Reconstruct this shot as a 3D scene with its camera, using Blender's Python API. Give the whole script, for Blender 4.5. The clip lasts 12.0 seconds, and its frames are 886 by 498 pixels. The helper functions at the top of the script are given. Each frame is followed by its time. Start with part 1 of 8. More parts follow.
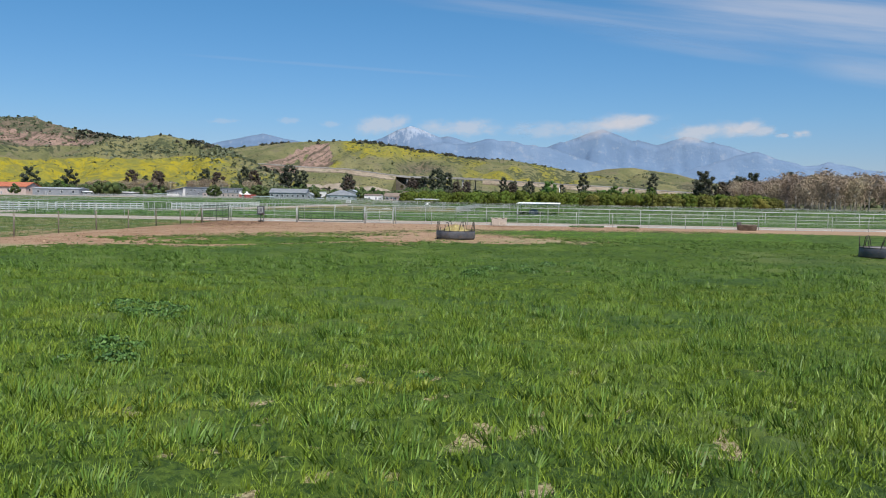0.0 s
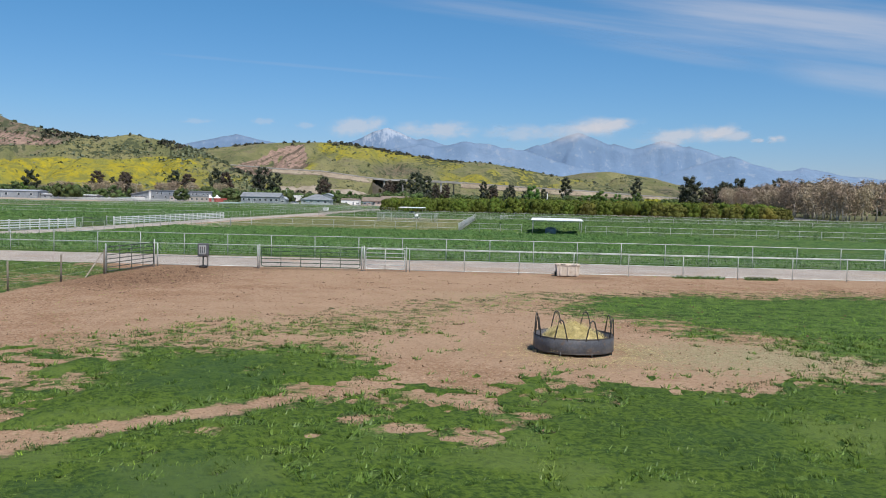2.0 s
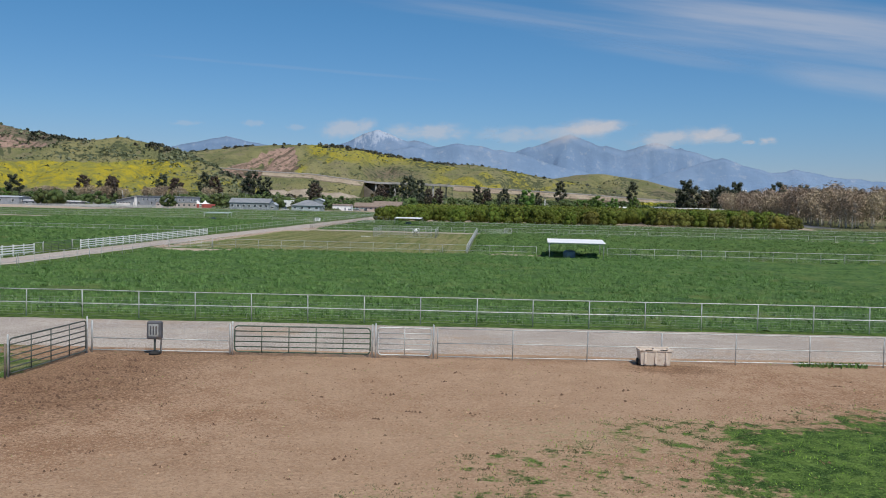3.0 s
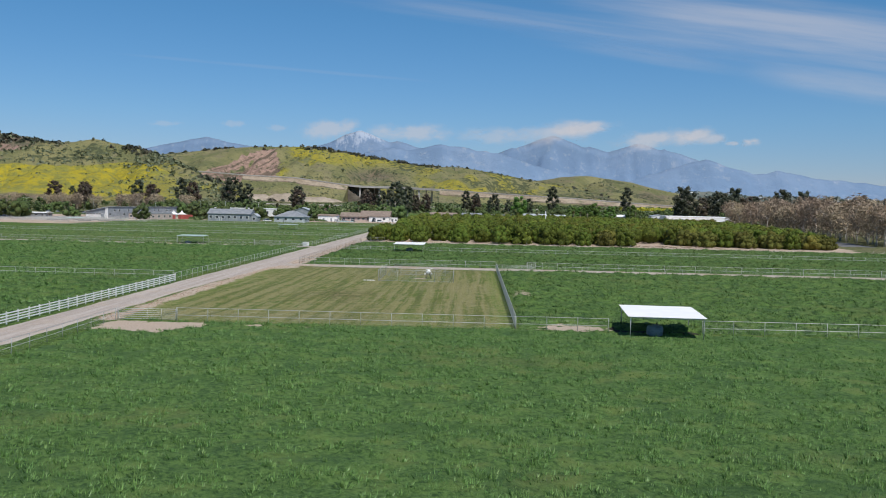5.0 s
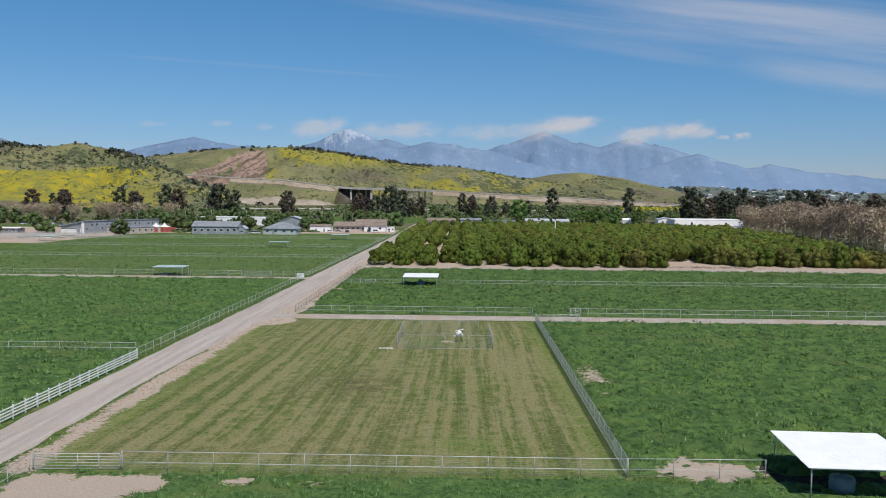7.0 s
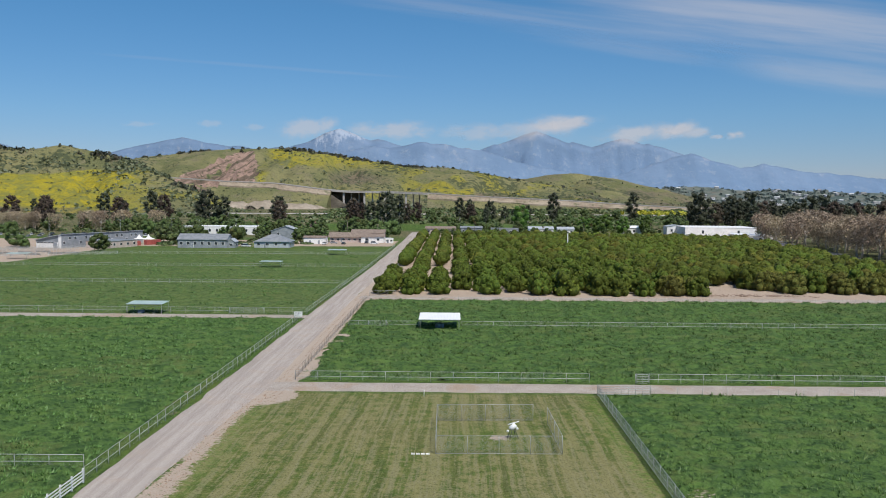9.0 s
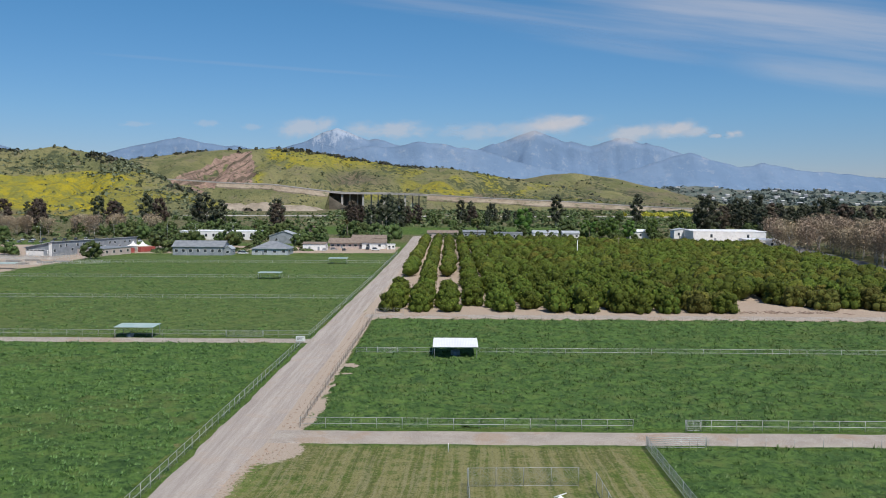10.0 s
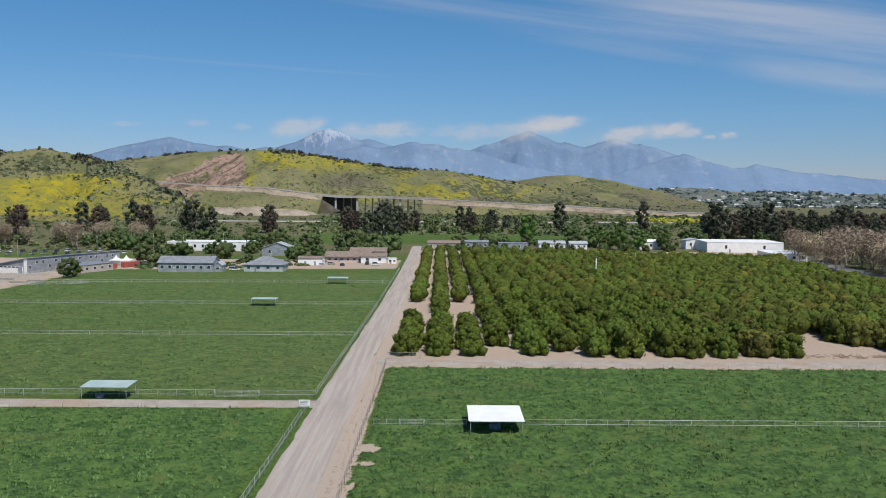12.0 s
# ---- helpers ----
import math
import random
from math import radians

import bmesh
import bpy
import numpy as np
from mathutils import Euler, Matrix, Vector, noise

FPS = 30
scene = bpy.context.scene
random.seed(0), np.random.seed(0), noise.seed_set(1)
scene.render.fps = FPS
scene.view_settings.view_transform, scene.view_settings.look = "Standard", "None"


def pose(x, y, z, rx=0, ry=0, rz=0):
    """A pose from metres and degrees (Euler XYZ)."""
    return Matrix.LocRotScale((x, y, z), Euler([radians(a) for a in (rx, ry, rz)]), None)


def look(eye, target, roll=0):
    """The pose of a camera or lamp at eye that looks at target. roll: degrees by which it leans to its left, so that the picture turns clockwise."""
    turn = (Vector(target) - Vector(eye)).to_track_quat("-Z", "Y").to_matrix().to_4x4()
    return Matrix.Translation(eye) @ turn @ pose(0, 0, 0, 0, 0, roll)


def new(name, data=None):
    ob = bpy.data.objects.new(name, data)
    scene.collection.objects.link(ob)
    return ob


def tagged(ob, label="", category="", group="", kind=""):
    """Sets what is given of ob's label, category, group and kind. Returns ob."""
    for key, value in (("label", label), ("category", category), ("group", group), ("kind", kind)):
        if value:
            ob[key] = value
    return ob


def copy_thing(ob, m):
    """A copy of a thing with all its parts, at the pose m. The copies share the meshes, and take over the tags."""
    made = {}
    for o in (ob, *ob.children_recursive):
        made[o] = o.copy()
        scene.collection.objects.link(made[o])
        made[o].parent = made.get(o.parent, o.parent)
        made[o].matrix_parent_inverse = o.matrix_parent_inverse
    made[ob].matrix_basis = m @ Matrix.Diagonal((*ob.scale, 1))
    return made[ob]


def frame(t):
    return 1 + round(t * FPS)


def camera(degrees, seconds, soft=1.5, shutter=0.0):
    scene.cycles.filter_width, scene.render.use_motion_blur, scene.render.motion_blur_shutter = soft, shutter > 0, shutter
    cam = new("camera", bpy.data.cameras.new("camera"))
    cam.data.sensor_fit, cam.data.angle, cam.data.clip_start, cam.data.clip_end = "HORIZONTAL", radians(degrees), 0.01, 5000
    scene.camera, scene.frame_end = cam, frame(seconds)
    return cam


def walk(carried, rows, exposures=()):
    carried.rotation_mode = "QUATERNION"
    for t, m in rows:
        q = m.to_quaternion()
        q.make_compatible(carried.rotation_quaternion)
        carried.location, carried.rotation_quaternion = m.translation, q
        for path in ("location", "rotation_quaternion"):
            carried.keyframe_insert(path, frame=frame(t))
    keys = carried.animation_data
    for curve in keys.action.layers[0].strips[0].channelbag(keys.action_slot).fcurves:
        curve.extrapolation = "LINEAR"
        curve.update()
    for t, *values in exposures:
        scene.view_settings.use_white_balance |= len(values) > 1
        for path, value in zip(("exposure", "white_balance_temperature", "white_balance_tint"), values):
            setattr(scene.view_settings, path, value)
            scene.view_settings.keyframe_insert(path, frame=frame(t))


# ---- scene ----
cam = camera(52.5, 12.0, 1.0)
PATH = [
    (0, look((39.822, 1.613, 3.429), (30.72, 101.03, -2.37), 1.00)),
    (0.5, look((38.317, 8.413, 3.683), (29.92, 107.90, -2.02), 1.10)),
    (1, look((36.292, 16.397, 3.930), (28.64, 115.95, -1.67), 1.20)),
    (1.5, look((34.604, 23.643, 4.360), (27.61, 123.25, -1.14), 1.31)),
    (2, look((33.047, 30.710, 5.353), (26.74, 130.36, -0.14), 1.37)),
    (2.5, look((31.447, 38.115, 6.588), (25.65, 137.80, 1.19), 1.32)),
    (3, look((29.723, 45.849, 8.011), (24.42, 145.57, 2.71), 1.30)),
    (3.5, look((27.660, 54.030, 9.467), (22.88, 153.78, 4.24), 1.37)),
    (4, look((25.317, 62.562, 11.048), (21.05, 162.34, 5.86), 1.45)),
    (4.5, look((22.988, 71.153, 12.662), (19.23, 170.95, 7.47), 1.44)),
    (5, look((20.918, 79.586, 14.333), (17.67, 179.40, 9.08), 1.27)),
    (5.5, look((19.019, 87.994, 16.096), (16.17, 187.81, 10.75), 1.04)),
    (6, look((17.003, 96.608, 17.850), (14.35, 196.42, 12.40), 0.90)),
    (6.5, look((15.018, 105.136, 19.563), (12.62, 204.95, 14.01), 0.76)),
    (7, look((13.226, 113.527, 21.229), (11.13, 213.34, 15.58), 0.53)),
    (7.5, look((11.499, 121.750, 22.717), (9.71, 221.57, 17.03), 0.34)),
    (8, look((9.708, 129.751, 24.074), (8.22, 229.58, 18.40), 0.29)),
    (8.5, look((7.829, 137.552, 25.513), (6.59, 237.38, 19.84), 0.34)),
    (9, look((5.912, 145.249, 27.168), (4.86, 245.08, 21.42), 0.40)),
    (9.5, look((4.041, 153.007, 28.846), (3.14, 252.83, 23.00), 0.38)),
    (10, look((2.226, 160.941, 30.289), (1.47, 260.77, 24.44), 0.31)),
    (10.5, look((0.343, 168.879, 31.740), (-0.20, 268.71, 25.94), 0.31)),
    (11, look((-1.545, 176.664, 33.233), (-1.75, 276.50, 27.43), 0.38)),
    (11.5, look((-3.364, 184.458, 34.864), (-3.36, 284.28, 28.97), 0.41)),
    (12, look((-5.253, 192.243, 36.367), (-5.00, 292.07, 30.47), 0.40)),
]
walk(cam, PATH, [(0, 0.2), (1, 0.2), (2, 0.2), (2.5, 0.08), (3, -0.04), (5, 0.04), (7, 0.02), (12, 0.02)])

# world: clear spring day, high sun behind the camera's right shoulder
SUN_ELEV, SUN_AZ = radians(56), radians(150)
world = bpy.data.worlds.new("sky")
scene.world = world
world.use_nodes = True
wn, wl = world.node_tree.nodes, world.node_tree.links
sky = wn.new("ShaderNodeTexSky")
sky.sky_type = "NISHITA"
sky.sun_disc = False
sky.sun_elevation, sky.sun_rotation = SUN_ELEV, SUN_AZ
sky.air_density, sky.dust_density, sky.ozone_density = 1.0, 0.0, 6.0
tint = wn.new("ShaderNodeMix")
tint.data_type, tint.blend_type = "RGBA", "MULTIPLY"
tint.inputs[0].default_value = 1.0
# the sky pales towards the horizon
height = wn.new("ShaderNodeSeparateXYZ")
wl.new(wn.new("ShaderNodeTexCoord").outputs["Generated"], height.inputs[0])
haze = wn.new("ShaderNodeValToRGB")
haze.color_ramp.elements[0].position, haze.color_ramp.elements[0].color = 0.0, (0.64, 0.66, 0.92, 1)
haze.color_ramp.elements[1].position, haze.color_ramp.elements[1].color = 0.45, (0.72, 0.915, 1.0, 1)
for at, tone in ((0.09, (0.585, 0.785, 0.985, 1)), (0.2, (0.51, 0.85, 1.02, 1))):
    haze.color_ramp.elements.new(at).color = tone
wl.new(height.outputs[2], haze.inputs[0])
wl.new(haze.outputs[0], tint.inputs[7])
wl.new(sky.outputs[0], tint.inputs[6])
wl.new(tint.outputs[2], wn["Background"].inputs[0])
wn["Background"].inputs[1].default_value = 0.086

sun_data = bpy.data.lights.new("sun", "SUN")
sun_data.energy, sun_data.angle, sun_data.color = 4.2, radians(0.53), (1.0, 0.955, 0.89)
sun = new("sun", sun_data)
sun_to = Vector((math.sin(SUN_AZ) * math.cos(SUN_ELEV), math.cos(SUN_AZ) * math.cos(SUN_ELEV), math.sin(SUN_ELEV)))
sun.matrix_world = look(tuple(sun_to * 100), (0, 0, 0))
scene.view_settings.exposure = 0.0


# ---------------------------------------------------------------- helpers
def hash2(ix, iy, seed):
    n = (ix.astype(np.int64) * 374761393 + iy.astype(np.int64) * 668265263 + seed * 1442695041) & 0xFFFFFFFF
    n = ((n ^ (n >> 13)) * 1274126177) & 0xFFFFFFFF
    return ((n ^ (n >> 16)) & 0xFFFF) / 65535.0


def vnoise(x, y, seed=0):
    x, y = np.asarray(x, float), np.asarray(y, float)
    ix, iy = np.floor(x), np.floor(y)
    fx, fy = x - ix, y - iy
    fx, fy = fx * fx * (3 - 2 * fx), fy * fy * (3 - 2 * fy)
    a, b = hash2(ix, iy, seed), hash2(ix + 1, iy, seed)
    c, d = hash2(ix, iy + 1, seed), hash2(ix + 1, iy + 1, seed)
    return (a * (1 - fx) + b * fx) * (1 - fy) + (c * (1 - fx) + d * fx) * fy


def fbm(x, y, octaves=4, seed=0):
    total, amp, norm, k = 0.0, 1.0, 0.0, 1.0
    for i in range(octaves):
        total = total + amp * vnoise(x * k + 17.3 * i, y * k - 9.1 * i, seed + i)
        norm, amp, k = norm + amp, amp * 0.5, k * 2.03
    return total / norm


def smooth(a, b, x):
    t = np.clip((np.asarray(x, float) - a) / (b - a), 0, 1)
    return t * t * (3 - 2 * t)


def land(x, y):
    """The paddock lies a little higher than the pastures beyond its lane."""
    return 0.75 * smooth(150, 102, np.asarray(y, float) - 0.06 * np.asarray(x, float))


class Shape:
    """Collects vertices and faces of one mesh."""

    def __init__(self):
        self.v, self.f = [], []

    def add(self, verts, faces):
        n = len(self.v)
        self.v += [tuple(p) for p in verts]
        self.f += [tuple(i + n for i in q) for q in faces]
        return self

    def box(self, x0, x1, y0, y1, z0, z1, c=0.0):
        if c <= 0:
            vs = [(x, y, z) for z in (z0, z1) for y in (y0, y1) for x in (x0, x1)]
            return self.add(vs, [(0, 2, 3, 1), (4, 5, 7, 6), (0, 1, 5, 4), (2, 6, 7, 3), (0, 4, 6, 2), (1, 3, 7, 5)])
        rings = []
        for z, i in ((z0, c), (z0 + c, 0), (z1 - c, 0), (z1, c)):
            a, b, d, e = x0 + i, x1 - i, y0 + i, y1 - i
            k = c if i == 0 else c * 0.6
            rings.append([(a + k, d, z), (b - k, d, z), (b, d + k, z), (b, e - k, z), (b - k, e, z), (a + k, e, z), (a, e - k, z), (a, d + k, z)])
        vs = [p for r in rings for p in r]
        fs = [tuple(range(7, -1, -1)), tuple(range(24, 32))]
        for r in range(3):
            for i in range(8):
                j = (i + 1) % 8
                fs.append((r * 8 + i, r * 8 + j, r * 8 + 8 + j, r * 8 + 8 + i))
        return self.add(vs, fs)

    def tube(self, pts, radii, n=6, caps=True):
        pts = [Vector(p) for p in pts]
        if isinstance(radii, (int, float)):
            radii = [radii] * len(pts)
        vs, fs = [], []
        for i, p in enumerate(pts):
            d = (pts[min(i + 1, len(pts) - 1)] - pts[max(i - 1, 0)]).normalized()
            s = d.cross(Vector((0, 0, 1)) if abs(d.z) < 0.9 else Vector((1, 0, 0))).normalized()
            u = s.cross(d)
            for k in range(n):
                a = 2 * math.pi * k / n
                vs.append(p + (s * math.cos(a) + u * math.sin(a)) * radii[i])
        for i in range(len(pts) - 1):
            for k in range(n):
                j = (k + 1) % n
                fs.append((i * n + k, i * n + j, i * n + n + j, i * n + n + k))
        if caps:
            fs += [tuple(range(n - 1, -1, -1)), tuple(range((len(pts) - 1) * n, len(pts) * n))]
        return self.add(vs, fs)

    def mesh(self, name, material=None, soft=False):
        me = bpy.data.meshes.new(name)
        me.from_pydata(self.v, [], self.f)
        if material:
            me.materials.append(material)
        if soft:
            me.polygons.foreach_set("use_smooth", [True] * len(me.polygons))
        me.update()
        return me


def array_mesh(name, verts, faces, material, soft=False):
    """A mesh from number arrays; all faces have the same corner count."""
    me = bpy.data.meshes.new(name)
    nv, nf, k = len(verts), len(faces), faces.shape[1]
    me.vertices.add(nv)
    me.vertices.foreach_set("co", np.ascontiguousarray(verts, dtype=np.float32).ravel())
    me.loops.add(nf * k)
    me.loops.foreach_set("vertex_index", np.ascontiguousarray(faces, dtype=np.int32).ravel())
    me.polygons.add(nf)
    me.polygons.foreach_set("loop_start", np.arange(0, nf * k, k, dtype=np.int32))
    me.polygons.foreach_set("use_smooth", np.full(nf, soft))
    me.materials.append(material)
    me.update(calc_edges=True)
    return me


def part(name, shape, material, parent, label="", soft=False, at=None):
    """One mesh object under a thing or a part; shape is a Shape or a ready mesh."""
    me = shape if isinstance(shape, bpy.types.Mesh) else shape.mesh(name, material, soft)
    ob = new(name, me)
    ob.parent = parent
    if at is not None:
        ob.matrix_basis = at
    return tagged(ob, label) if label else ob


def thing(name, x, y, z, label, category, group="", kind="", turn=0, tilt=0):
    ob = new(name)
    ob.matrix_basis = pose(x, y, z + float(land(x, y)), 0, tilt, turn)
    ob.empty_display_size = 0.3
    return tagged(ob, label, category, group, kind)


def grid_faces(nx, ny):
    i = np.arange(nx - 1)[None, :] + nx * np.arange(ny - 1)[:, None]
    i = i.ravel()
    return np.stack([i, i + 1, i + nx + 1, i + nx], 1)


# ---------------------------------------------------------------- materials
class Nodes:
    def __init__(self, name):
        self.m = bpy.data.materials.new(name)
        self.m.use_nodes = True
        self.t = self.m.node_tree
        self.bsdf = self.t.nodes["Principled BSDF"]
        self.out = self.t.nodes["Material Output"]

    def node(self, kind, **inputs):
        n = self.t.nodes.new(kind)
        for k, v in inputs.items():
            self.put(n.inputs[k.replace("_", " ")], v)
        return n

    def put(self, socket, v):
        if isinstance(v, bpy.types.NodeSocket):
            self.t.links.new(v, socket)
        elif isinstance(v, tuple) and len(v) == 3 and socket.type == "RGBA":
            socket.default_value = (*v, 1)
        else:
            socket.default_value = v

    def coords(self, spread=False):
        tc = self.t.nodes.new("ShaderNodeTexCoord").outputs["Object"]
        if spread:
            r = self.t.nodes.new("ShaderNodeObjectInfo").outputs["Random"]
            tc = self.vmath("ADD", tc, self.vmath("SCALE", (31.0, 17.0, 5.0), scale=r))
        return tc

    def vmath(self, op, a, b=None, scale=None):
        n = self.t.nodes.new("ShaderNodeVectorMath")
        n.operation = op
        self.put(n.inputs[0], a)
        if b is not None:
            self.put(n.inputs[1], b)
        if scale is not None:
            self.put(n.inputs["Scale"], scale)
        return n.outputs[0]

    def math(self, op, a, b=0.0, clamp=False):
        n = self.t.nodes.new("ShaderNodeMath")
        n.operation, n.use_clamp = op, clamp
        self.put(n.inputs[0], a)
        self.put(n.inputs[1], b)
        return n.outputs[0]

    def noise(self, co, scale, detail=4.0, rough=0.55):
        return self.node("ShaderNodeTexNoise", Vector=co, Scale=scale, Detail=detail, Roughness=rough).outputs["Fac"]

    def range(self, v, a, b, c=0.0, d=1.0):
        n = self.node("ShaderNodeMapRange", Value=v, From_Min=a, From_Max=b, To_Min=c, To_Max=d)
        n.interpolation_type = "SMOOTHSTEP"
        return n.outputs[0]

    def mix(self, fac, a, b, blend="MIX"):
        n = self.t.nodes.new("ShaderNodeMix")
        n.data_type, n.blend_type = "RGBA", blend
        self.put(n.inputs[0], fac)
        self.put(n.inputs[6], a)
        self.put(n.inputs[7], b)
        return n.outputs[2]

    def attr(self, name):
        n = self.t.nodes.new("ShaderNodeAttribute")
        n.attribute_name = name
        return n.outputs["Fac"]

    def bump(self, height, strength, distance):
        return self.node("ShaderNodeBump", Height=height, Strength=strength, Distance=distance).outputs[0]

    def finish(self, color, rough=0.8, metal=0.0, spec=0.3, normal=None):
        self.put(self.bsdf.inputs["Base Color"], color)
        self.put(self.bsdf.inputs["Roughness"], rough)
        self.put(self.bsdf.inputs["Metallic"], metal)
        self.put(self.bsdf.inputs["Specular IOR Level"], spec)
        if normal is not None:
            self.put(self.bsdf.inputs["Normal"], normal)
        return self.m


def surface(name, a, b, scale=1.0, rough=0.8, metal=0.0, spec=0.3, grain=0.25, bump=0.0, dirt=None, vary=0.0, island=0.0):
    """Two-tone surface with coarse blotches, fine grain, some relief and a spread of brightness."""
    n = Nodes(name)
    co = n.coords(spread=True)
    big, fine = n.noise(co, scale, 5.0), n.noise(co, scale * 9.0, 4.0)
    col = n.mix(n.range(big, 0.35, 0.65), a, b)
    col = n.mix(grain, col, n.mix(n.range(fine, 0.3, 0.7), (0.25, 0.25, 0.25), (0.75, 0.75, 0.75)), "OVERLAY")
    if dirt:
        col = n.mix(n.range(n.noise(co, scale * 2.3, 6.0), 0.52, 0.72), col, dirt)
    if vary or island:
        r = n.t.nodes.new("ShaderNodeObjectInfo").outputs["Random"]
        if island:
            r = n.t.nodes.new("ShaderNodeNewGeometry").outputs["Random Per Island"]
        k = max(vary, island)
        hs = n.node("ShaderNodeHueSaturation", Color=col, Value=n.range(r, 0, 1, 1 - k, 1 + k))
        hs.inputs["Hue"].default_value = 0.5
        col = hs.outputs[0]
    nrm = n.bump(fine, 0.6, bump) if bump else None
    return n.finish(col, n.range(fine, 0.2, 0.8, rough - 0.08, min(1.0, rough + 0.08)), metal, spec, nrm)


def leafy(name, dark, light, spot=None, amount=0.0, scale=0.6, deep=0.0):
    """Leaves: each leaf its own tone, broad patches of a second colour."""
    n = Nodes(name)
    isl = n.t.nodes.new("ShaderNodeNewGeometry").outputs["Random Per Island"]
    co = n.coords(spread=True)
    col = n.mix(isl, dark, light)
    if spot:
        f = n.range(n.noise(co, scale, 1.5), 0.5, 0.7, 0.0, amount)
        col = n.mix(f, col, spot)
    if deep:
        f = n.range(n.noise(co, scale * 1.7, 4.0), 0.5, 0.66, 0.0, deep)
        col = n.mix(f, col, (dark[0] * 0.9, dark[1] * 1.05, dark[2] * 1.2))
    r = n.t.nodes.new("ShaderNodeObjectInfo").outputs["Random"]
    hs = n.node("ShaderNodeHueSaturation", Color=col, Value=n.range(r, 0, 1, 0.8, 1.2), Hue=n.range(r, 0, 1, 0.485, 0.51))
    return n.finish(hs.outputs[0], 0.5, 0.0, 0.35)


def ground_material():
    n = Nodes("ground_soil_and_grass")
    co = n.coords()
    dirt, mow, wild, straw, dry = n.attr("dirt"), n.attr("mow"), n.attr("wild"), n.attr("straw"), n.attr("dry")
    clump = n.noise(co, 1.7, 3.0, 0.6)
    broad, mid, fine = n.noise(co, 0.05, 4.0), n.noise(co, 0.6, 5.0), n.noise(co, 5.0, 6.0, 0.65)
    tuft, leaf = n.noise(co, 1.3, 4.0, 0.65), n.noise(co, 19.0, 4.0, 0.7)
    grass = n.mix(n.range(tuft, 0.38, 0.62), (0.026, 0.058, 0.012), (0.108, 0.172, 0.038))
    grass = n.mix(n.range(leaf, 0.50, 0.66, 0.0, 0.85), grass, (0.175, 0.275, 0.075))
    grass = n.mix(n.range(leaf, 0.48, 0.36, 0.0, 0.8), grass, (0.016, 0.036, 0.008))
    grass = n.mix(n.range(fine, 0.54, 0.70, 0.0, 0.7), grass, (0.14, 0.21, 0.05))
    grass = n.mix(n.range(fine, 0.46, 0.34, 0.0, 0.6), grass, (0.022, 0.052, 0.012))
    grass = n.mix(n.range(broad, 0.5, 0.70, 0.0, 0.5), grass, (0.125, 0.15, 0.035))
    hay = n.mix(n.range(leaf, 0.38, 0.62), (0.15, 0.125, 0.06), (0.33, 0.285, 0.15))
    grass = n.mix(n.range(n.math("ADD", dry, n.math("MULTIPLY", n.math("SUBTRACT", mid, 0.5), 1.6)), 0.35, 0.75, 0.0, 0.85), grass, hay)
    soil = n.mix(n.range(mid, 0.36, 0.64), (0.310, 0.181, 0.106), (0.415, 0.270, 0.172))
    soil = n.mix(n.range(fine, 0.50, 0.64, 0.0, 0.55), soil, (0.215, 0.128, 0.075))
    grit = n.noise(co, 14.0, 3.0, 0.7)
    soil = n.mix(n.range(grit, 0.53, 0.62, 0.0, 0.7), soil, (0.52, 0.385, 0.265))
    soil = n.mix(n.range(grit, 0.46, 0.38, 0.0, 0.8), soil, (0.165, 0.092, 0.055))
    soil = n.mix(n.range(broad, 0.40, 0.60, 0.0, 0.5), soil, (0.435, 0.303, 0.198))
    soil = n.mix(n.attr("sand"), soil, n.mix(n.range(fine, 0.35, 0.7), (0.40, 0.325, 0.26), (0.50, 0.42, 0.345)))
    soil = n.mix(n.range(n.math("ADD", n.attr("stain"), n.math("MULTIPLY", n.math("SUBTRACT", fine, 0.5), 0.9)), 0.25, 0.80, 0.0, 0.75), soil, n.mix(n.range(grit, 0.42, 0.58), (0.105, 0.058, 0.034), (0.31, 0.185, 0.108)))
    litter = n.mix(n.range(leaf, 0.40, 0.60), (0.21, 0.17, 0.09), (0.46, 0.40, 0.24))
    soil = n.mix(n.range(n.math("ADD", straw, n.math("MULTIPLY", n.math("SUBTRACT", fine, 0.5), 1.4)), 0.35, 0.75), soil, litter)
    # mown hay ground: broad swaths that bend away from the road, greener strips, drying clippings
    sep = n.node("ShaderNodeSeparateXYZ", Vector=co)
    wave = n.math("MULTIPLY", n.math("SUBTRACT", broad, 0.5), 1.6)
    across = n.math("ADD", n.math("ADD", sep.outputs[0], wave), n.math("MULTIPLY", n.math("SUBTRACT", sep.outputs[1], 225.0), n.range(sep.outputs[0], 4.0, 15.0, -0.03, 0.0)))
    swath = n.node("ShaderNodeCombineXYZ", X=n.math("MULTIPLY", across, 0.8), Y=n.math("MULTIPLY", sep.outputs[1], 0.02), Z=0.0).outputs[0]
    stripe = n.noise(swath, 1.0, 3.0, 0.55)
    thin = n.noise(swath, 3.4, 3.0, 0.6)
    cut = n.mix(n.range(mid, 0.35, 0.65), (0.080, 0.128, 0.024), (0.155, 0.175, 0.045))
    cut = n.mix(n.range(broad, 0.44, 0.60, 0.0, 0.55), cut, (0.175, 0.165, 0.065))
    cut = n.mix(n.range(n.math("ADD", stripe, n.math("MULTIPLY", mid, 0.5)), 0.68, 0.84, 0.0, 0.7), cut, (0.285, 0.255, 0.120))
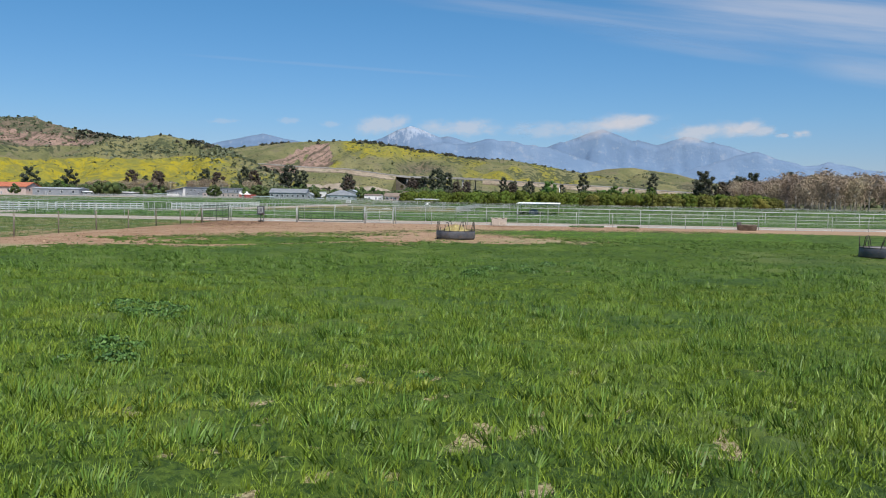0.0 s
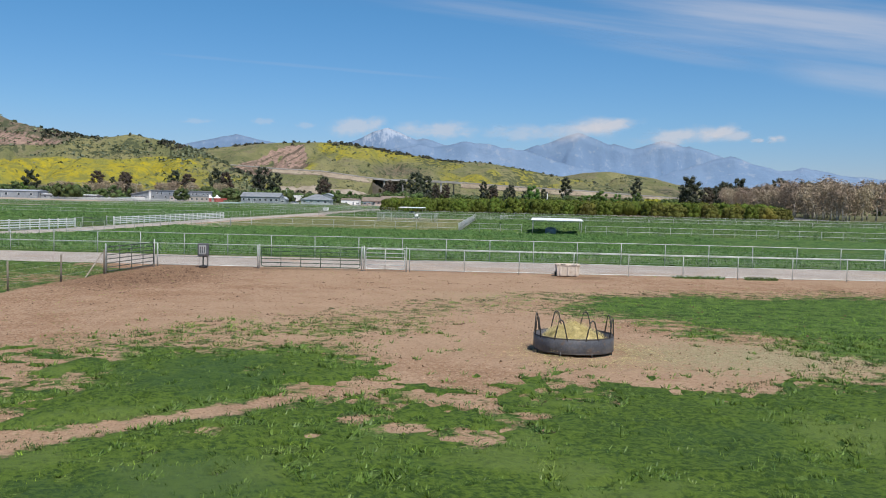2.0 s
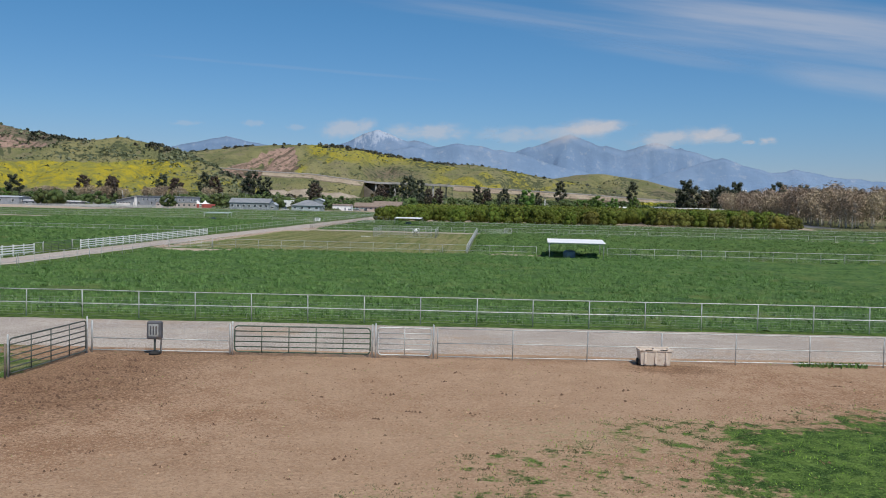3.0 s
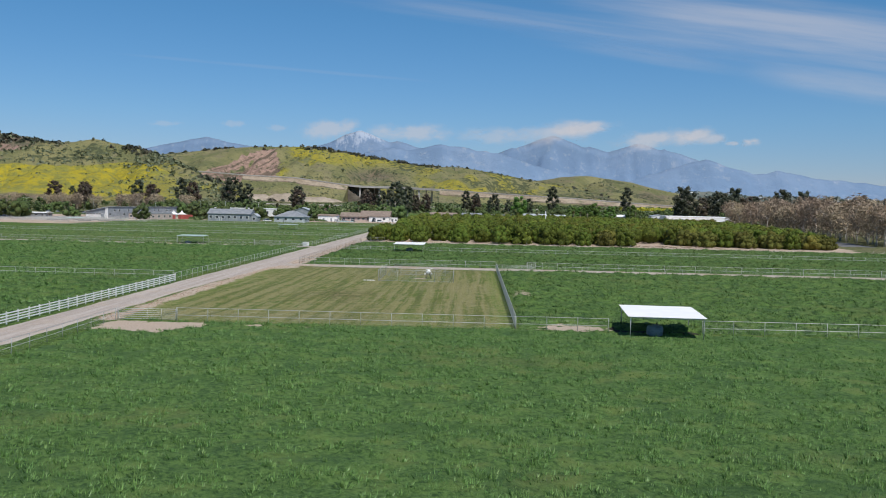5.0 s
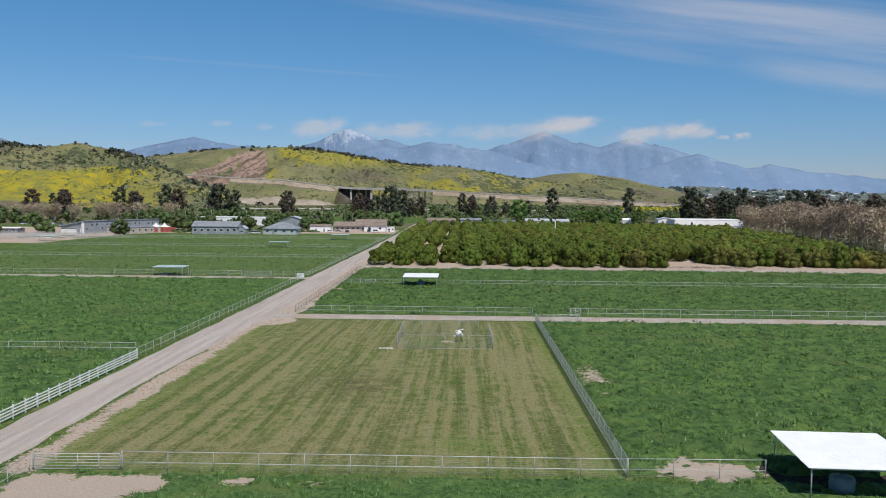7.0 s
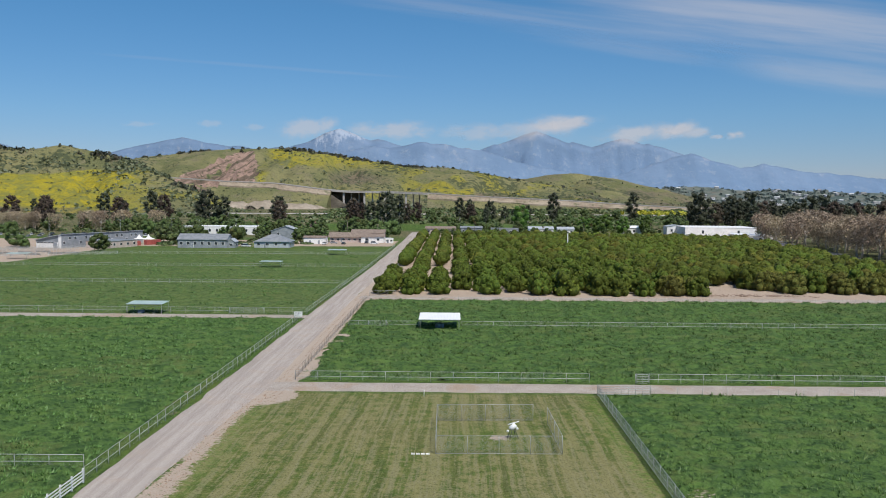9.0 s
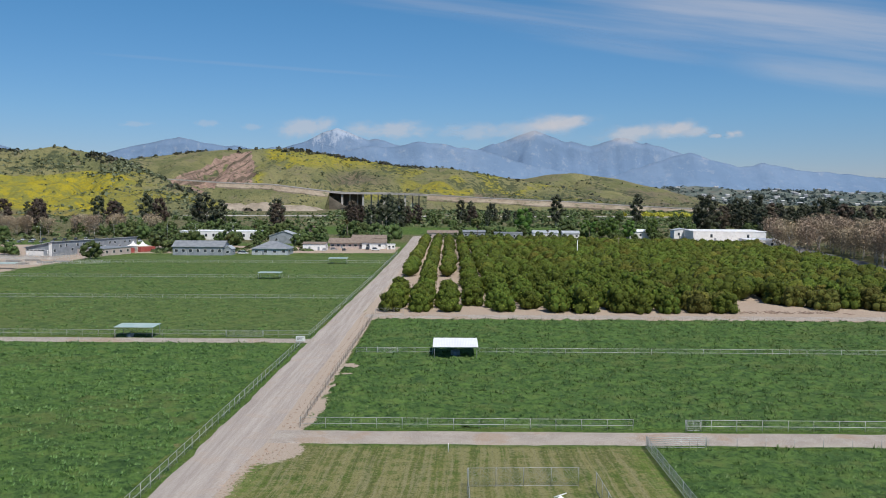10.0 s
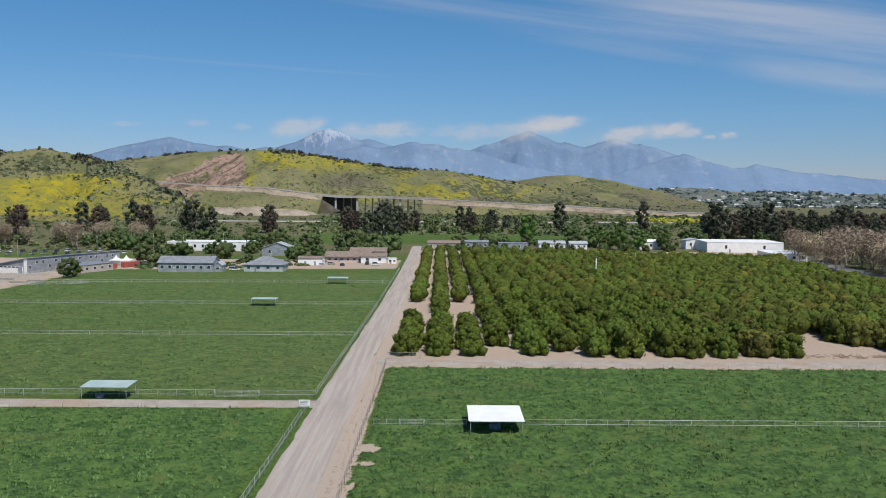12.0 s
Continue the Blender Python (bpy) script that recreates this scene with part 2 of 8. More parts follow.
    cut = n.mix(n.range(n.math("ADD", thin, n.math("MULTIPLY", tuft, 0.5)), 0.72, 0.88, 0.0, 0.6), cut, (0.27, 0.25, 0.14))
    cut = n.mix(n.range(n.math("ADD", stripe, n.math("MULTIPLY", tuft, 0.4)), 0.66, 0.52, 0.0, 0.55), cut, (0.075, 0.092, 0.030))
    cut = n.mix(n.range(n.math("ADD", n.attr("damp"), n.math("MULTIPLY", n.math("SUBTRACT", n.noise(co, 0.45, 5.0, 0.65), 0.5), 1.4)), 0.35, 0.75, 0.0, 0.75), cut, n.mix(n.range(tuft, 0.45, 0.58), (0.060, 0.080, 0.026), (0.155, 0.125, 0.062)))
    cut = n.mix(n.math("MULTIPLY", n.attr("fresh"), n.range(tuft, 0.40, 0.55)), cut, (0.115, 0.195, 0.030))
    cut = n.mix(n.range(fine, 0.46, 0.34, 0.0, 0.6), cut, (0.045, 0.066, 0.02))
    cut = n.mix(n.range(n.noise(co, 2.6, 4.0, 0.7), 0.53, 0.62, 0.0, 0.55), cut, (0.27, 0.245, 0.13))
    cut = n.mix(n.range(n.noise(co, 3.3, 4.0, 0.7), 0.47, 0.39, 0.0, 0.6), cut, (0.055, 0.066, 0.022))
    scrub = n.mix(n.range(mid, 0.35, 0.65), (0.09, 0.10, 0.035), (0.22, 0.19, 0.12))
    scrub = n.mix(n.range(n.noise(co, 0.35, 4.0, 0.65), 0.50, 0.60, 0.0, 0.8), scrub, (0.045, 0.062, 0.024))
    col = n.mix(mow, grass, cut)
    col = n.mix(wild, col, scrub)
    edge = n.range(n.math("ADD", dirt, n.math("ADD", n.math("MULTIPLY", n.math("SUBTRACT", fine, 0.5), 0.9), n.math("MULTIPLY", n.math("SUBTRACT", clump, 0.5), 1.6))), 0.32, 0.66)
    col = n.mix(edge, col, soil)
    sward = n.math("MULTIPLY", n.math("SUBTRACT", 1.0, n.math("MAXIMUM", n.range(dirt, 0.0, 0.7), mow)), tuft)
    h = n.math("ADD", n.math("ADD", n.math("MULTIPLY", fine, 0.7), n.math("MULTIPLY", grit, 0.35)), n.math("MULTIPLY", sward, 1.6))
    return n.finish(col, 0.95, 0.0, 0.1, n.bump(h, 0.9, 0.16))


def hill_material():
    n = Nodes("spring_hillside")
    co = n.coords()
    mustard, rock, dry, bush = n.attr("mustard"), n.attr("rock"), n.attr("dry"), n.attr("bush")
    mid, fine = n.noise(co, 0.012, 5.0), n.noise(co, 0.06, 6.0, 0.7)
    dots, grain = n.noise(co, 0.11, 2.0, 0.5), n.noise(co, 0.45, 4.0, 0.7)
    col = n.mix(n.range(mid, 0.38, 0.60), (0.142, 0.150, 0.068), (0.222, 0.208, 0.098))
    col = n.mix(n.range(fine, 0.50, 0.64, 0.0, 0.55), col, (0.130, 0.138, 0.072))
    col = n.mix(n.range(n.noise(co, 0.03, 5.0, 0.6), 0.53, 0.62, 0.0, 0.55), col, (0.215, 0.185, 0.120))
    yel = n.mix(n.range(fine, 0.42, 0.60), (0.385, 0.315, 0.024), (0.205, 0.200, 0.050))
    yel = n.mix(n.range(grain, 0.50, 0.62, 0.0, 0.5), yel, (0.200, 0.205, 0.050))
    yel = n.mix(n.range(mid, 0.47, 0.62, 0.0, 0.5), yel, (0.24, 0.24, 0.055))
    col = n.mix(n.range(n.math("ADD", mustard, n.math("MULTIPLY", n.math("SUBTRACT", fine, 0.5), 1.1)), 0.34, 0.68), col, yel)
    brown = n.mix(n.range(fine, 0.40, 0.60), (0.190, 0.148, 0.108), (0.112, 0.106, 0.072))
    col = n.mix(n.range(n.math("ADD", dry, n.math("MULTIPLY", n.math("SUBTRACT", mid, 0.5), 0.8)), 0.35, 0.65), col, brown)
    col = n.mix(n.range(grain, 0.54, 0.68, 0.0, 0.35), col, (0.30, 0.28, 0.12))
    col = n.mix(n.range(grain, 0.46, 0.36, 0.0, 0.45), col, (0.08, 0.092, 0.038))
    # low brush: separate dark dots, closer together where the slope is wooded
    thick = n.math("MULTIPLY", n.math("SUBTRACT", bush, 0.35), 0.26)
    col = n.mix(n.range(n.math("ADD", dots, thick), 0.60, 0.66, 0.0, 0.85), col, n.mix(grain, (0.040, 0.054, 0.026), (0.095, 0.108, 0.062)))
    sep = n.node("ShaderNodeSeparateXYZ", Vector=co)
    seam = n.node("ShaderNodeCombineXYZ", X=n.math("ADD", n.math("MULTIPLY", sep.outputs[0], 0.05), n.math("MULTIPLY", sep.outputs[2], -0.05)), Y=0.0, Z=n.math("MULTIPLY", sep.outputs[2], 0.012)).outputs[0]
    crack = n.noise(seam, 1.0, 5.0, 0.65)
    stone = n.mix(n.range(fine, 0.40, 0.60), (0.37, 0.255, 0.200), (0.26, 0.180, 0.145))
    stone = n.mix(n.range(crack, 0.50, 0.60, 0.0, 0.8), stone, (0.105, 0.085, 0.062))
    stone = n.mix(n.range(dots, 0.56, 0.63, 0.0, 0.7), stone, (0.07, 0.075, 0.04))
    stone = n.mix(n.range(grain, 0.46, 0.36, 0.0, 0.5), stone, (0.10, 0.07, 0.055))
    col = n.mix(n.range(n.math("ADD", rock, n.math("MULTIPLY", n.math("SUBTRACT", fine, 0.5), 0.6)), 0.42, 0.58), col, stone)
    return n.finish(col, 0.95, 0.0, 0.1, n.bump(n.math("ADD", fine, n.math("MULTIPLY", dots, 0.5)), 0.8, 7.0))


def mountain_material():
    n = Nodes("haze_tinted_mountain_range")
    co = n.coords()
    snow = n.attr("snow")
    mid, fine = n.noise(co, 0.006, 6.0, 0.65), n.noise(co, 0.03, 6.0, 0.7)
    sep = n.node("ShaderNodeSeparateXYZ", Vector=co)
    fall = n.node("ShaderNodeCombineXYZ", X=n.math("MULTIPLY", sep.outputs[0], 0.028), Y=n.math("MULTIPLY", sep.outputs[1], 0.01), Z=n.math("MULTIPLY", sep.outputs[2], 0.012)).outputs[0]
    streak = n.noise(fall, 1.0, 6.0, 0.7)
    # blue-grey of distance haze is painted into the rock tones
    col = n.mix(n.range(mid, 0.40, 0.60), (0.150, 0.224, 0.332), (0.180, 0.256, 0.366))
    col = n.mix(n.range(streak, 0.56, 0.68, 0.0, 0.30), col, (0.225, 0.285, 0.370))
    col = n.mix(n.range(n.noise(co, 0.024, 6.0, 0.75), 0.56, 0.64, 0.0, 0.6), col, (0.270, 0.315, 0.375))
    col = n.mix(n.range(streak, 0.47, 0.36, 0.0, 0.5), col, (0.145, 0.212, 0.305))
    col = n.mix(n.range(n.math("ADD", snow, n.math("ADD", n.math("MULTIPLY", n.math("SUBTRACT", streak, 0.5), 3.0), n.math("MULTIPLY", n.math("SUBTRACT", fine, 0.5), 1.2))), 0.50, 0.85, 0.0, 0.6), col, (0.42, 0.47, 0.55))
    # distance haze painted in, paler towards the foot
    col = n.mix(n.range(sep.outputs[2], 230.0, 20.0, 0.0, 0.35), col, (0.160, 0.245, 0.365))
    return n.finish(col, 1.0, 0.0, 0.0, n.bump(fine, 0.5, 8.0))


def cloud_material(name, sx, sz, strength, density, lo, hi, seed):
    """Thin vapour on a far sheet: soft, torn edges, unlit."""
    n = Nodes(name)
    gen = n.t.nodes.new("ShaderNodeTexCoord").outputs["Generated"]
    sep = n.node("ShaderNodeSeparateXYZ", Vector=gen)
    co = n.node("ShaderNodeCombineXYZ", X=n.math("MULTIPLY", sep.outputs[0], sx), Y=seed, Z=n.math("MULTIPLY", sep.outputs[2], sz)).outputs[0]
    f = n.noise(co, 1.0, 7.0, 0.58)
    def fade(v):
        a = n.math("SUBTRACT", v, 0.5)
        return n.range(n.math("ABSOLUTE", a), 0.0, 0.5, 1.0, 0.0)
    shape = n.math("MULTIPLY", fade(sep.outputs[0]), fade(sep.outputs[2]))
    a = n.math("MULTIPLY", n.range(n.math("MULTIPLY", f, n.math("ADD", n.math("MULTIPLY", shape, 0.75), 0.25)), lo, hi), density * 0.85)
    a = n.math("MULTIPLY", a, n.range(shape, 0.0, 0.25))
    em = n.node("ShaderNodeEmission", Color=(0.96, 0.93, 0.97), Strength=strength)
    tr = n.node("ShaderNodeBsdfTransparent")
    mx = n.t.nodes.new("ShaderNodeMixShader")
    n.put(mx.inputs[0], a)
    n.t.links.new(tr.outputs[0], mx.inputs[1])
    n.t.links.new(em.outputs[0], mx.inputs[2])
    n.t.links.new(mx.outputs[0], n.out.inputs["Surface"])
    return n.m


def roof_material(name, a, b, rough=0.45, metal=0.0, spec=0.5):
    return surface(name, a, b, 0.5, rough, metal, spec, 0.12, 0.002)


GROUND = ground_material()
HILL = hill_material()
# grey-blue haze is painted into the colours of the far rise
FAR_SLOPE = surface("haze_tinted_wooded_slope", (0.080, 0.108, 0.100), (0.165, 0.180, 0.150), 0.02, 0.95, 0, 0.1, 0.35, 0, dirt=(0.19, 0.17, 0.14))
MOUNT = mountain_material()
def gravel():
    n = Nodes("crushed_gravel")
    co = n.coords()
    sep = n.node("ShaderNodeSeparateXYZ", Vector=co)
    run = n.node("ShaderNodeCombineXYZ", X=n.math("MULTIPLY", sep.outputs[0], 1.1), Y=n.math("MULTIPLY", sep.outputs[1], 0.03), Z=0.0).outputs[0]
    ruts, fine, mid = n.noise(run, 1.0, 5.0, 0.6), n.noise(co, 6.0, 5.0, 0.7), n.noise(co, 0.25, 4.0)
    col = n.mix(n.range(ruts, 0.36, 0.64), (0.335, 0.290, 0.255), (0.455, 0.400, 0.355))
    col = n.mix(n.range(mid, 0.5, 0.66, 0.0, 0.6), col, (0.42, 0.340, 0.275))
    stone = n.noise(co, 15.0, 3.0, 0.7)
    col = n.mix(n.range(fine, 0.50, 0.66, 0.0, 0.4), col, (0.29, 0.25, 0.22))
    col = n.mix(n.range(stone, 0.53, 0.62, 0.0, 0.55), col, (0.58, 0.53, 0.49))
    col = n.mix(n.range(stone, 0.46, 0.38, 0.0, 0.55), col, (0.22, 0.19, 0.17))
    return n.finish(col, 0.95, 0.0, 0.1, n.bump(n.math("ADD", fine, stone), 0.6, 0.04))


ROAD = gravel()
def lane_gravel():
    n = Nodes("lane_gravel")
    co = n.coords()
    mid, fine, stone = n.noise(co, 0.3, 4.0), n.noise(co, 4.0, 5.0, 0.7), n.noise(co, 13.0, 3.0, 0.7)
    col = n.mix(n.range(mid, 0.40, 0.60), (0.350, 0.300, 0.255), (0.425, 0.370, 0.315))
    col = n.mix(n.range(n.noise(co, 0.12, 5.0, 0.6), 0.52, 0.64, 0.0, 0.8), col, (0.38, 0.270, 0.185))
    col = n.mix(n.range(fine, 0.50, 0.66, 0.0, 0.45), col, (0.27, 0.225, 0.19))
    col = n.mix(n.range(stone, 0.53, 0.61, 0.0, 0.7), col, (0.56, 0.52, 0.48))
    col = n.mix(n.range(stone, 0.47, 0.39, 0.0, 0.7), col, (0.19, 0.165, 0.145))
    return n.finish(col, 0.95, 0.0, 0.1, n.bump(n.math("ADD", fine, stone), 0.7, 0.04))


LANE = lane_gravel()
PIPE = surface("galvanised_pipe", (0.42, 0.44, 0.43), (0.55, 0.56, 0.54), 2.0, 0.5, 0.35, 0.5, 0.2, 0, dirt=(0.33, 0.30, 0.27), vary=0.12)
WIRE = surface("fence_wire", (0.36, 0.38, 0.36), (0.46, 0.47, 0.45), 2.0, 0.6, 0.3, 0.4, 0.2)
RUST = surface("rusty_pipe", (0.24, 0.17, 0.13), (0.34, 0.25, 0.19), 2.0, 0.8, 0.1, 0.3, 0.3)
GREEN_PIPE = surface("green_gate_paint", (0.035, 0.07, 0.042), (0.065, 0.10, 0.065), 2.0, 0.55, 0, 0.4, 0.25, 0, dirt=(0.22, 0.24, 0.20))
DARK_PIPE = surface("dark_gate_steel", (0.05, 0.065, 0.055), (0.09, 0.10, 0.085), 2.0, 0.6, 0, 0.4, 0.25)
WHITE_VINYL = surface("white_vinyl", (0.74, 0.75, 0.74), (0.82, 0.82, 0.81), 1.5, 0.45, 0, 0.4, 0.1, 0, dirt=(0.60, 0.58, 0.53), vary=0.06)
WEATHERED = surface("weathered_timber", (0.20, 0.165, 0.13), (0.31, 0.265, 0.215), 2.2, 0.85, 0, 0.2, 0.35, 0.004, vary=0.15)
GREY_STEEL = surface("grey_steel_plate", (0.085, 0.088, 0.10), (0.14, 0.14, 0.15), 2.0, 0.55, 0.25, 0.4, 0.3, 0.002, dirt=(0.16, 0.12, 0.095))
LOOP_STEEL = surface("dark_loop_steel", (0.045, 0.042, 0.04), (0.09, 0.08, 0.07), 3.0, 0.6, 0.2, 0.4, 0.3)
HAY = surface("dry_hay", (0.46, 0.38, 0.165), (0.60, 0.51, 0.25), 6.0, 0.9, 0, 0.1, 0.4, 0, island=0.35)
ROOF_WHITE = roof_material("white_roof_sheet", (0.86, 0.86, 0.86), (0.92, 0.92, 0.91))
ROOF_GREEN = roof_material("pale_green_roof_sheet", (0.36, 0.47, 0.44), (0.44, 0.54, 0.51))
TANK = surface("blue_grey_plastic", (0.12, 0.155, 0.20), (0.17, 0.21, 0.26), 2.0, 0.5, 0, 0.4, 0.2, vary=0.1)
CREAM = surface("cream_plastic", (0.62, 0.52, 0.42), (0.72, 0.63, 0.53), 2.0, 0.6, 0, 0.4, 0.2, 0, dirt=(0.45, 0.34, 0.26))
RUBBER = surface("black_rubber", (0.02, 0.02, 0.02), (0.045, 0.042, 0.04), 3.0, 0.8, 0, 0.3, 0.3)
BLADE = leafy("grass_blades", (0.070, 0.150, 0.012), (0.280, 0.445, 0.046), (0.34, 0.44, 0.046), 0.4, 0.7, 0.4)
CROP = leafy("pasture_leaves", (0.046, 0.100, 0.024), (0.160, 0.270, 0.068), (0.17, 0.23, 0.058), 0.6, 0.45, 0.65)


def pasture_material(name, k, gap, dark, light, tip=(0.150, 0.235, 0.083)):
    """Uncut grass; k sets its tuft size, gap the shade painted between tufts."""
    n = Nodes(name)
    co = n.coords()
    broad, patch, tuft, leaf = n.noise(co, 0.035, 4.0), n.noise(co, 0.28, 4.0, 0.6), n.noise(co, 1.1 * k, 4.0, 0.6), n.noise(co, 6.0 * k, 4.0, 0.7)
    sep = n.node("ShaderNodeSeparateXYZ", Vector=co)
    strand = n.noise(n.node("ShaderNodeCombineXYZ", X=n.math("ADD", n.math("MULTIPLY", sep.outputs[0], 2.2), n.math("MULTIPLY", sep.outputs[1], 1.1)), Y=n.math("MULTIPLY", sep.outputs[1], 0.8), Z=0.0).outputs[0], 1.3 * k, 4.0, 0.65)
    col = n.mix(n.range(n.math("ADD", n.math("MULTIPLY", tuft, 0.65), n.math("MULTIPLY", patch, 0.35)), 0.40, 0.60), dark, light)
    col = n.mix(n.range(strand, 0.54, 0.66, 0.0, 0.5), col, tip)
    col = n.mix(n.range(leaf, 0.55, 0.68, 0.0, 0.5), col, tip)
    # hollows between tufts and leaves darkened in colour, in place of shade
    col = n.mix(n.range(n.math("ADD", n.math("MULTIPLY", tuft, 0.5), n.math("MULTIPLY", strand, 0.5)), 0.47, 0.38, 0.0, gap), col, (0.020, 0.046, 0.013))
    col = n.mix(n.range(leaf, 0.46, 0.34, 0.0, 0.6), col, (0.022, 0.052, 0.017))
    col = n.mix(n.range(patch, 0.53, 0.66, 0.0, 0.45), col, (0.135, 0.185, 0.052))
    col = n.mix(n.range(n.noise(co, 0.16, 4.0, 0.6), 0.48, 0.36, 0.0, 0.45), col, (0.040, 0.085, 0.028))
    col = n.mix(n.range(n.math("ADD", n.math("MULTIPLY", broad, 0.7), n.math("MULTIPLY", patch, 0.3)), 0.52, 0.63, 0.0, 0.4), col, n.mix(n.range(leaf, 0.42, 0.58), (0.090, 0.115, 0.036), (0.160, 0.175, 0.060)))
    return n.finish(col, 0.85, 0.0, 0.15, n.bump(n.math("ADD", n.math("MULTIPLY", tuft, 1.6), n.math("ADD", strand, leaf)), 1.0, 0.16 / k))


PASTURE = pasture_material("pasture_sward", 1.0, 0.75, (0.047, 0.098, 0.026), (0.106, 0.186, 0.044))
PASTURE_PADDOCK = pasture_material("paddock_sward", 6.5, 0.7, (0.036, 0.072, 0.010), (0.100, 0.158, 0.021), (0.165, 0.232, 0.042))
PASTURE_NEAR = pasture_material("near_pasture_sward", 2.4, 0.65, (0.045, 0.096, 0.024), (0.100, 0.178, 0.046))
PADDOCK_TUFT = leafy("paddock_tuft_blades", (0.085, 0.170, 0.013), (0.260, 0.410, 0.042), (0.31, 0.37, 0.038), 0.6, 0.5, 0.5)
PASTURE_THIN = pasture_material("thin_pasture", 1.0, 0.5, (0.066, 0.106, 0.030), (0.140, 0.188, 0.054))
TRODDEN_TUFT = leafy("grazed_tuft_blades", (0.052, 0.110, 0.014), (0.150, 0.255, 0.040), (0.18, 0.24, 0.038), 0.5, 0.5, 0.5)
LUSH_TUFT = leafy("lush_tuft_blades", (0.058, 0.140, 0.015), (0.165, 0.320, 0.046))
TUSSOCK = leafy("tussock_blades", (0.062, 0.128, 0.026), (0.150, 0.255, 0.070), (0.16, 0.22, 0.060), 0.5, 0.6, 0.5)
WEED = leafy("broad_weeds", (0.030, 0.072, 0.014), (0.12, 0.21, 0.045))
def leaf_mass(name, dark, light, spot, tree_tone=False, amount=0.5, scale=0.07):
    """The closed outer leaf layer of a hedged tree: mottled at leaf and spray size, uneven, tinted tree by tree."""
    n = Nodes(name)
    co = n.coords(spread=not tree_tone)
    leaf, spray = n.noise(co, 5.5, 4.0, 0.7), n.noise(co, 1.5, 3.0, 0.6)
    col = n.mix(n.range(n.math("ADD", n.math("MULTIPLY", leaf, 0.65), n.math("MULTIPLY", spray, 0.35)), 0.40, 0.60), dark, light)
    col = n.mix(n.range(n.noise(co, scale, 2.0), 0.52, 0.70, 0.0, amount), col, spot)
    r = n.attr("tone") if tree_tone else n.t.nodes.new("ShaderNodeObjectInfo").outputs["Random"]
    col = n.mix(n.range(r, 0.90, 1.0, 0.0, 0.30), col, spot)
    hs = n.node("ShaderNodeHueSaturation", Color=col, Value=n.range(r, 0, 1, 0.76, 1.30), Hue=n.range(r, 0, 1, 0.486, 0.514))
    return n.finish(hs.outputs[0], 0.7, 0.0, 0.15, n.bump(n.math("ADD", leaf, spray), 1.0, 0.22))


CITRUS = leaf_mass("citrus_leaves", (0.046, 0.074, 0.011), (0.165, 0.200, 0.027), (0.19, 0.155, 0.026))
# inner tones are darker copies of the leaf tones, painting shade inside crowns
CITRUS_SHADED = leaf_mass("citrus_shaded_leaves", (0.034, 0.060, 0.009), (0.110, 0.145, 0.020), (0.15, 0.13, 0.024))
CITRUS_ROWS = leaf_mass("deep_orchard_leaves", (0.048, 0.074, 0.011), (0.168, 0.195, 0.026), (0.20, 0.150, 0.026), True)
CITRUS_ROWS_SHADED = leaf_mass("deep_orchard_shaded_leaves", (0.036, 0.060, 0.009), (0.115, 0.145, 0.021), (0.16, 0.125, 0.024), True)
BRONZE = leaf_mass("bronze_citrus_leaves", (0.052, 0.064, 0.013), (0.170, 0.165, 0.032), (0.24, 0.14, 0.034))
BRONZE_SHADED = leaf_mass("bronze_shaded_leaves", (0.044, 0.056, 0.012), (0.140, 0.138, 0.028), (0.21, 0.13, 0.032))
OAK = leafy("broadleaf_leaves", (0.042, 0.078, 0.026), (0.135, 0.18, 0.062), (0.16, 0.15, 0.06), 0.6, 0.05)
LIGHT_LEAF = leafy("fresh_leaves", (0.045, 0.095, 0.018), (0.12, 0.19, 0.04))
GUM = leafy("gum_tree_leaves", (0.026, 0.036, 0.022), (0.088, 0.096, 0.056), (0.115, 0.085, 0.064), 0.6, 0.05)
RUSSET = leafy("russet_gum_leaves", (0.045, 0.034, 0.026), (0.125, 0.092, 0.066), (0.07, 0.075, 0.045), 0.7, 0.08)
TWIG = leafy("bare_twigs", (0.235, 0.183, 0.120), (0.44, 0.348, 0.234))
TWIG_BARK = surface("tan_mottled_bark", (0.34, 0.30, 0.25), (0.56, 0.52, 0.46), 2.0, 0.85, 0, 0.2, 0.3, 0.02)
# leaf tones darkened to paint the shade deep in each crown
OAK_SHADED = leaf_mass("broadleaf_shaded", (0.034, 0.060, 0.018), (0.105, 0.140, 0.044), (0.13, 0.12, 0.045))
GUM_SHADED = leaf_mass("gum_shaded", (0.020, 0.028, 0.017), (0.066, 0.074, 0.042), (0.085, 0.062, 0.045))
RUSSET_SHADED = leaf_mass("russet_shaded", (0.034, 0.026, 0.020), (0.092, 0.068, 0.048), (0.06, 0.062, 0.036))
FRESH_SHADED = leaf_mass("fresh_shaded", (0.036, 0.080, 0.014), (0.10, 0.165, 0.032), (0.10, 0.14, 0.03))
BUSH = leafy("hill_scrub", (0.075, 0.092, 0.050), (0.155, 0.170, 0.088))
BARK = surface("grey_bark", (0.17, 0.14, 0.115), (0.27, 0.235, 0.20), 3.0, 0.9, 0, 0.2, 0.4, 0.02)
PALE_BARK = surface("pale_bark", (0.36, 0.32, 0.27), (0.52, 0.48, 0.42), 2.0, 0.85, 0, 0.2, 0.3, 0.02)


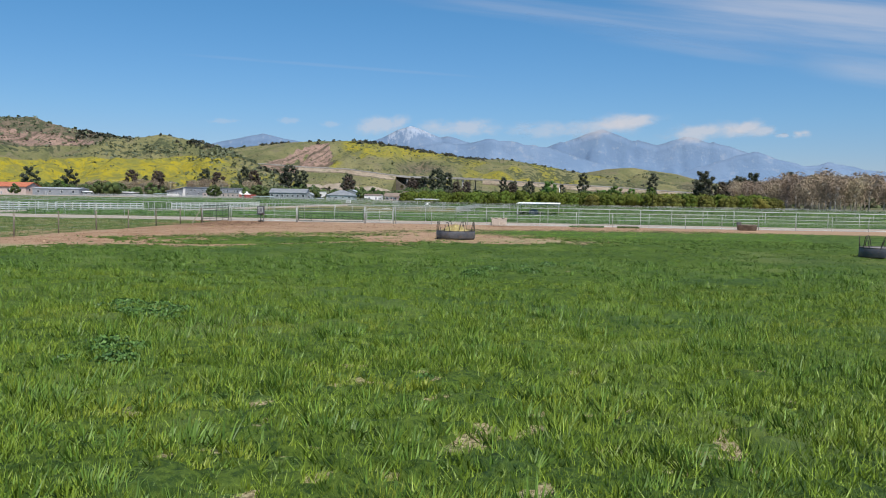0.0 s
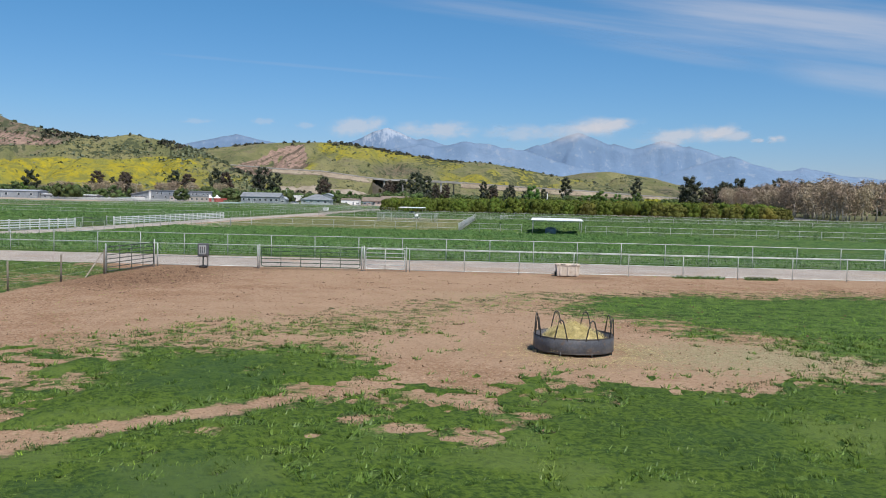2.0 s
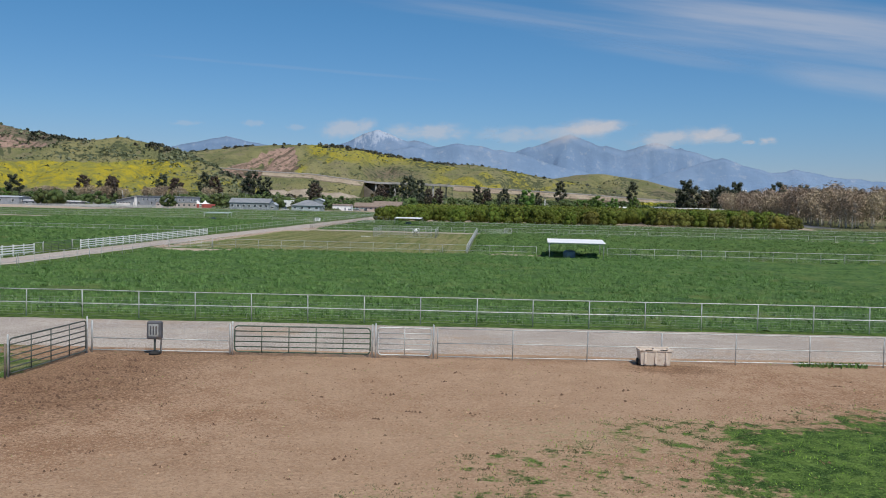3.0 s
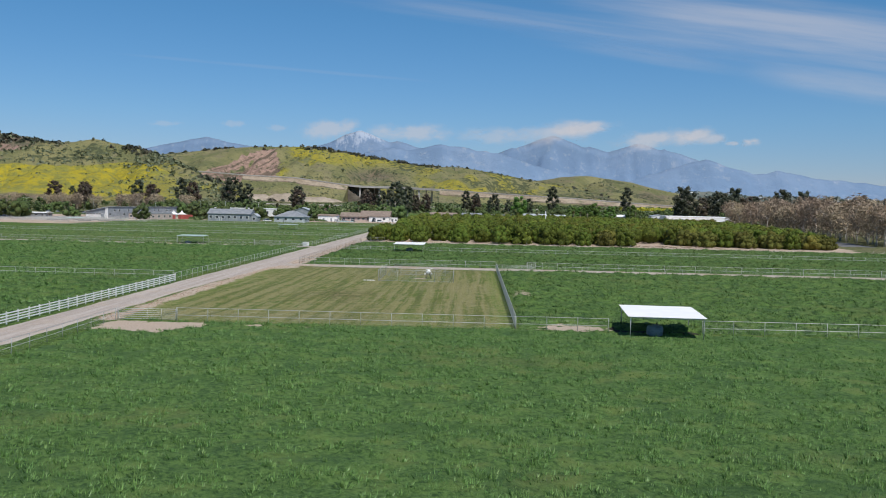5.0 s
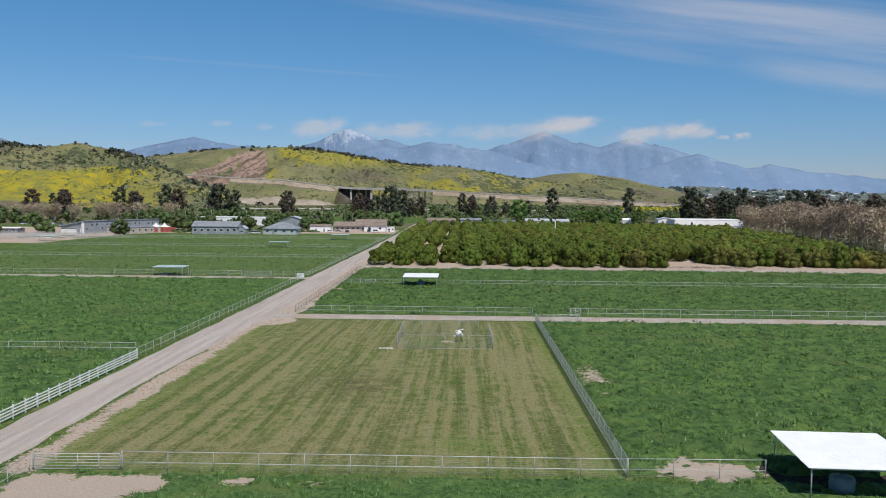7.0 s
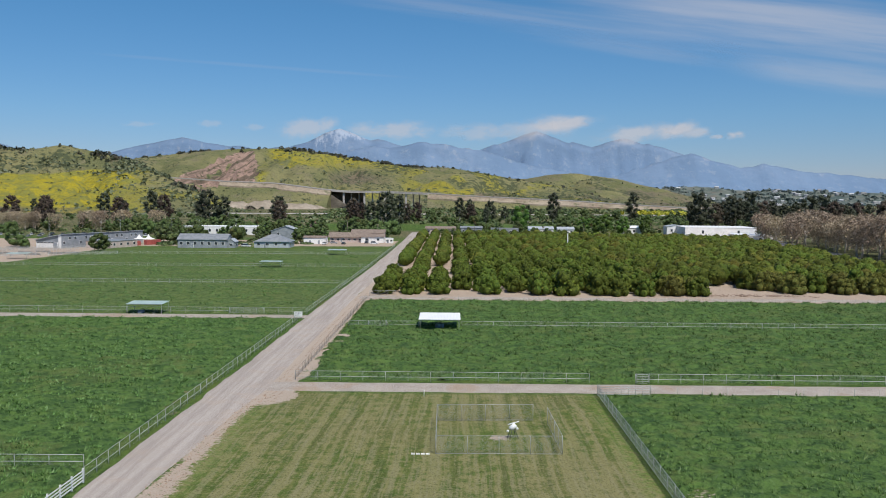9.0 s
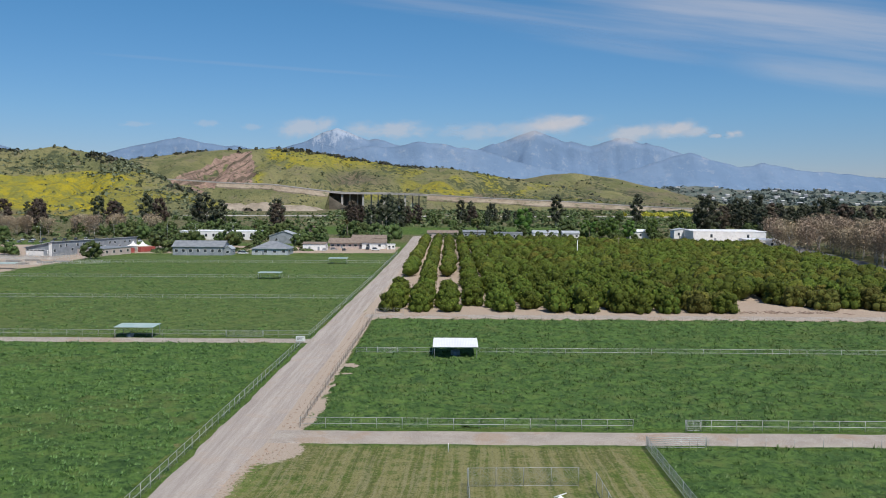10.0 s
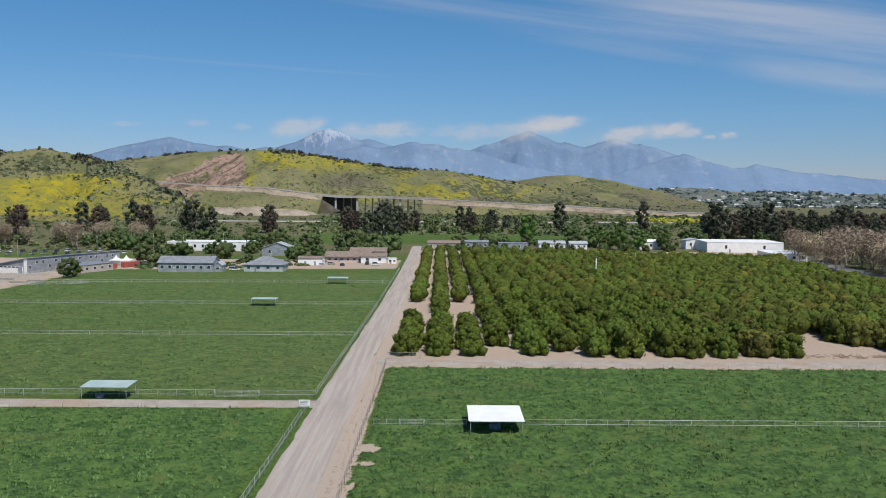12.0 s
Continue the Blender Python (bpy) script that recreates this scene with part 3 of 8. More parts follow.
# ---------------------------------------------------------------- the ground
PADDOCK_DIRT = [(8, 37), (16, 38), (20, 47), (20.3, 54), (22, 57), (25, 59), (27, 65), (29, 63), (30, 53), (32.5, 51), (36, 54), (39.5, 54.3), (43.6, 56.5),
                (41, 61), (37.5, 66), (33.5, 70), (38, 77), (50, 80.2), (70, 82.5), (110, 86), (110, 92), (8, 92)]
WORN_TRACK = [(18, 45.5), (24.2, 46.3), (27.2, 49.4), (29.5, 51.8)]
NEAR_TRACK = [(20, 33.6), (28, 34.6), (31.6, 35.3), (36, 35.6)]
TUFT_BAND = [(18, 52), (22, 57.5), (25.5, 61), (28.5, 65), (31.5, 70), (36, 74), (43, 77.5), (55, 80)]


def from_line(x, y, line):
    """Distance to a polyline."""
    best = np.full(np.shape(x), 1e9)
    for (ax, ay), (bx, by) in zip(line[:-1], line[1:]):
        t = np.clip(((x - ax) * (bx - ax) + (y - ay) * (by - ay)) / ((bx - ax) ** 2 + (by - ay) ** 2), 0, 1)
        best = np.minimum(best, np.hypot(x - ax - t * (bx - ax), y - ay - t * (by - ay)))
    return best


def inside_by(x, y, poly):
    """Signed distance to a polygon: positive inside."""
    ins = np.zeros(np.shape(x), bool)
    ring = poly + poly[:1]
    for (ax, ay), (bx, by) in zip(ring[:-1], ring[1:]):
        if ay != by:
            ins ^= ((ay > y) != (by > y)) & (x < (bx - ax) * (y - ay) / (by - ay) + ax)
    d = from_line(x, y, ring)
    return np.where(ins, d, -d)


def dirt_at(x, y, crisp=True):
    """How bare the ground is, 0 to 1."""
    x, y = np.asarray(x, float), np.asarray(y, float)
    n1, n2 = fbm(x * 0.35, y * 0.35, 4, 3), fbm(x * 1.3, y * 1.3, 3, 9)
    # trodden share grows inwards over several metres; tufts stand wherever the fine pattern exceeds it
    share = smooth(-4.5, 4.0, inside_by(x, y, PADDOCK_DIRT) + (n1 - 0.5) * 6.0)
    share = np.minimum(share, 1 - 0.55 * smooth(4.2, 1.0, from_line(x, y, TUFT_BAND) + (n1 - 0.5) * 4.0))
    tuft = np.clip((fbm(x * 2.4, y * 2.4, 3, 27) - 0.5) * 1.9 + 0.5, 0.02, 0.97)
    d = smooth(-0.09, 0.09, share - tuft) if crisp else np.minimum(share * 1.15 + 0.1 * (share > 0.15), 0.95)
    for line, w in ((WORN_TRACK, 0.62),):
        d = np.maximum(d, 0.85 * smooth(w + 0.5, w - 0.3, from_line(x, y, line) + (n1 - 0.5) * 1.6))
    d = np.maximum(d, 0.8 * smooth(0.5, 0.0, from_line(x, y, NEAR_TRACK) + (n2 - 0.5) * 1.1) * smooth(0.42, 0.52, fbm(x * 0.4, y * 0.1, 2, 35)))
    bare = smooth(0.74, 0.82, fbm(x * 2.3, y * 1.8, 3, 21)) * (y < 52) * (x > 12)
    for px, py, r in ((31.2, 48.3, 0.55), (32.3, 47.9, 0.6), (30.2, 49.2, 0.5), (29.2, 46.6, 0.35), (20.2, 48.4, 1.0), (22.4, 44.6, 0.6), (33.6, 49.6, 0.5)):
        bare = np.maximum(bare, 0.8 * smooth(r + 0.35, r - 0.35, np.hypot(x - px, (y - py) * 1.2) + (n2 - 0.5) * 1.6))
    close = np.exp(-((x - 39) ** 2 + (y - 12) ** 2) / 22.0)
    bare = np.maximum(bare, smooth(0.57, 0.64, fbm(x * 3.4, y * 2.6, 3, 33)) * close * 1.2)
    d = np.maximum(d, np.clip(bare, 0, 0.75))
    d = np.where((x < 11.2) & (y < 84), 0.30 * smooth(0.44, 0.60, fbm(x * 0.22, y * 0.3, 4, 37)) + 0.2 * smooth(3.0, 0.0, np.abs(x - 9.0)), d)
    d = np.where(y > 95.5 + 0.06 * x, 0.0, d)
    # spilt hay and trodden soil elsewhere on the farm
    d = np.maximum(d, smooth(3.4, 2.6, np.hypot((x - 34.2) * 0.75, (y - 183.6) * 1.25) + (n1 - 0.5) * 6.0 + (n2 - 0.5) * 2))
    d = np.maximum(d, smooth(0.6, -0.4, np.maximum(np.abs(x + 14.4) - 4.6, np.abs(y - 176.4 - (x + 14) * 0.12) - 3.6) + (n1 - 0.5) * 5.0 + (n2 - 0.5) * 2))
    d = np.maximum(d, 0.8 * smooth(1.0, -1.0, np.abs(x + 21.0) - 1.2 + (n1 - 0.5) * 2.0) * (y > 180) * (y < 264))
    d = np.maximum(d, smooth(0.4, -0.4, np.abs(x + 16.1) - 0.35 + (n1 - 0.5) * 2.6 + (n2 - 0.5) * 1.0) * (y > 277.5) * (y < 305) * 0.95)
    for px, py, r in ((-3.2, 178.8, 0.9), (1.9, 178.4, 0.8)):
        d = np.maximum(d, 0.9 * smooth(r + 0.4, r - 0.4, np.hypot((x - px) * 0.7, y - py) + (n2 - 0.5) * 1.2))
    d = np.maximum(d, 0.62 * np.exp(-(((x - 29.2) / 2.2) ** 2 + ((y - 219) / 11.0) ** 2)) * smooth(0.36, 0.5, n1))
    for py, r in ((312.0, 1.0), (319.5, 1.5)):
        d = np.maximum(d, 0.95 * smooth(r + 0.4, r - 0.4, np.hypot(x + 15.2, (y - py) * 0.6) + (n2 - 0.5) * 1.6))
    d = np.maximum(d, 0.95 * smooth(0.2, -0.4, np.abs(x + 18.9) - 2.2 + (n2 - 0.5) * 0.5) * (y > 270) * (y < 394))
    d = np.maximum(d, 0.95 * smooth(5.2, 3.6, np.hypot(x + 19.5, (y - 266) * 0.8) + (n2 - 0.5) * 1.5))
    d = np.maximum(d, 0.9 * smooth(2.0, 0.5, np.hypot(x - 11.2, y - 246) + (n2 - 0.5) * 2))
    d = np.maximum(d, smooth(391, 393.5, y) * smooth(-21, -19, x) * (y < 790) * (x < 162 + (y - 440) * 0.138))
    d = np.maximum(d, smooth(-18.0, -16.5, x) * (y > 380) * (y < 392) * (x < 165))
    d = np.maximum(d, smooth(-168, -177, x - (y - 510) * 0.02 + (n1 - 0.5) * 8) * (y > 500) * (y < 640))
    d = np.maximum(d, smooth(634, 642, y + (n1 - 0.5) * 8 - (x + 30) * 0.10) * (x < -26) * (y < 700))
    return d


def rise(x, y):
    """The valley floor lifts gently beyond the farm, towards the hills."""
    return land(x, y) + 11.0 * smooth(850, 1450, y) + 0.25 * (fbm(x * 0.03, y * 0.03, 3, 5) - 0.5) * smooth(640, 800, y)


def build_ground():
    xs = np.concatenate([-4600 + 4400 * np.linspace(0, 1, 26)[:-1] ** 0.6, np.arange(-200, -26, 3.0), np.arange(-26, -12, 0.7), np.arange(-12, 5, 3.0), np.arange(5, 72, 0.7), np.arange(72, 220, 3.7),
                         220 + 4400 * np.linspace(0, 1, 26) ** 1.7])
    ys = np.concatenate([-300 + 300 * np.linspace(0, 1, 7)[:-1], np.arange(0, 100, 0.7), np.arange(100, 400, 1.8), np.arange(400, 800, 4.0),
                         800 + 3900 * np.linspace(0, 1, 40) ** 1.5])
    X, Y = np.meshgrid(xs, ys)
    x, y = X.ravel(), Y.ravel()
    dirt = dirt_at(x, y, False)
    sand = np.where((y > 98) & (y < 330), 0.9, 0.0) + 0.75 * (y > 380)
    sand = np.where((x < -165) & (y > 490) & (y < 645), 0.8, sand)
    sand = np.where((x < -16.8) & (x > -22) & (y > 258), 0.95, sand)
    straw = 0.75 * np.exp(-(((x - 41.0) / 6.5) ** 2 + ((y - 58.5) / 4.5) ** 2)) + 0.9 * (y < 44) * (x > 12) + 0.45 * np.exp(-(((x - 33) / 9) ** 2 + ((y - 74) / 4) ** 2))
    dry = 0.42 * (x < 11.2) * (y < 84) + 0.35 * smooth(0.56, 0.66, fbm(x * 0.035, y * 0.05, 3, 47)) * (y > 98) * (y < 640)
    dry = np.maximum(dry, 0.62 * np.exp(-(((x + 33.5) / 4.5) ** 2 + ((y - 270) / 22) ** 2)))
    dry = np.maximum(dry, 0.35 * smooth(548, 606, y + (fbm(x * 0.05, y * 0.05, 3, 49) - 0.5) * 30) * (y < 700))
    stain = 0.95 * np.exp(-(((x - 13.0) / 5.6) ** 2 + ((y - 79) / 9.0) ** 2)) + 0.4 * np.exp(-(((x - 19) / 6) ** 2 + ((y - 86) / 2.2) ** 2)) + 0.15 * (x < -168) * (y > 490) * (y < 645) + 1.0 * np.exp(-(((x - 38.0) / 2.6) ** 2 + ((y - 86.2) / 1.5) ** 2))
    mow = smooth(-22.2, -20.6, x) * smooth(26.3, 25.8, x) * smooth(180.5, 181.5, y) * smooth(269, 268, y)
    damp = 0.62 * np.exp(-(((x - 1.5) / 8.0) ** 2 + ((y - 214) / 16.0) ** 2)) + 0.3 * np.exp(-(((x + 3) / 12.0) ** 2 + ((y - 190) / 6.0) ** 2))
    fresh_ = 0.8 * np.exp(-(((x - 14.0) / 3.2) ** 2 + ((y - 190) / 2.6) ** 2)) + 0.7 * smooth(22.6, 25.0, x) + 0.6 * smooth(-16, -19.5, x) + 0.5 * smooth(186, 182, y) + 0.35 * np.exp(-(((x - 10) / 5) ** 2 + ((y - 246) / 6) ** 2))
    wild = smooth(700, 780, y + 40 * (fbm(x * 0.02, y * 0.02, 3, 7) - 0.5))
    wild = wild * (1 - (x > -128) * (x < 118) * (y > 855) * (y < 990))
    wild = np.maximum(wild, 0.85 * smooth(-8, 0, x - 165 - (y - 440) * 0.138) * smooth(388, 394, y))
    lump = (fbm(x * 0.5, y * 0.5, 3, 41) - 0.5) * 0.10 * (y < 100) + (fbm(x * 0.25, y * 0.25, 3, 43) - 0.5) * 0.12 * (y >= 100) * (y < 640)
    lump = lump * (1 - np.clip(dirt, 0, 1) * 0.8) * (1 - mow * 0.8)
    z = rise(x, y) + np.where((np.abs(x) < 300), lump, 0)
    me = array_mesh("ground", np.stack([x, y, z], 1), grid_faces(len(xs), len(ys)), GROUND, True)
    for key, val in (("dirt", dirt), ("mow", mow), ("wild", wild), ("sand", sand), ("straw", straw), ("stain", stain), ("dry", dry), ("damp", damp), ("fresh", np.clip(fresh_, 0, 1))):
        me.attributes.new(key, "FLOAT", "POINT").data.foreach_set("value", val.astype(np.float32))
    return tagged(new("ground", me), "green spring pasture and trodden tan soil reaching the hills", "ground", kind="structure")


ground = build_ground()


def strip(name, line_a, line_b, steps, material, label, category, z=0.05, ragged=0.5, seed=0):
    """A track between two edge lines given as (along, across) functions; the edges are ragged and feathered down into the soil."""
    cols = 9
    vs = []
    for i in range(steps + 1):
        t = i / steps
        a, b = Vector(line_a(t)), Vector(line_b(t))
        ja = (float(fbm(np.array(i * 0.31), np.array(seed + 0.5), 3, seed)) - 0.5) * 2 * ragged
        jb = (float(fbm(np.array(i * 0.31), np.array(seed + 7.5), 3, seed + 4)) - 0.5) * 2 * ragged
        across = (b - a).normalized()
        a, b = a + across * ja, b + across * jb
        for k in range(cols):
            s = k / (cols - 1)
            p = a.lerp(b, s)
            crown = 0.045 * math.sin(math.pi * s) - 0.022 * (math.exp(-((s - 0.3) / 0.07) ** 2) + math.exp(-((s - 0.68) / 0.07) ** 2))
            h = z + crown if 0 < k < cols - 1 else -0.06
            vs.append((p.x, p.y, p.z + h + float(land(p.x, p.y))))
    me = array_mesh(name, np.array(vs), grid_faces(cols, steps + 1), material, True)
    return tagged(new(name, me), label, category, kind="structure")


def edge(points):
    ps = [Vector(p) for p in points]
    def at(t):
        y = ps[0].y + (ps[-1].y - ps[0].y) * t
        for p, q in zip(ps[:-1], ps[1:]):
            if y <= q.y:
                break
        w = (y - p.y) / (q.y - p.y)
        return p.lerp(q, w)
    return at


strip("road", edge([(-29.3, 60, 0), (-28.5, 228, 0), (-27.7, 309, 0), (-27.0, 400, 0), (-25.9, 487, 0), (-25.2, 640, 0), (-26.0, 840, 0)]),
      edge([(-22.6, 60, 0), (-22.4, 217, 0), (-20.6, 258, 0), (-19.6, 272, 0), (-20.0, 380, 0), (-17.4, 500, 0), (-18.5, 840, 0)]), 420, ROAD,
      "pale gravel farm road with wheel ruts and ragged edges", "road", 0.06, 0.28, 11)
strip("lane_paddock", lambda t: (-24 + 154 * t, 85.9 + 0.066 * (-24 + 154 * t), 0), lambda t: (-24 + 154 * t, 96.7 + 0.055 * (-24 + 154 * t), 0), 180, LANE,
      "sandy lane running between the paddock and pasture fences", "lane", 0.05, 0.35, 21)
strip("lane_middle", lambda t: (-20 + 210 * t, 268.9, 0), lambda t: (-20 + 210 * t, 275.7, 0), 160, LANE,
      "sandy cross lane between two pasture fences", "lane", 0.06, 0.3, 31)
strip("lane_west", lambda t: (-230 + 204 * t, 343.6, 0), lambda t: (-230 + 204 * t, 350.0, 0), 160, LANE,
      "sandy cross lane beside a field shelter", "lane", 0.05, 0.3, 41)
strip("lane_orchard", lambda t: (-19 + 230 * t, 383.0, 0), lambda t: (-19 + 230 * t, 390.6, 0), 180, LANE,
      "pale bare track along the orchard's edge", "lane", 0.05, 0.4, 51)


# ---------------------------------------------------------------- hills, mountains, clouds
def ridge_height(x, y, ridge, front, back):
    """Height under a ridge line; slopes fall towards the camera over `front` metres and away over `back`."""
    rx, ry, rh = (np.array(c, float) for c in zip(*ridge))
    top, line = np.interp(x, rx, rh), np.interp(x, rx, ry)
    d = y - line
    w = np.where(d < 0, front, back)
    t = np.clip(1 - np.abs(d) / w, 0, 1)
    return top * (0.35 * t + 0.65 * t * t * (3 - 2 * t)), d


def hill(name, ridge, x0, x1, y0, y1, step, front, back, label, seed, paint, material=HILL):
    xs, ys = np.arange(x0, x1 + step, step), np.arange(y0, y1 + step, step)
    X, Y = np.meshgrid(xs, ys)
    x, y = X.ravel(), Y.ravel()
    h, d = ridge_height(x, y, ridge, front, back)
    h = h * smooth(y0, y0 + 90, y)
    body = h
    gully = np.abs(fbm(x * 0.008, y * 0.004, 4, seed) - 0.5) * 2
    flank = np.clip(-d / front, 0, 1)
    h = h * (1 - 0.75 * (1 - gully) ** 4 * flank * (1 - flank) * 4 * 0.8) + ((fbm(x * 0.016, y * 0.016, 4, seed + 3) - 0.5) * 16.0 + (fbm(x * 0.06, y * 0.06, 2, seed + 9) - 0.5) * 5.0) * np.clip(h / 40, 0, 1) * (0.3 + 0.7 * np.clip(np.abs(d) / 60, 0, 1)) - np.abs(fbm(x * 0.011 + d * 0.004, y * 0.002, 3, seed + 21) - 0.5) * 34.0 * np.clip(h / 60, 0, 1) * np.clip(np.abs(d) / 90, 0, 1)
    z = h + 4.0 * smooth(1000, 1450, y) - 2.5 * smooth(1.5, 0.0, h)
    z = np.maximum(z, rise(x, y) + (0.4 + 0.08 * body) * smooth(2, 14, body) - 1.5 * smooth(6, 0, body))
    me = array_mesh(name, np.stack([x, y, z], 1), grid_faces(len(xs), len(ys)), material, True)
    for key, val in paint(x, y, z, d).items():
        me.attributes.new(key, "FLOAT", "POINT").data.foreach_set("value", np.clip(val, 0, 1).astype(np.float32))
    tagged(new(name, me), label, "hill", kind="structure")
    return lambda px, py: np.interp(px, [r[0] for r in ridge], [r[2] for r in ridge]), (x, y, z, d)


WEST_RIDGE = [(-1500, 1500, 120), (-1100, 1480, 140), (-877, 1500, 126), (-815, 1500, 126), (-774, 1490, 112), (-682, 1470, 94), (-630, 1490, 92),
              (-581, 1500, 99), (-531, 1500, 88), (-477, 1470, 77), (-430, 1405, 64), (-377, 1345, 47), (-325, 1335, 25), (-280, 1335, 6), (-255, 1335, 0)]
MID_RIDGE = [(-1000, 2100, 40), (-760, 2080, 80), (-666, 2050, 102), (-552, 2050, 115), (-440, 2050, 124), (-320, 2050, 123), (-216, 2050, 107),
             (-100, 2050, 88), (-18, 2050, 87), (75, 2050, 73), (160, 2050, 58), (250, 2050, 43), (370, 2040, 14), (430, 2040, 0)]
EAST_RIDGE = [(-60, 2600, 60), (60, 2600, 82), (205, 2600, 75), (265, 2600, 86), (340, 2600, 93), (462, 2600, 76), (553, 2600, 54), (700, 2580, 18), (760, 2580, 0)]
FAR_RIDGE = [(300, 3300, 0), (560, 3300, 44), (720, 3250, 58), (840, 3250, 68), (960, 3250, 57), (1250, 3250, 52), (1500, 3250, 48), (1900, 3250, 40), (2300, 3250, 30)]


def paint_west(x, y, z, d):
    n, m = fbm(x * 0.006, y * 0.008, 3, 61), fbm(x * 0.016, y * 0.022, 3, 65)
    high = smooth(66, 80, z + (n - 0.5) * 34) * smooth(-615, -700, x)
    edge_ = z + (m - 0.5) * 16 + 0.05 * np.clip(-560 - x, 0, 200)
    lobe = smooth(66, 58, edge_) * smooth(-350, -440, x + (m - 0.5) * 50) * (0.50 + 0.5 * smooth(0.34, 0.5, m + 0.16 * smooth(-400, -520, x)))
    spur = 0.55 * smooth(-480, -430, x) * smooth(0.40, 0.55, m) * smooth(60, 40, z)
    crest = 0.75 * smooth(0.46, 0.56, n) * smooth(70, 78, z) * smooth(-560, -585, x) * (1 - high)
    must = np.maximum(np.maximum(lobe, spur), crest) * (1 - high)
    bush = (1 - lobe) * (0.2 + 0.75 * smooth(60, 68, z) * smooth(0.40, 0.50, m) + 0.35 * smooth(-470, -420, x) * smooth(0.46, 0.56, m))
    bush = np.maximum(bush, 0.62 * high)
    streaks = fbm(x * 0.010 + z * 0.05, z * 0.012, 4, 63)
    return {"mustard": must, "bush": bush, "rock": 0.75 * smooth(0.53, 0.60, streaks) * high, "dry": np.maximum(0.9 * high, 0.5 * smooth(20, 10, z))}


def paint_mid(x, y, z, d):
    n, m = fbm(x * 0.007, y * 0.01, 3, 71), fbm(x * 0.02, y * 0.02, 3, 75)
    right = -408 + (122 - z) * 0.62 + (m - 0.5) * 10
    left = -452 - (120 - z) * 0.95 + (m - 0.5) * 26
    wall = smooth(-4, 8, x - left) * smooth(5, -5, x - right) * smooth(44, 52, z) * smooth(-6, -16, d)
    apron = 0.55 * smooth(70, 55, z) * smooth(-545, -500, x) * smooth(-325, -350, x) * smooth(0.44, 0.54, m)
    cleft = smooth(9, 3, np.abs(x - (-440 - (105 - z) * 0.65) + (m - 0.5) * 12)) * smooth(112, 104, z) * smooth(0.34, 0.46, fbm(x * 0.05, z * 0.05, 2, 79))
    knoll = np.exp(-(((x + 185) / 95) ** 2 + ((z - 62) / 24) ** 2))
    must = 0.66 * smooth(0.42, 0.58, 0.6 * n + 0.4 * m) * smooth(-400, -340, x) * (1 - 0.8 * knoll) + 0.6 * smooth(0.34, 0.1, np.abs(x - 60 + d * 0.45) / 160) + 0.4 * smooth(-400, -385, x) * smooth(-330, -370, x)
    bush = 0.30 + 0.65 * smooth(0.48, 0.58, fbm(x * 0.011, y * 0.009, 4, 77)) * smooth(-230, -120, x) + 0.35 * knoll + 0.3 * smooth(60, 30, z) + 0.6 * smooth(-560, -640, x)
    return {"mustard": must * (1 - wall), "rock": np.maximum(wall * (1 - 0.85 * cleft), apron), "bush": np.maximum(bush * (1 - 0.6 * wall), 1.3 * cleft * wall),
            "dry": 0.42 * knoll + 0.4 * smooth(48, 26, z) + 0.2 * smooth(0.5, 0.6, fbm(x * 0.01, y * 0.01, 3, 73))}


def paint_east(x, y, z, d):
    return {"mustard": 0.5 * smooth(0.46, 0.6, fbm(x * 0.008, y * 0.01, 3, 81)) * smooth(300, 150, x), "rock": x * 0, "bush": 0.1 + 0.9 * smooth(0.53, 0.60, fbm(x * 0.007, y * 0.012, 4, 85)), "dry": 0.5 * smooth(0.45, 0.6, fbm(x * 0.008, y * 0.01, 3, 83))}


def paint_far(x, y, z, d):
    return {"mustard": x * 0, "rock": x * 0, "bush": 0.9 + x * 0, "dry": 0.3 + x * 0}


_, WEST = hill("hill_west", WEST_RIDGE, -1500, -250, 1130, 1720, 9, 360, 220, "steep hill yellow with mustard bloom below a brown summit", 5, paint_west)
_, MID = hill("hill_middle", MID_RIDGE, -1000, 440, 1500, 2300, 9, 520, 250, "long green and yellow hill with a cut reddish rock face", 6, paint_mid)
_, EAST = hill("hill_east", EAST_RIDGE, -60, 770, 2150, 2800, 12, 430, 200, "low grassy hill", 7, paint_east)
_, FAR = hill("hill_far", FAR_RIDGE, 300, 2300, 2500, 3450, 20, 700, 200, "low wooded rise far off across the valley", 8, paint_far, FAR_SLOPE)


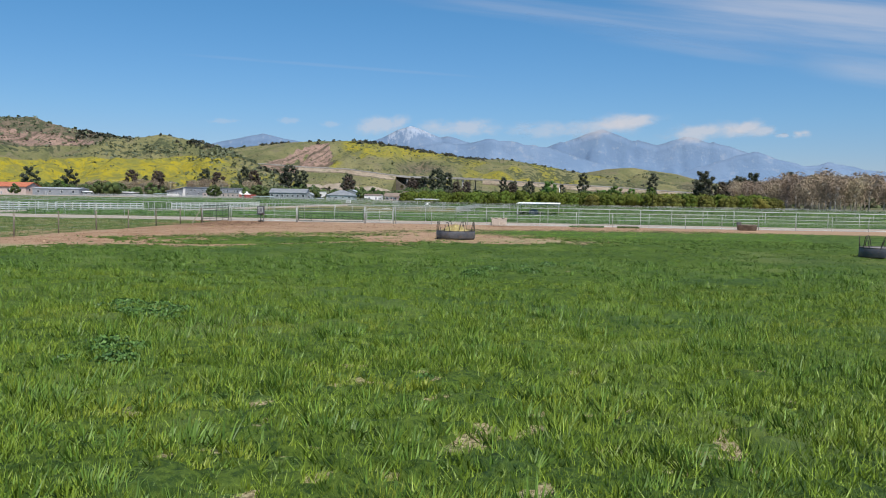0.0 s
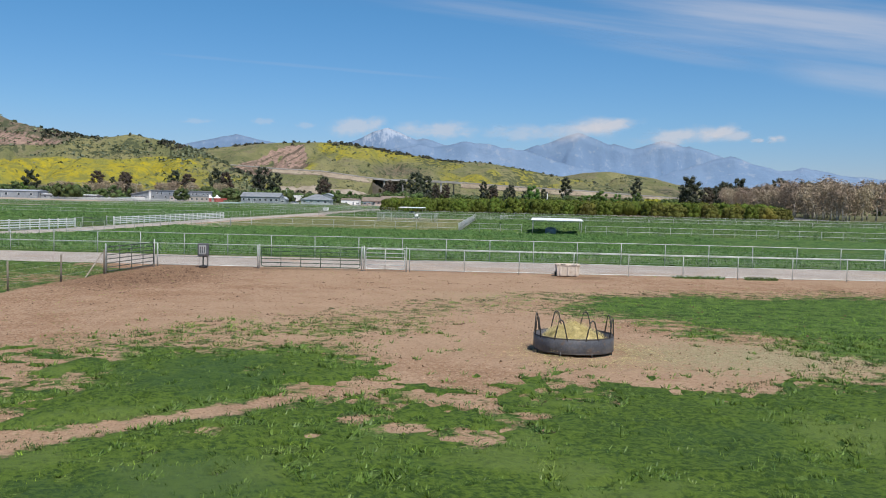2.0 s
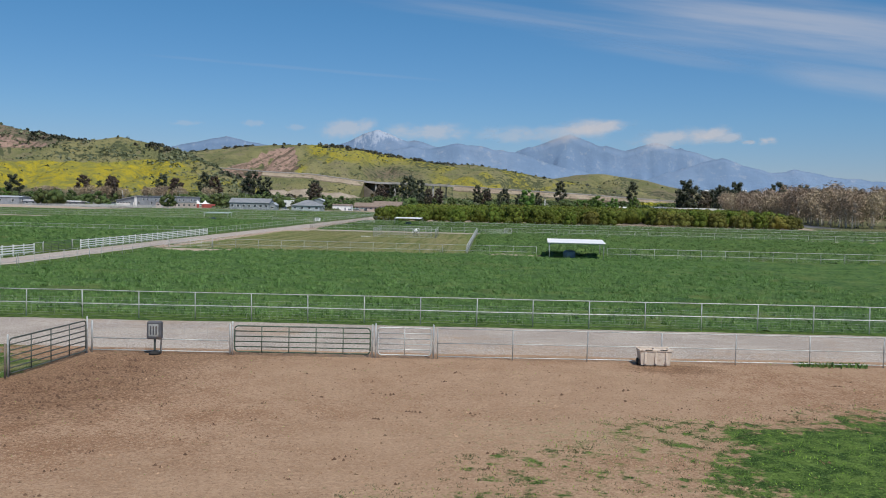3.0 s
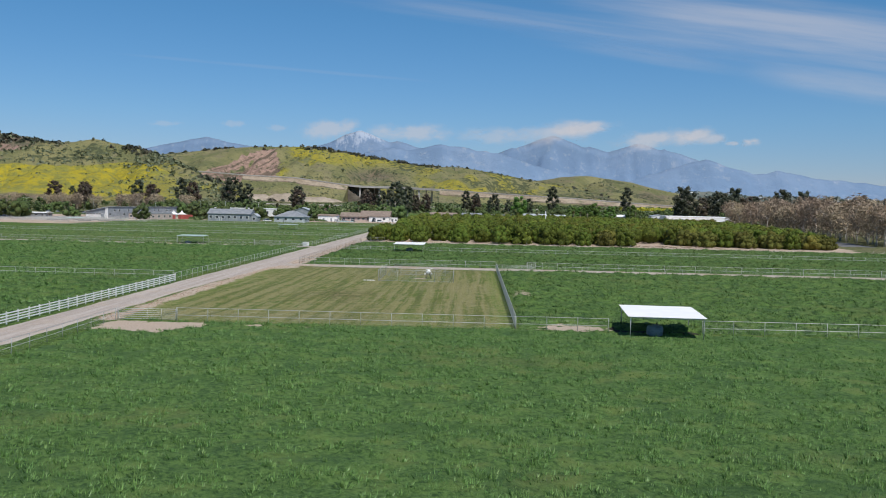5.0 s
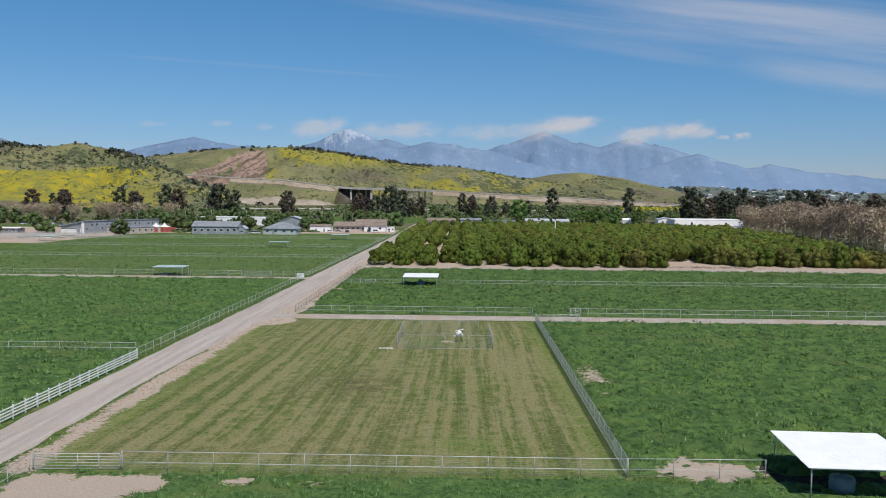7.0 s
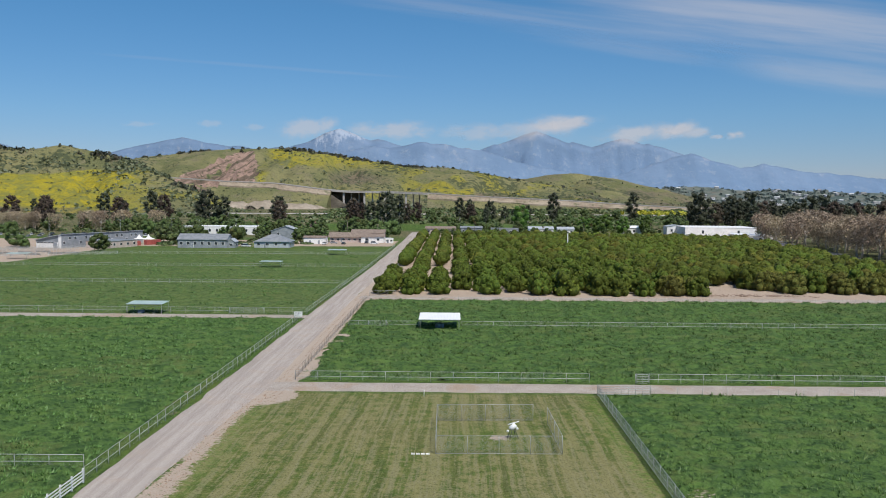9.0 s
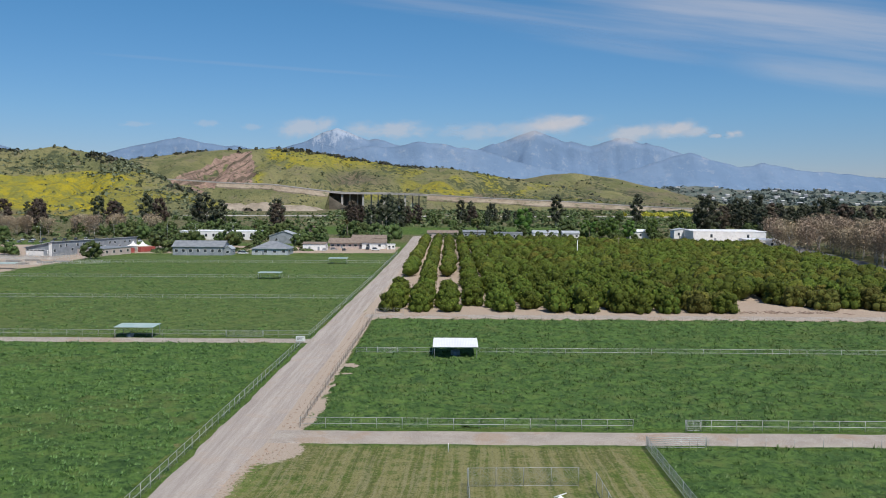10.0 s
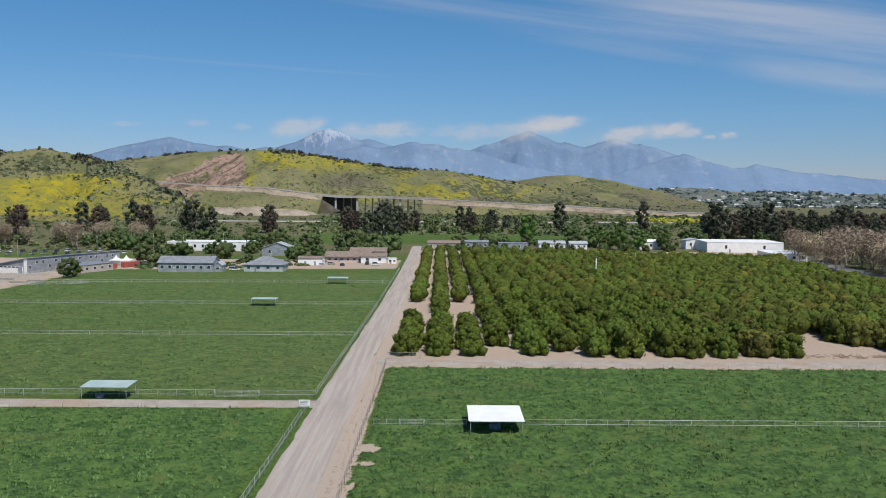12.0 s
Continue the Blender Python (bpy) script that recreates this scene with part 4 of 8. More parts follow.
def build_mountains():
    xs, ys = np.arange(-2250, 2260, 15.0), np.arange(3600, 4420, 14.0)
    X, Y = np.meshgrid(xs, ys)
    x, y = X.ravel(), Y.ravel()
    near_peaks = [(-111, 268, 0.22), (-330, 248, 0.2), (110, 226, 0.25), (1010, 222, 0.30), (1305, 178, 0.12), (1700, 128, 0.1), (2150, 70, 0.1), (2600, 20, 0.1)]
    far_peaks = [(-2150, 285, 0.30), (-1241, 302, 0.22), (-985, 258, 0.16), (-640, 292, 0.32), (-517, 346, 0.42), (-340, 300, 0.34), (200, 276, 0.4),
                 (387, 337, 0.36), (556, 292, 0.3), (775, 312, 0.34), (900, 284, 0.32), (-1460, 238, 0.3), (-800, 262, 0.25)]
    def skyline(peaks):
        return np.max([h - s * np.abs(x - px) for px, h, s in peaks], axis=0)
    rough = fbm(x * 0.012, y * 0.012, 5, 95)
    spur = np.abs(fbm(x * 0.006, y * 0.003, 5, 97) - 0.5) * 2
    far_t, near_t = np.clip(1 - np.abs(y - 4300) / 330, 0, 1), np.clip(1 - np.abs(y - 3950) / 300, 0, 1)
    far_h, near_h = np.maximum(skyline(far_peaks), 90), np.maximum(skyline(near_peaks), 60)
    body = far_t * (1 - far_t) * 4
    zf = far_h * far_t ** 0.85 * (1 - 0.62 * body * (1 - spur) ** 1.5) + (rough - 0.5) * 55 * (0.35 + 0.65 * body)
    body = near_t * (1 - near_t) * 4
    zn = near_h * near_t ** 0.85 * (1 - 0.30 * body * (1 - spur)) + (rough - 0.5) * 30
    z = np.maximum(np.maximum(zf * (far_t > 0), zn * (near_t > 0)), -20) - 4
    snow = smooth(225, 330, z) * np.exp(-((x + 517) / 190) ** 2) * 1.0 + 0.35 * smooth(250, 325, z) * np.exp(-((x - 780) / 150) ** 2)
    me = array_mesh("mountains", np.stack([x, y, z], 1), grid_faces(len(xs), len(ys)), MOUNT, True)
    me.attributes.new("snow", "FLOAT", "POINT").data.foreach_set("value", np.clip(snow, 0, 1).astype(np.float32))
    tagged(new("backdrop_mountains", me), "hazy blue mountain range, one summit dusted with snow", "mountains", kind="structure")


build_mountains()


def cloud(x, z, w, h, y=4180.0, strength=0.60, density=0.9, lo=0.20, hi=0.50, sx=6.0, sz=3.0, label="small white cloud over the mountains", seed=0.0, tip=0.0):
    xs, zs = np.linspace(-w / 2, w / 2, 13), np.linspace(-h / 2, h / 2, 7)
    X, Z = np.meshgrid(xs, zs)
    v = np.stack([X.ravel(), 30 * (X.ravel() / max(w, 1)) ** 2, Z.ravel()], 1)
    me = array_mesh("cloud", v, grid_faces(13, 7), cloud_material("cloud_vapour", sx, sz, strength, density, lo, hi, seed), True)
    ob = new("backdrop_cloud", me)
    ob.matrix_basis = pose(x, y, z, 0, tip, 0)
    ob.visible_shadow = False
    tagged(ob, label, "cloud", "clouds in the sky", "structure")


cloud(370, 338, 760, 190, seed=1.3, density=0.62, sx=5, sz=2.4, tip=-6)
cloud(505, 364, 520, 112, seed=2.9, density=0.8, sx=4, sz=2.0, tip=-5)
cloud(860, 322, 760, 150, seed=5.1, density=0.75, sx=6, sz=2.2, tip=-7)
cloud(1010, 338, 330, 90, seed=6.4, density=0.75, sx=4, sz=1.8, tip=-9)
cloud(1090, 318, 260, 84, seed=7.7, density=0.65, sx=3, sz=1.5, tip=-8)
cloud(1178, 304, 120, 40, seed=8.3, density=0.55, lo=0.28, hi=0.5, sx=2.0, sz=1.2)
cloud(1262, 310, 165, 84, seed=9.2, density=0.95, lo=0.26, hi=0.48, sx=1.8, sz=1.2, tip=-4)
cloud(-640, 335, 430, 150, seed=12.4, density=0.6, tip=-6)
cloud(-260, 325, 640, 150, seed=14.9, density=0.6)
cloud(120, 318, 560, 130, seed=16.2, density=0.4)
cloud(-1080, 350, 200, 60, seed=18.1, density=0.28)
cloud(-880, 335, 170, 60, seed=18.5, density=0.28)
cloud(-1400, 345, 260, 50, seed=18.8, density=0.25)
cloud(-2560, 428, 230, 70, y=3900, seed=19.5, density=0.7)
VEIL = "thin veil of high cirrus"
cloud(150, 850, 2300, 150, y=4200, seed=23.1, strength=0.6, density=0.22, lo=0.10, hi=0.60, sx=2.6, sz=4.0, label=VEIL, tip=7)
cloud(1450, 800, 2900, 430, y=4200, seed=27.6, strength=0.64, density=0.54, lo=0.08, hi=0.58, sx=2.2, sz=5.0, label=VEIL, tip=6)
cloud(1800, 560, 1500, 190, y=4200, seed=31.2, strength=0.62, density=0.34, lo=0.08, hi=0.58, sx=2.2, sz=3.0, label=VEIL, tip=7)
cloud(750, 700, 1500, 110, y=4200, seed=33.7, strength=0.58, density=0.18, lo=0.10, hi=0.58, sx=2.6, sz=3.0, label=VEIL, tip=8)
cloud(-900, 610, 1900, 26, y=4200, seed=35.0, strength=0.55, density=0.09, lo=0.10, hi=0.45, sx=5.0, sz=0.8, label="faint thin streak of high cirrus", tip=4)


# ---------------------------------------------------------------- fences
POSTS = {}


def post_mesh(height, radius, material, kind="round"):
    key = (round(height, 2), radius, material.name, kind)
    if key not in POSTS:
        s = Shape()
        if kind == "round":
            s.tube([(0, 0, -0.2), (0, 0, height), (0, 0, height + radius * 0.5)], [radius, radius, radius * 0.5], 7)
        elif kind == "square":
            s.box(-radius, radius, -radius, radius, -0.2, height, 0.008)
            s.add([(-radius * 1.15, -radius * 1.15, height), (radius * 1.15, -radius * 1.15, height), (radius * 1.15, radius * 1.15, height),
                   (-radius * 1.15, radius * 1.15, height), (0, 0, height + radius * 0.7)], [(0, 1, 4), (1, 2, 4), (2, 3, 4), (3, 0, 4), (3, 2, 1, 0)])
        else:
            s.box(-radius, radius, -0.006, 0.006, -0.2, height).box(-0.006, 0.006, -0.006, radius * 1.4, -0.2, height)
        POSTS[key] = s.mesh("post", material, kind == "round")
    return POSTS[key]


def fence(p, q, label, height=1.5, rails=(1.5, 0.75), spacing=3.3, pipe=0.03, post=0.036, material=None, wires=(), verticals=0.0, name="pipe_fence",
          post_kind="round", post_material=None, board=0.0, group="", wire_material=None, wire=0.0035):
    """A straight fence as one thing: posts, rails (round pipes, or boards) and wire mesh, set level on the ground from p to q."""
    material = material or PIPE
    p, q = Vector((*p, 0)), Vector((*q, 0))
    length, turn = (q - p).length, math.degrees(math.atan2(q.y - p.y, q.x - p.x))
    top = thing(name, p.x, p.y, 0, label, "fence", group, turn=turn, tilt=-math.degrees(math.atan2(float(land(q.x, q.y) - land(p.x, p.y)), length)))
    count = max(1, round(length / spacing))
    step = length / count
    pm = post_mesh(height, post, post_material or material, post_kind)
    rng = random.Random(round(p.x * 7 + p.y * 13))
    for i in range(count + 1):
        part("post", pm, None, top, at=pose(i * step, 0, rng.uniform(-0.02, 0.02), rng.uniform(-0.8, 0.8), rng.uniform(-0.8, 0.8), rng.uniform(-4, 4)))
    for z in rails:
        s = Shape()
        if board:
            s.box(0.004, step - 0.004, -post - 0.022, -post + 0.002, -board, 0, 0.004)
            bm_ = s.mesh("board", material)
            for i in range(count):
                part("board", bm_, None, top, at=pose(i * step, 0, z + rng.uniform(-0.008, 0.008), 0, rng.uniform(-0.15, 0.15), 0))
        else:
            s.tube([(i * step, 0, z + rng.uniform(-0.012, 0.012)) for i in range(count + 1)], pipe, 6)
            part("rail", s, material, top, soft=True)
    if wires:
        s = Shape()
        for z in wires:
            s.tube([(0, 0.02, z), (length, 0.02, z)], wire, 3, False)
        if verticals:
            k = int(length / verticals)
            zs = (min(wires), max(wires))
            for i in range(1, k):
                s.tube([(i * length / k, 0.02, zs[0]), (i * length / k, 0.02, zs[1])], wire * 0.8, 3, False)
        part("wire_mesh", s, wire_material or WIRE, top, "thin wire mesh")
    return top


def gate(p, q, label, height=1.3, bars=5, bottom=0.18, uprights=4, material=None, radius=0.027, group=""):
    """A tube gate with rounded corners, bars and uprights, between two hinge posts."""
    material = material or GREEN_PIPE
    p, q = Vector((*p, 0)), Vector((*q, 0))
    length, turn = (q - p).length, math.degrees(math.atan2(q.y - p.y, q.x - p.x))
    top = thing("gate", p.x, p.y, 0, label, "gate", group, turn=turn)
    r, a, b = 0.16, 0.10, length - 0.10
    ring = []
    for cx, cz, start in ((b - r, height - r, 0), (a + r, height - r, 90), (a + r, bottom + r, 180), (b - r, bottom + r, 270)):
        for k in range(4):
            ang = radians(start + 30 * k)
            ring.append((cx + r * math.cos(ang), 0, cz + r * math.sin(ang)))
    ring.append(ring[0])
    part("gate_frame", Shape().tube(ring, radius * 1.25, 6, False), material, top, soft=True)
    for i in range(1, bars):
        z = bottom + (height - bottom) * i / bars
        part("bar", Shape().tube([(a, 0, z), (b, 0, z)], radius, 6), material, top, soft=True)
    for i in range(1, uprights + 1):
        x = a + (b - a) * i / (uprights + 1)
        part("upright", Shape().tube([(x, -0.025, bottom), (x, -0.025, height)], radius * 0.9, 6), material, top, soft=True)
    for x in (0.0, length):
        part("hinge_post", post_mesh(height + 0.18, 0.04, PIPE), None, top, at=pose(x, 0, 0))
    part("latch", Shape().box(b - 0.02, length, -0.02, 0.02, height * 0.58, height * 0.58 + 0.05, 0.006), PIPE, top)
    return top


MESH = tuple(0.12 + 0.15 * i for i in range(9))
# paddock: wire fence along the lane with its gates
A = lambda x: 85.0 + 0.068 * x
fence((11.6, A(11.6)), (17.9, A(17.9)), "galvanised wire panel fence by the paddock corner", 1.45, (0.66, 0.12), 3.15, 0.026, 0.045, wires=tuple(0.2 + 0.16 * i for i in range(8)), verticals=0.5)
gate((18.0, A(18.0)), (24.4, A(24.4)), "closed green tube gate into the paddock", 1.35, 5, 0.16, 4, GREEN_PIPE)
gate((24.55, A(24.5)), (27.2, A(27.2)), "closed pale galvanised walk-through gate", 1.4, 5, 0.15, 1, PIPE)
fence((27.4, A(27.4)), (110.0, A(110)), "thin pipe paddock fence with three pale rails and wire mesh", 1.42, (1.40, 0.74, 0.12), 3.4, 0.022, 0.028, PIPE, wires=(0.3, 0.45, 0.6, 0.9, 1.05, 1.2), verticals=0.6)
gate((11.0, 79.7), (11.5, 85.5), "dark green tube gate standing closed at the paddock corner", 1.5, 6, 0.12, 3, DARK_PIPE, 0.026)
fence((10.6, 26.0), (11.0, 79.5), "wire paddock fence on grey timber posts", 1.35, (), 5.0, post=0.045, post_material=WEATHERED, wires=(0.3, 0.6, 0.9, 1.2, 1.38))
brace = thing("timber_brace", 11.02, 77.2, 0, "slanting grey timber brace against a fence post", "brace")
part("pole", Shape().tube([(0, 0, 0.0), (0, 2.0, 1.2)], 0.04, 6), WEATHERED, brace, soft=True)
# pasture fence beyond the lane
fence((-20.5, 95.6), (128.0, 104.0), "galvanised pipe and mesh pasture fence beside the sandy lane", 1.6, (1.6, 0.82), 3.28, 0.028, 0.034, wires=MESH[:8], verticals=0.45)
# road side
for y0, y1 in ((98.0, 111.0), (111.2, 137.0), (137.2, 180.6)):
    fence((-19.6, y0), (-19.7, y1), "pipe fence with wire mesh along the gravel road", 1.35, (1.35, 0.6), 3.3, 0.024, 0.03, wires=MESH[:7])
WHITE_RAILS = (1.28, 0.98, 0.68, 0.38)
for y0, y1 in ((90.0, 104.6), (104.6, 129.0), (129.0, 159.3)):
    fence((-29.6, y0), (-29.5, y1), "white four-rail vinyl board fence along the road", 1.36, WHITE_RAILS, 2.44, post=0.065, material=WHITE_VINYL, post_kind="square", board=0.14, name="board_fence", group="white board fences")
fence((-29.4, 172.4), (-28.8, 228.3), "white four-rail vinyl board fence along the road", 1.36, WHITE_RAILS, 2.44, post=0.065, material=WHITE_VINYL, post_kind="square", board=0.14, name="board_fence", group="white board fences")
fence((-29.5, 159.5), (-29.5, 161.6), "short grey mesh panel beside a tube gate", 1.4, (1.4, 0.1), 2.1, 0.025, 0.03, wires=MESH[:9], verticals=0.3)
gate((-29.5, 161.8), (-29.5, 169.9), "dark tube gate between white board fences", 1.35, 6, 0.15, 3, DARK_PIPE)
fence((-29.5, 170.1), (-29.4, 172.2), "short grey mesh panel beside a tube gate", 1.4, (1.4, 0.1), 2.1, 0.025, 0.03, wires=MESH[:9], verticals=0.3)
fence((-28.8, 228.6), (-27.8, 342.8), "grey pipe and mesh fence beside the gravel road", 1.45, (1.45, 0.62), 2.9, 0.028, 0.036, wires=MESH[:8])
fence((-27.6, 351.5), (-26.0, 486.0), "grey pipe and mesh fence beside the gravel road", 1.45, (1.45, 0.62), 2.9, 0.028, 0.036, wires=MESH[:8])
fence((-26.0, 487.0), (-25.3, 634.0), "grey pipe and mesh fence beside the gravel road", 1.45, (1.45, 0.62), 2.9, 0.028, 0.036, wires=MESH[:8])
fence((-17.3, 277.5), (-16.9, 385.0), "grey-brown pipe and mesh fence along the road's field side", 1.35, (1.35, 0.6), 2.9, 0.028, 0.036, WEATHERED, wires=MESH[:8], verticals=0.5)
# mown field
gate((-19.6, 181.0), (-12.9, 181.4), "grey tube gate at the mown field's corner", 1.3, 5, 0.15, 3, PIPE)
fence((-12.8, 181.3), (26.0, 181.3), "galvanised pipe and mesh fence along the mown field", 1.5, (1.5, 0.66), 3.5, 0.028, 0.034, wires=MESH[:8], verticals=0.5)
fence((26.1, 181.4), (36.6, 181.6), "galvanised pipe and mesh fence beside a field shelter", 1.5, (1.5, 0.66), 3.5, 0.028, 0.034, wires=MESH[:8])
fence((47.2, 181.7), (128.0, 183.0), "galvanised pipe and mesh fence between two pastures", 1.5, (1.5, 0.66), 3.5, 0.028, 0.034, wires=MESH[:8])
fence((26.1, 181.6), (26.1, 268.2), "grey pipe fence with close wire mesh beside the mown field", 1.5, (1.5, 0.75, 0.15), 2.9, 0.03, 0.04, wires=tuple(0.1 + 0.1 * i for i in range(14)), verticals=0.2, wire=0.007)
# middle lane
fence((-17.2, 276.6), (26.2, 276.5), "galvanised pipe and mesh fence along the cross lane", 1.42, (1.42, 0.62), 3.35, 0.03, 0.036, wires=MESH[:8])
fence((33.0, 276.4), (176.0, 276.4), "galvanised pipe and mesh fence along the cross lane", 1.42, (1.42, 0.62), 3.35, 0.03, 0.036, wires=MESH[:8])
gate((33.0, 276.0), (34.9, 276.0), "small galvanised panel gate at a fence end", 1.4, 5, 0.15, 1, PIPE)
gate((26.3, 268.2), (33.4, 268.2), "long galvanised tube gate across the field entrance", 1.35, 5, 0.15, 6, PIPE)
fence((33.6, 268.2), (176.0, 267.8), "thin wire fence beside the cross lane", 1.25, (), 3.5, post=0.025, wires=(0.3, 0.6, 0.9, 1.2))
# pastures behind
fence((-15.6, 331.4), (-11.6, 331.4), "galvanised pipe fence in the middle of a pasture", 1.35, (1.35, 0.62), 2.0, 0.03, 0.036, wires=MESH[:8])
gate((-11.5, 331.4), (-7.7, 331.4), "galvanised tube gate in a pasture fence", 1.35, 5, 0.15, 2, PIPE)
fence((-7.6, 331.4), (-1.0, 331.5), "galvanised pipe fence ending at a shelter", 1.35, (1.35, 0.62), 3.3, 0.03, 0.036, wires=MESH[:8])
fence((8.0, 331.6), (186.0, 332.2), "galvanised pipe fence in the middle of a pasture", 1.35, (1.35, 0.62), 3.3, 0.03, 0.036, wires=MESH[:8])
fence((-16.8, 382.6), (196.0, 381.8), "thin wire fence at the pasture's far edge", 1.1, (), 3.5, post=0.025, wires=(0.3, 0.7, 1.05))
fence((-16.8, 390.8), (-9.6, 390.8), "short grey mesh fence at the orchard corner", 1.5, (1.5, 0.1), 2.4, 0.025, 0.03, wires=MESH[:9], verticals=0.3)
fence((-130.0, 231.0), (-30.5, 232.6), "grey pipe fence across the western pasture", 1.45, (1.45, 0.75), 3.4, 0.03, 0.036, wires=MESH[:8])
fence((-230.0, 351.4), (-45.6, 351.5), "grey pipe fence along the western lane", 1.42, (1.42, 0.62), 3.4, 0.03, 0.036, wires=MESH[:8])
gate((-45.5, 351.5), (-37.7, 351.5), "long galvanised tube gate in the lane fence", 1.35, 5, 0.15, 4, PIPE)
fence((-37.5, 351.5), (-27.8, 351.5), "grey pipe fence along the western lane", 1.42, (1.42, 0.62), 3.2, 0.03, 0.036, wires=MESH[:8])
fence((-230.0, 343.0), (-29.0, 342.8), "thin wire fence on the lane's near side", 1.2, (), 4.5, post=0.028, wires=(0.3, 0.6, 0.9, 1.15))
fence((-230.0, 418.5), (-27.2, 421.0), "grey pipe fence between western pastures", 1.42, (1.42, 0.62), 3.4, 0.035, 0.038, wires=MESH[:8])
fence((-171.0, 484.8), (-26.2, 487.0), "grey pipe fence between western pastures", 1.42, (1.42, 0.62), 3.4, 0.035, 0.038, wires=MESH[:8])
fence((-172.0, 555.4), (-25.8, 562.0), "grey pipe fence between western pastures", 1.42, (1.42, 0.62), 3.4, 0.035, 0.038, wires=MESH[:8])


# ---------------------------------------------------------------- field shelters
def sheet_roof(w, d, zf, zb, over=0.25, t=0.04):
    """A shallow single-pitch roof of ribbed sheet with a folded edge."""
    s = Shape()
    n = max(4, int((w + 2 * over) / 0.3))
    xs = [-over + (w + 2 * over) * i / (2 * n) for i in range(2 * n + 1)]
    y0, y1 = -over, d + over
    vs = []
    for lift in (0.0, -t):
        for y, z in ((y0, zf), (y1, zb)):
            for i, x in enumerate(xs):
                vs.append((x, y, z + lift + (0.018 if i % 2 else 0.0)))
    m = len(xs)
    fs = []
    for i in range(m - 1):
        fs.append((i, i + 1, m + i + 1, m + i))
        fs.append((2 * m + i + 1, 2 * m + i, 3 * m + i, 3 * m + i + 1))
        fs.append((i + 1, i, 2 * m + i, 2 * m + i + 1))
        fs.append((m + i, m + i + 1, 3 * m + i + 1, 3 * m + i))
    fs += [(0, m, 3 * m, 2 * m), (2 * m - 1, m - 1, 3 * m - 1, 4 * m - 1)]
    return s.add(vs, fs)


def shelter(x, y, w, d, zf, zb, roof, label, turn=0, inner=1.5):
    top = thing("field_shelter", x, y, 0, label, "shelter", "field shelters in the pastures", turn=turn)
    part("roof", sheet_roof(w, d, zf, zb), roof, top, "shallow ribbed metal roof")
    for px in (0.05, w - 0.05):
        for py, z in ((0.05, zf), (d - 0.05, zb)):
            part("post", post_mesh(z - 0.16, 0.055, PIPE), None, top, at=pose(px, py, 0))
    for py, z in ((0.05, zf), (d - 0.05, zb)):
        part("beam", Shape().box(0, w, py - 0.04, py + 0.04, z - 0.20, z - 0.06, 0.008), PIPE, top)
    for i in range(5):
        px = 0.05 + (w - 0.1) * i / 4
        part("rafter", Shape().add([(px - 0.03, 0, zf - 0.12), (px + 0.03, 0, zf - 0.12), (px + 0.03, d, zb - 0.12), (px - 0.03, d, zb - 0.12),
                                    (px - 0.03, 0, zf - 0.045), (px + 0.03, 0, zf - 0.045), (px + 0.03, d, zb - 0.045), (px - 0.03, d, zb - 0.045)],
                                   [(3, 2, 1, 0), (4, 5, 6, 7), (0, 1, 5, 4), (1, 2, 6, 5), (2, 3, 7, 6), (3, 0, 4, 7)]), PIPE, top)
    return top


def lathe(s, profile, n=20, cx=0.0, cy=0.0):
    """A turned body from (radius, z) pairs."""
    vs = [(cx + r * math.cos(2 * math.pi * k / n), cy + r * math.sin(2 * math.pi * k / n), z) for r, z in profile for k in range(n)]
    fs = [(i * n + k, i * n + (k + 1) % n, i * n + n + (k + 1) % n, i * n + n + k) for i in range(len(profile) - 1) for k in range(n)]
    return s.add(vs, fs)


# shade under the shelters is painted into this near-black brown
SHELTER_SHADE = surface("shade_on_trodden_ground", (0.028, 0.024, 0.02), (0.055, 0.046, 0.038), 1.5, 0.95, 0, 0.1, 0.3, 0.03)


def bedding(x, y, w, d, seed):
    """Dark sheet painting the shade on trodden ground under a roof, low and ragged."""
    n = 40
    ring = []
    for k in range(n):
        a = 2 * math.pi * k / n
        q = 1 + (float(fbm(np.array(math.cos(a) * 2 + 9), np.array(math.sin(a) * 2 + seed), 3, seed)) - 0.5) * 0.5
        u = 1 / max(abs(math.cos(a)) ** 4 + abs(math.sin(a)) ** 4, 0.01) ** 0.25
        ring.append((w / 2 * math.cos(a) * q * u, d / 2 * math.sin(a) * q * u))
    vs = [(px, py, -0.03) for px, py in ring] + [(px * 0.94, py * 0.94, 0.07) for px, py in ring] + [(px * 0.5, py * 0.5, 0.10) for px, py in ring] + [(0, 0, 0.1)]
    fs = [(i * n + k, i * n + (k + 1) % n, i * n + n + (k + 1) % n, i * n + n + k) for i in range(2) for k in range(n)] + [(2 * n + k, 2 * n + (k + 1) % n, 3 * n) for k in range(n)]
    ob = new("bedding", Shape().add(vs, fs).mesh("bedding", SHELTER_SHADE, True))
    ob.matrix_basis = pose(x, y, 0)
    tagged(ob, "dark sheet painting shade on trodden ground under a shelter", "bedding", kind="stuff")


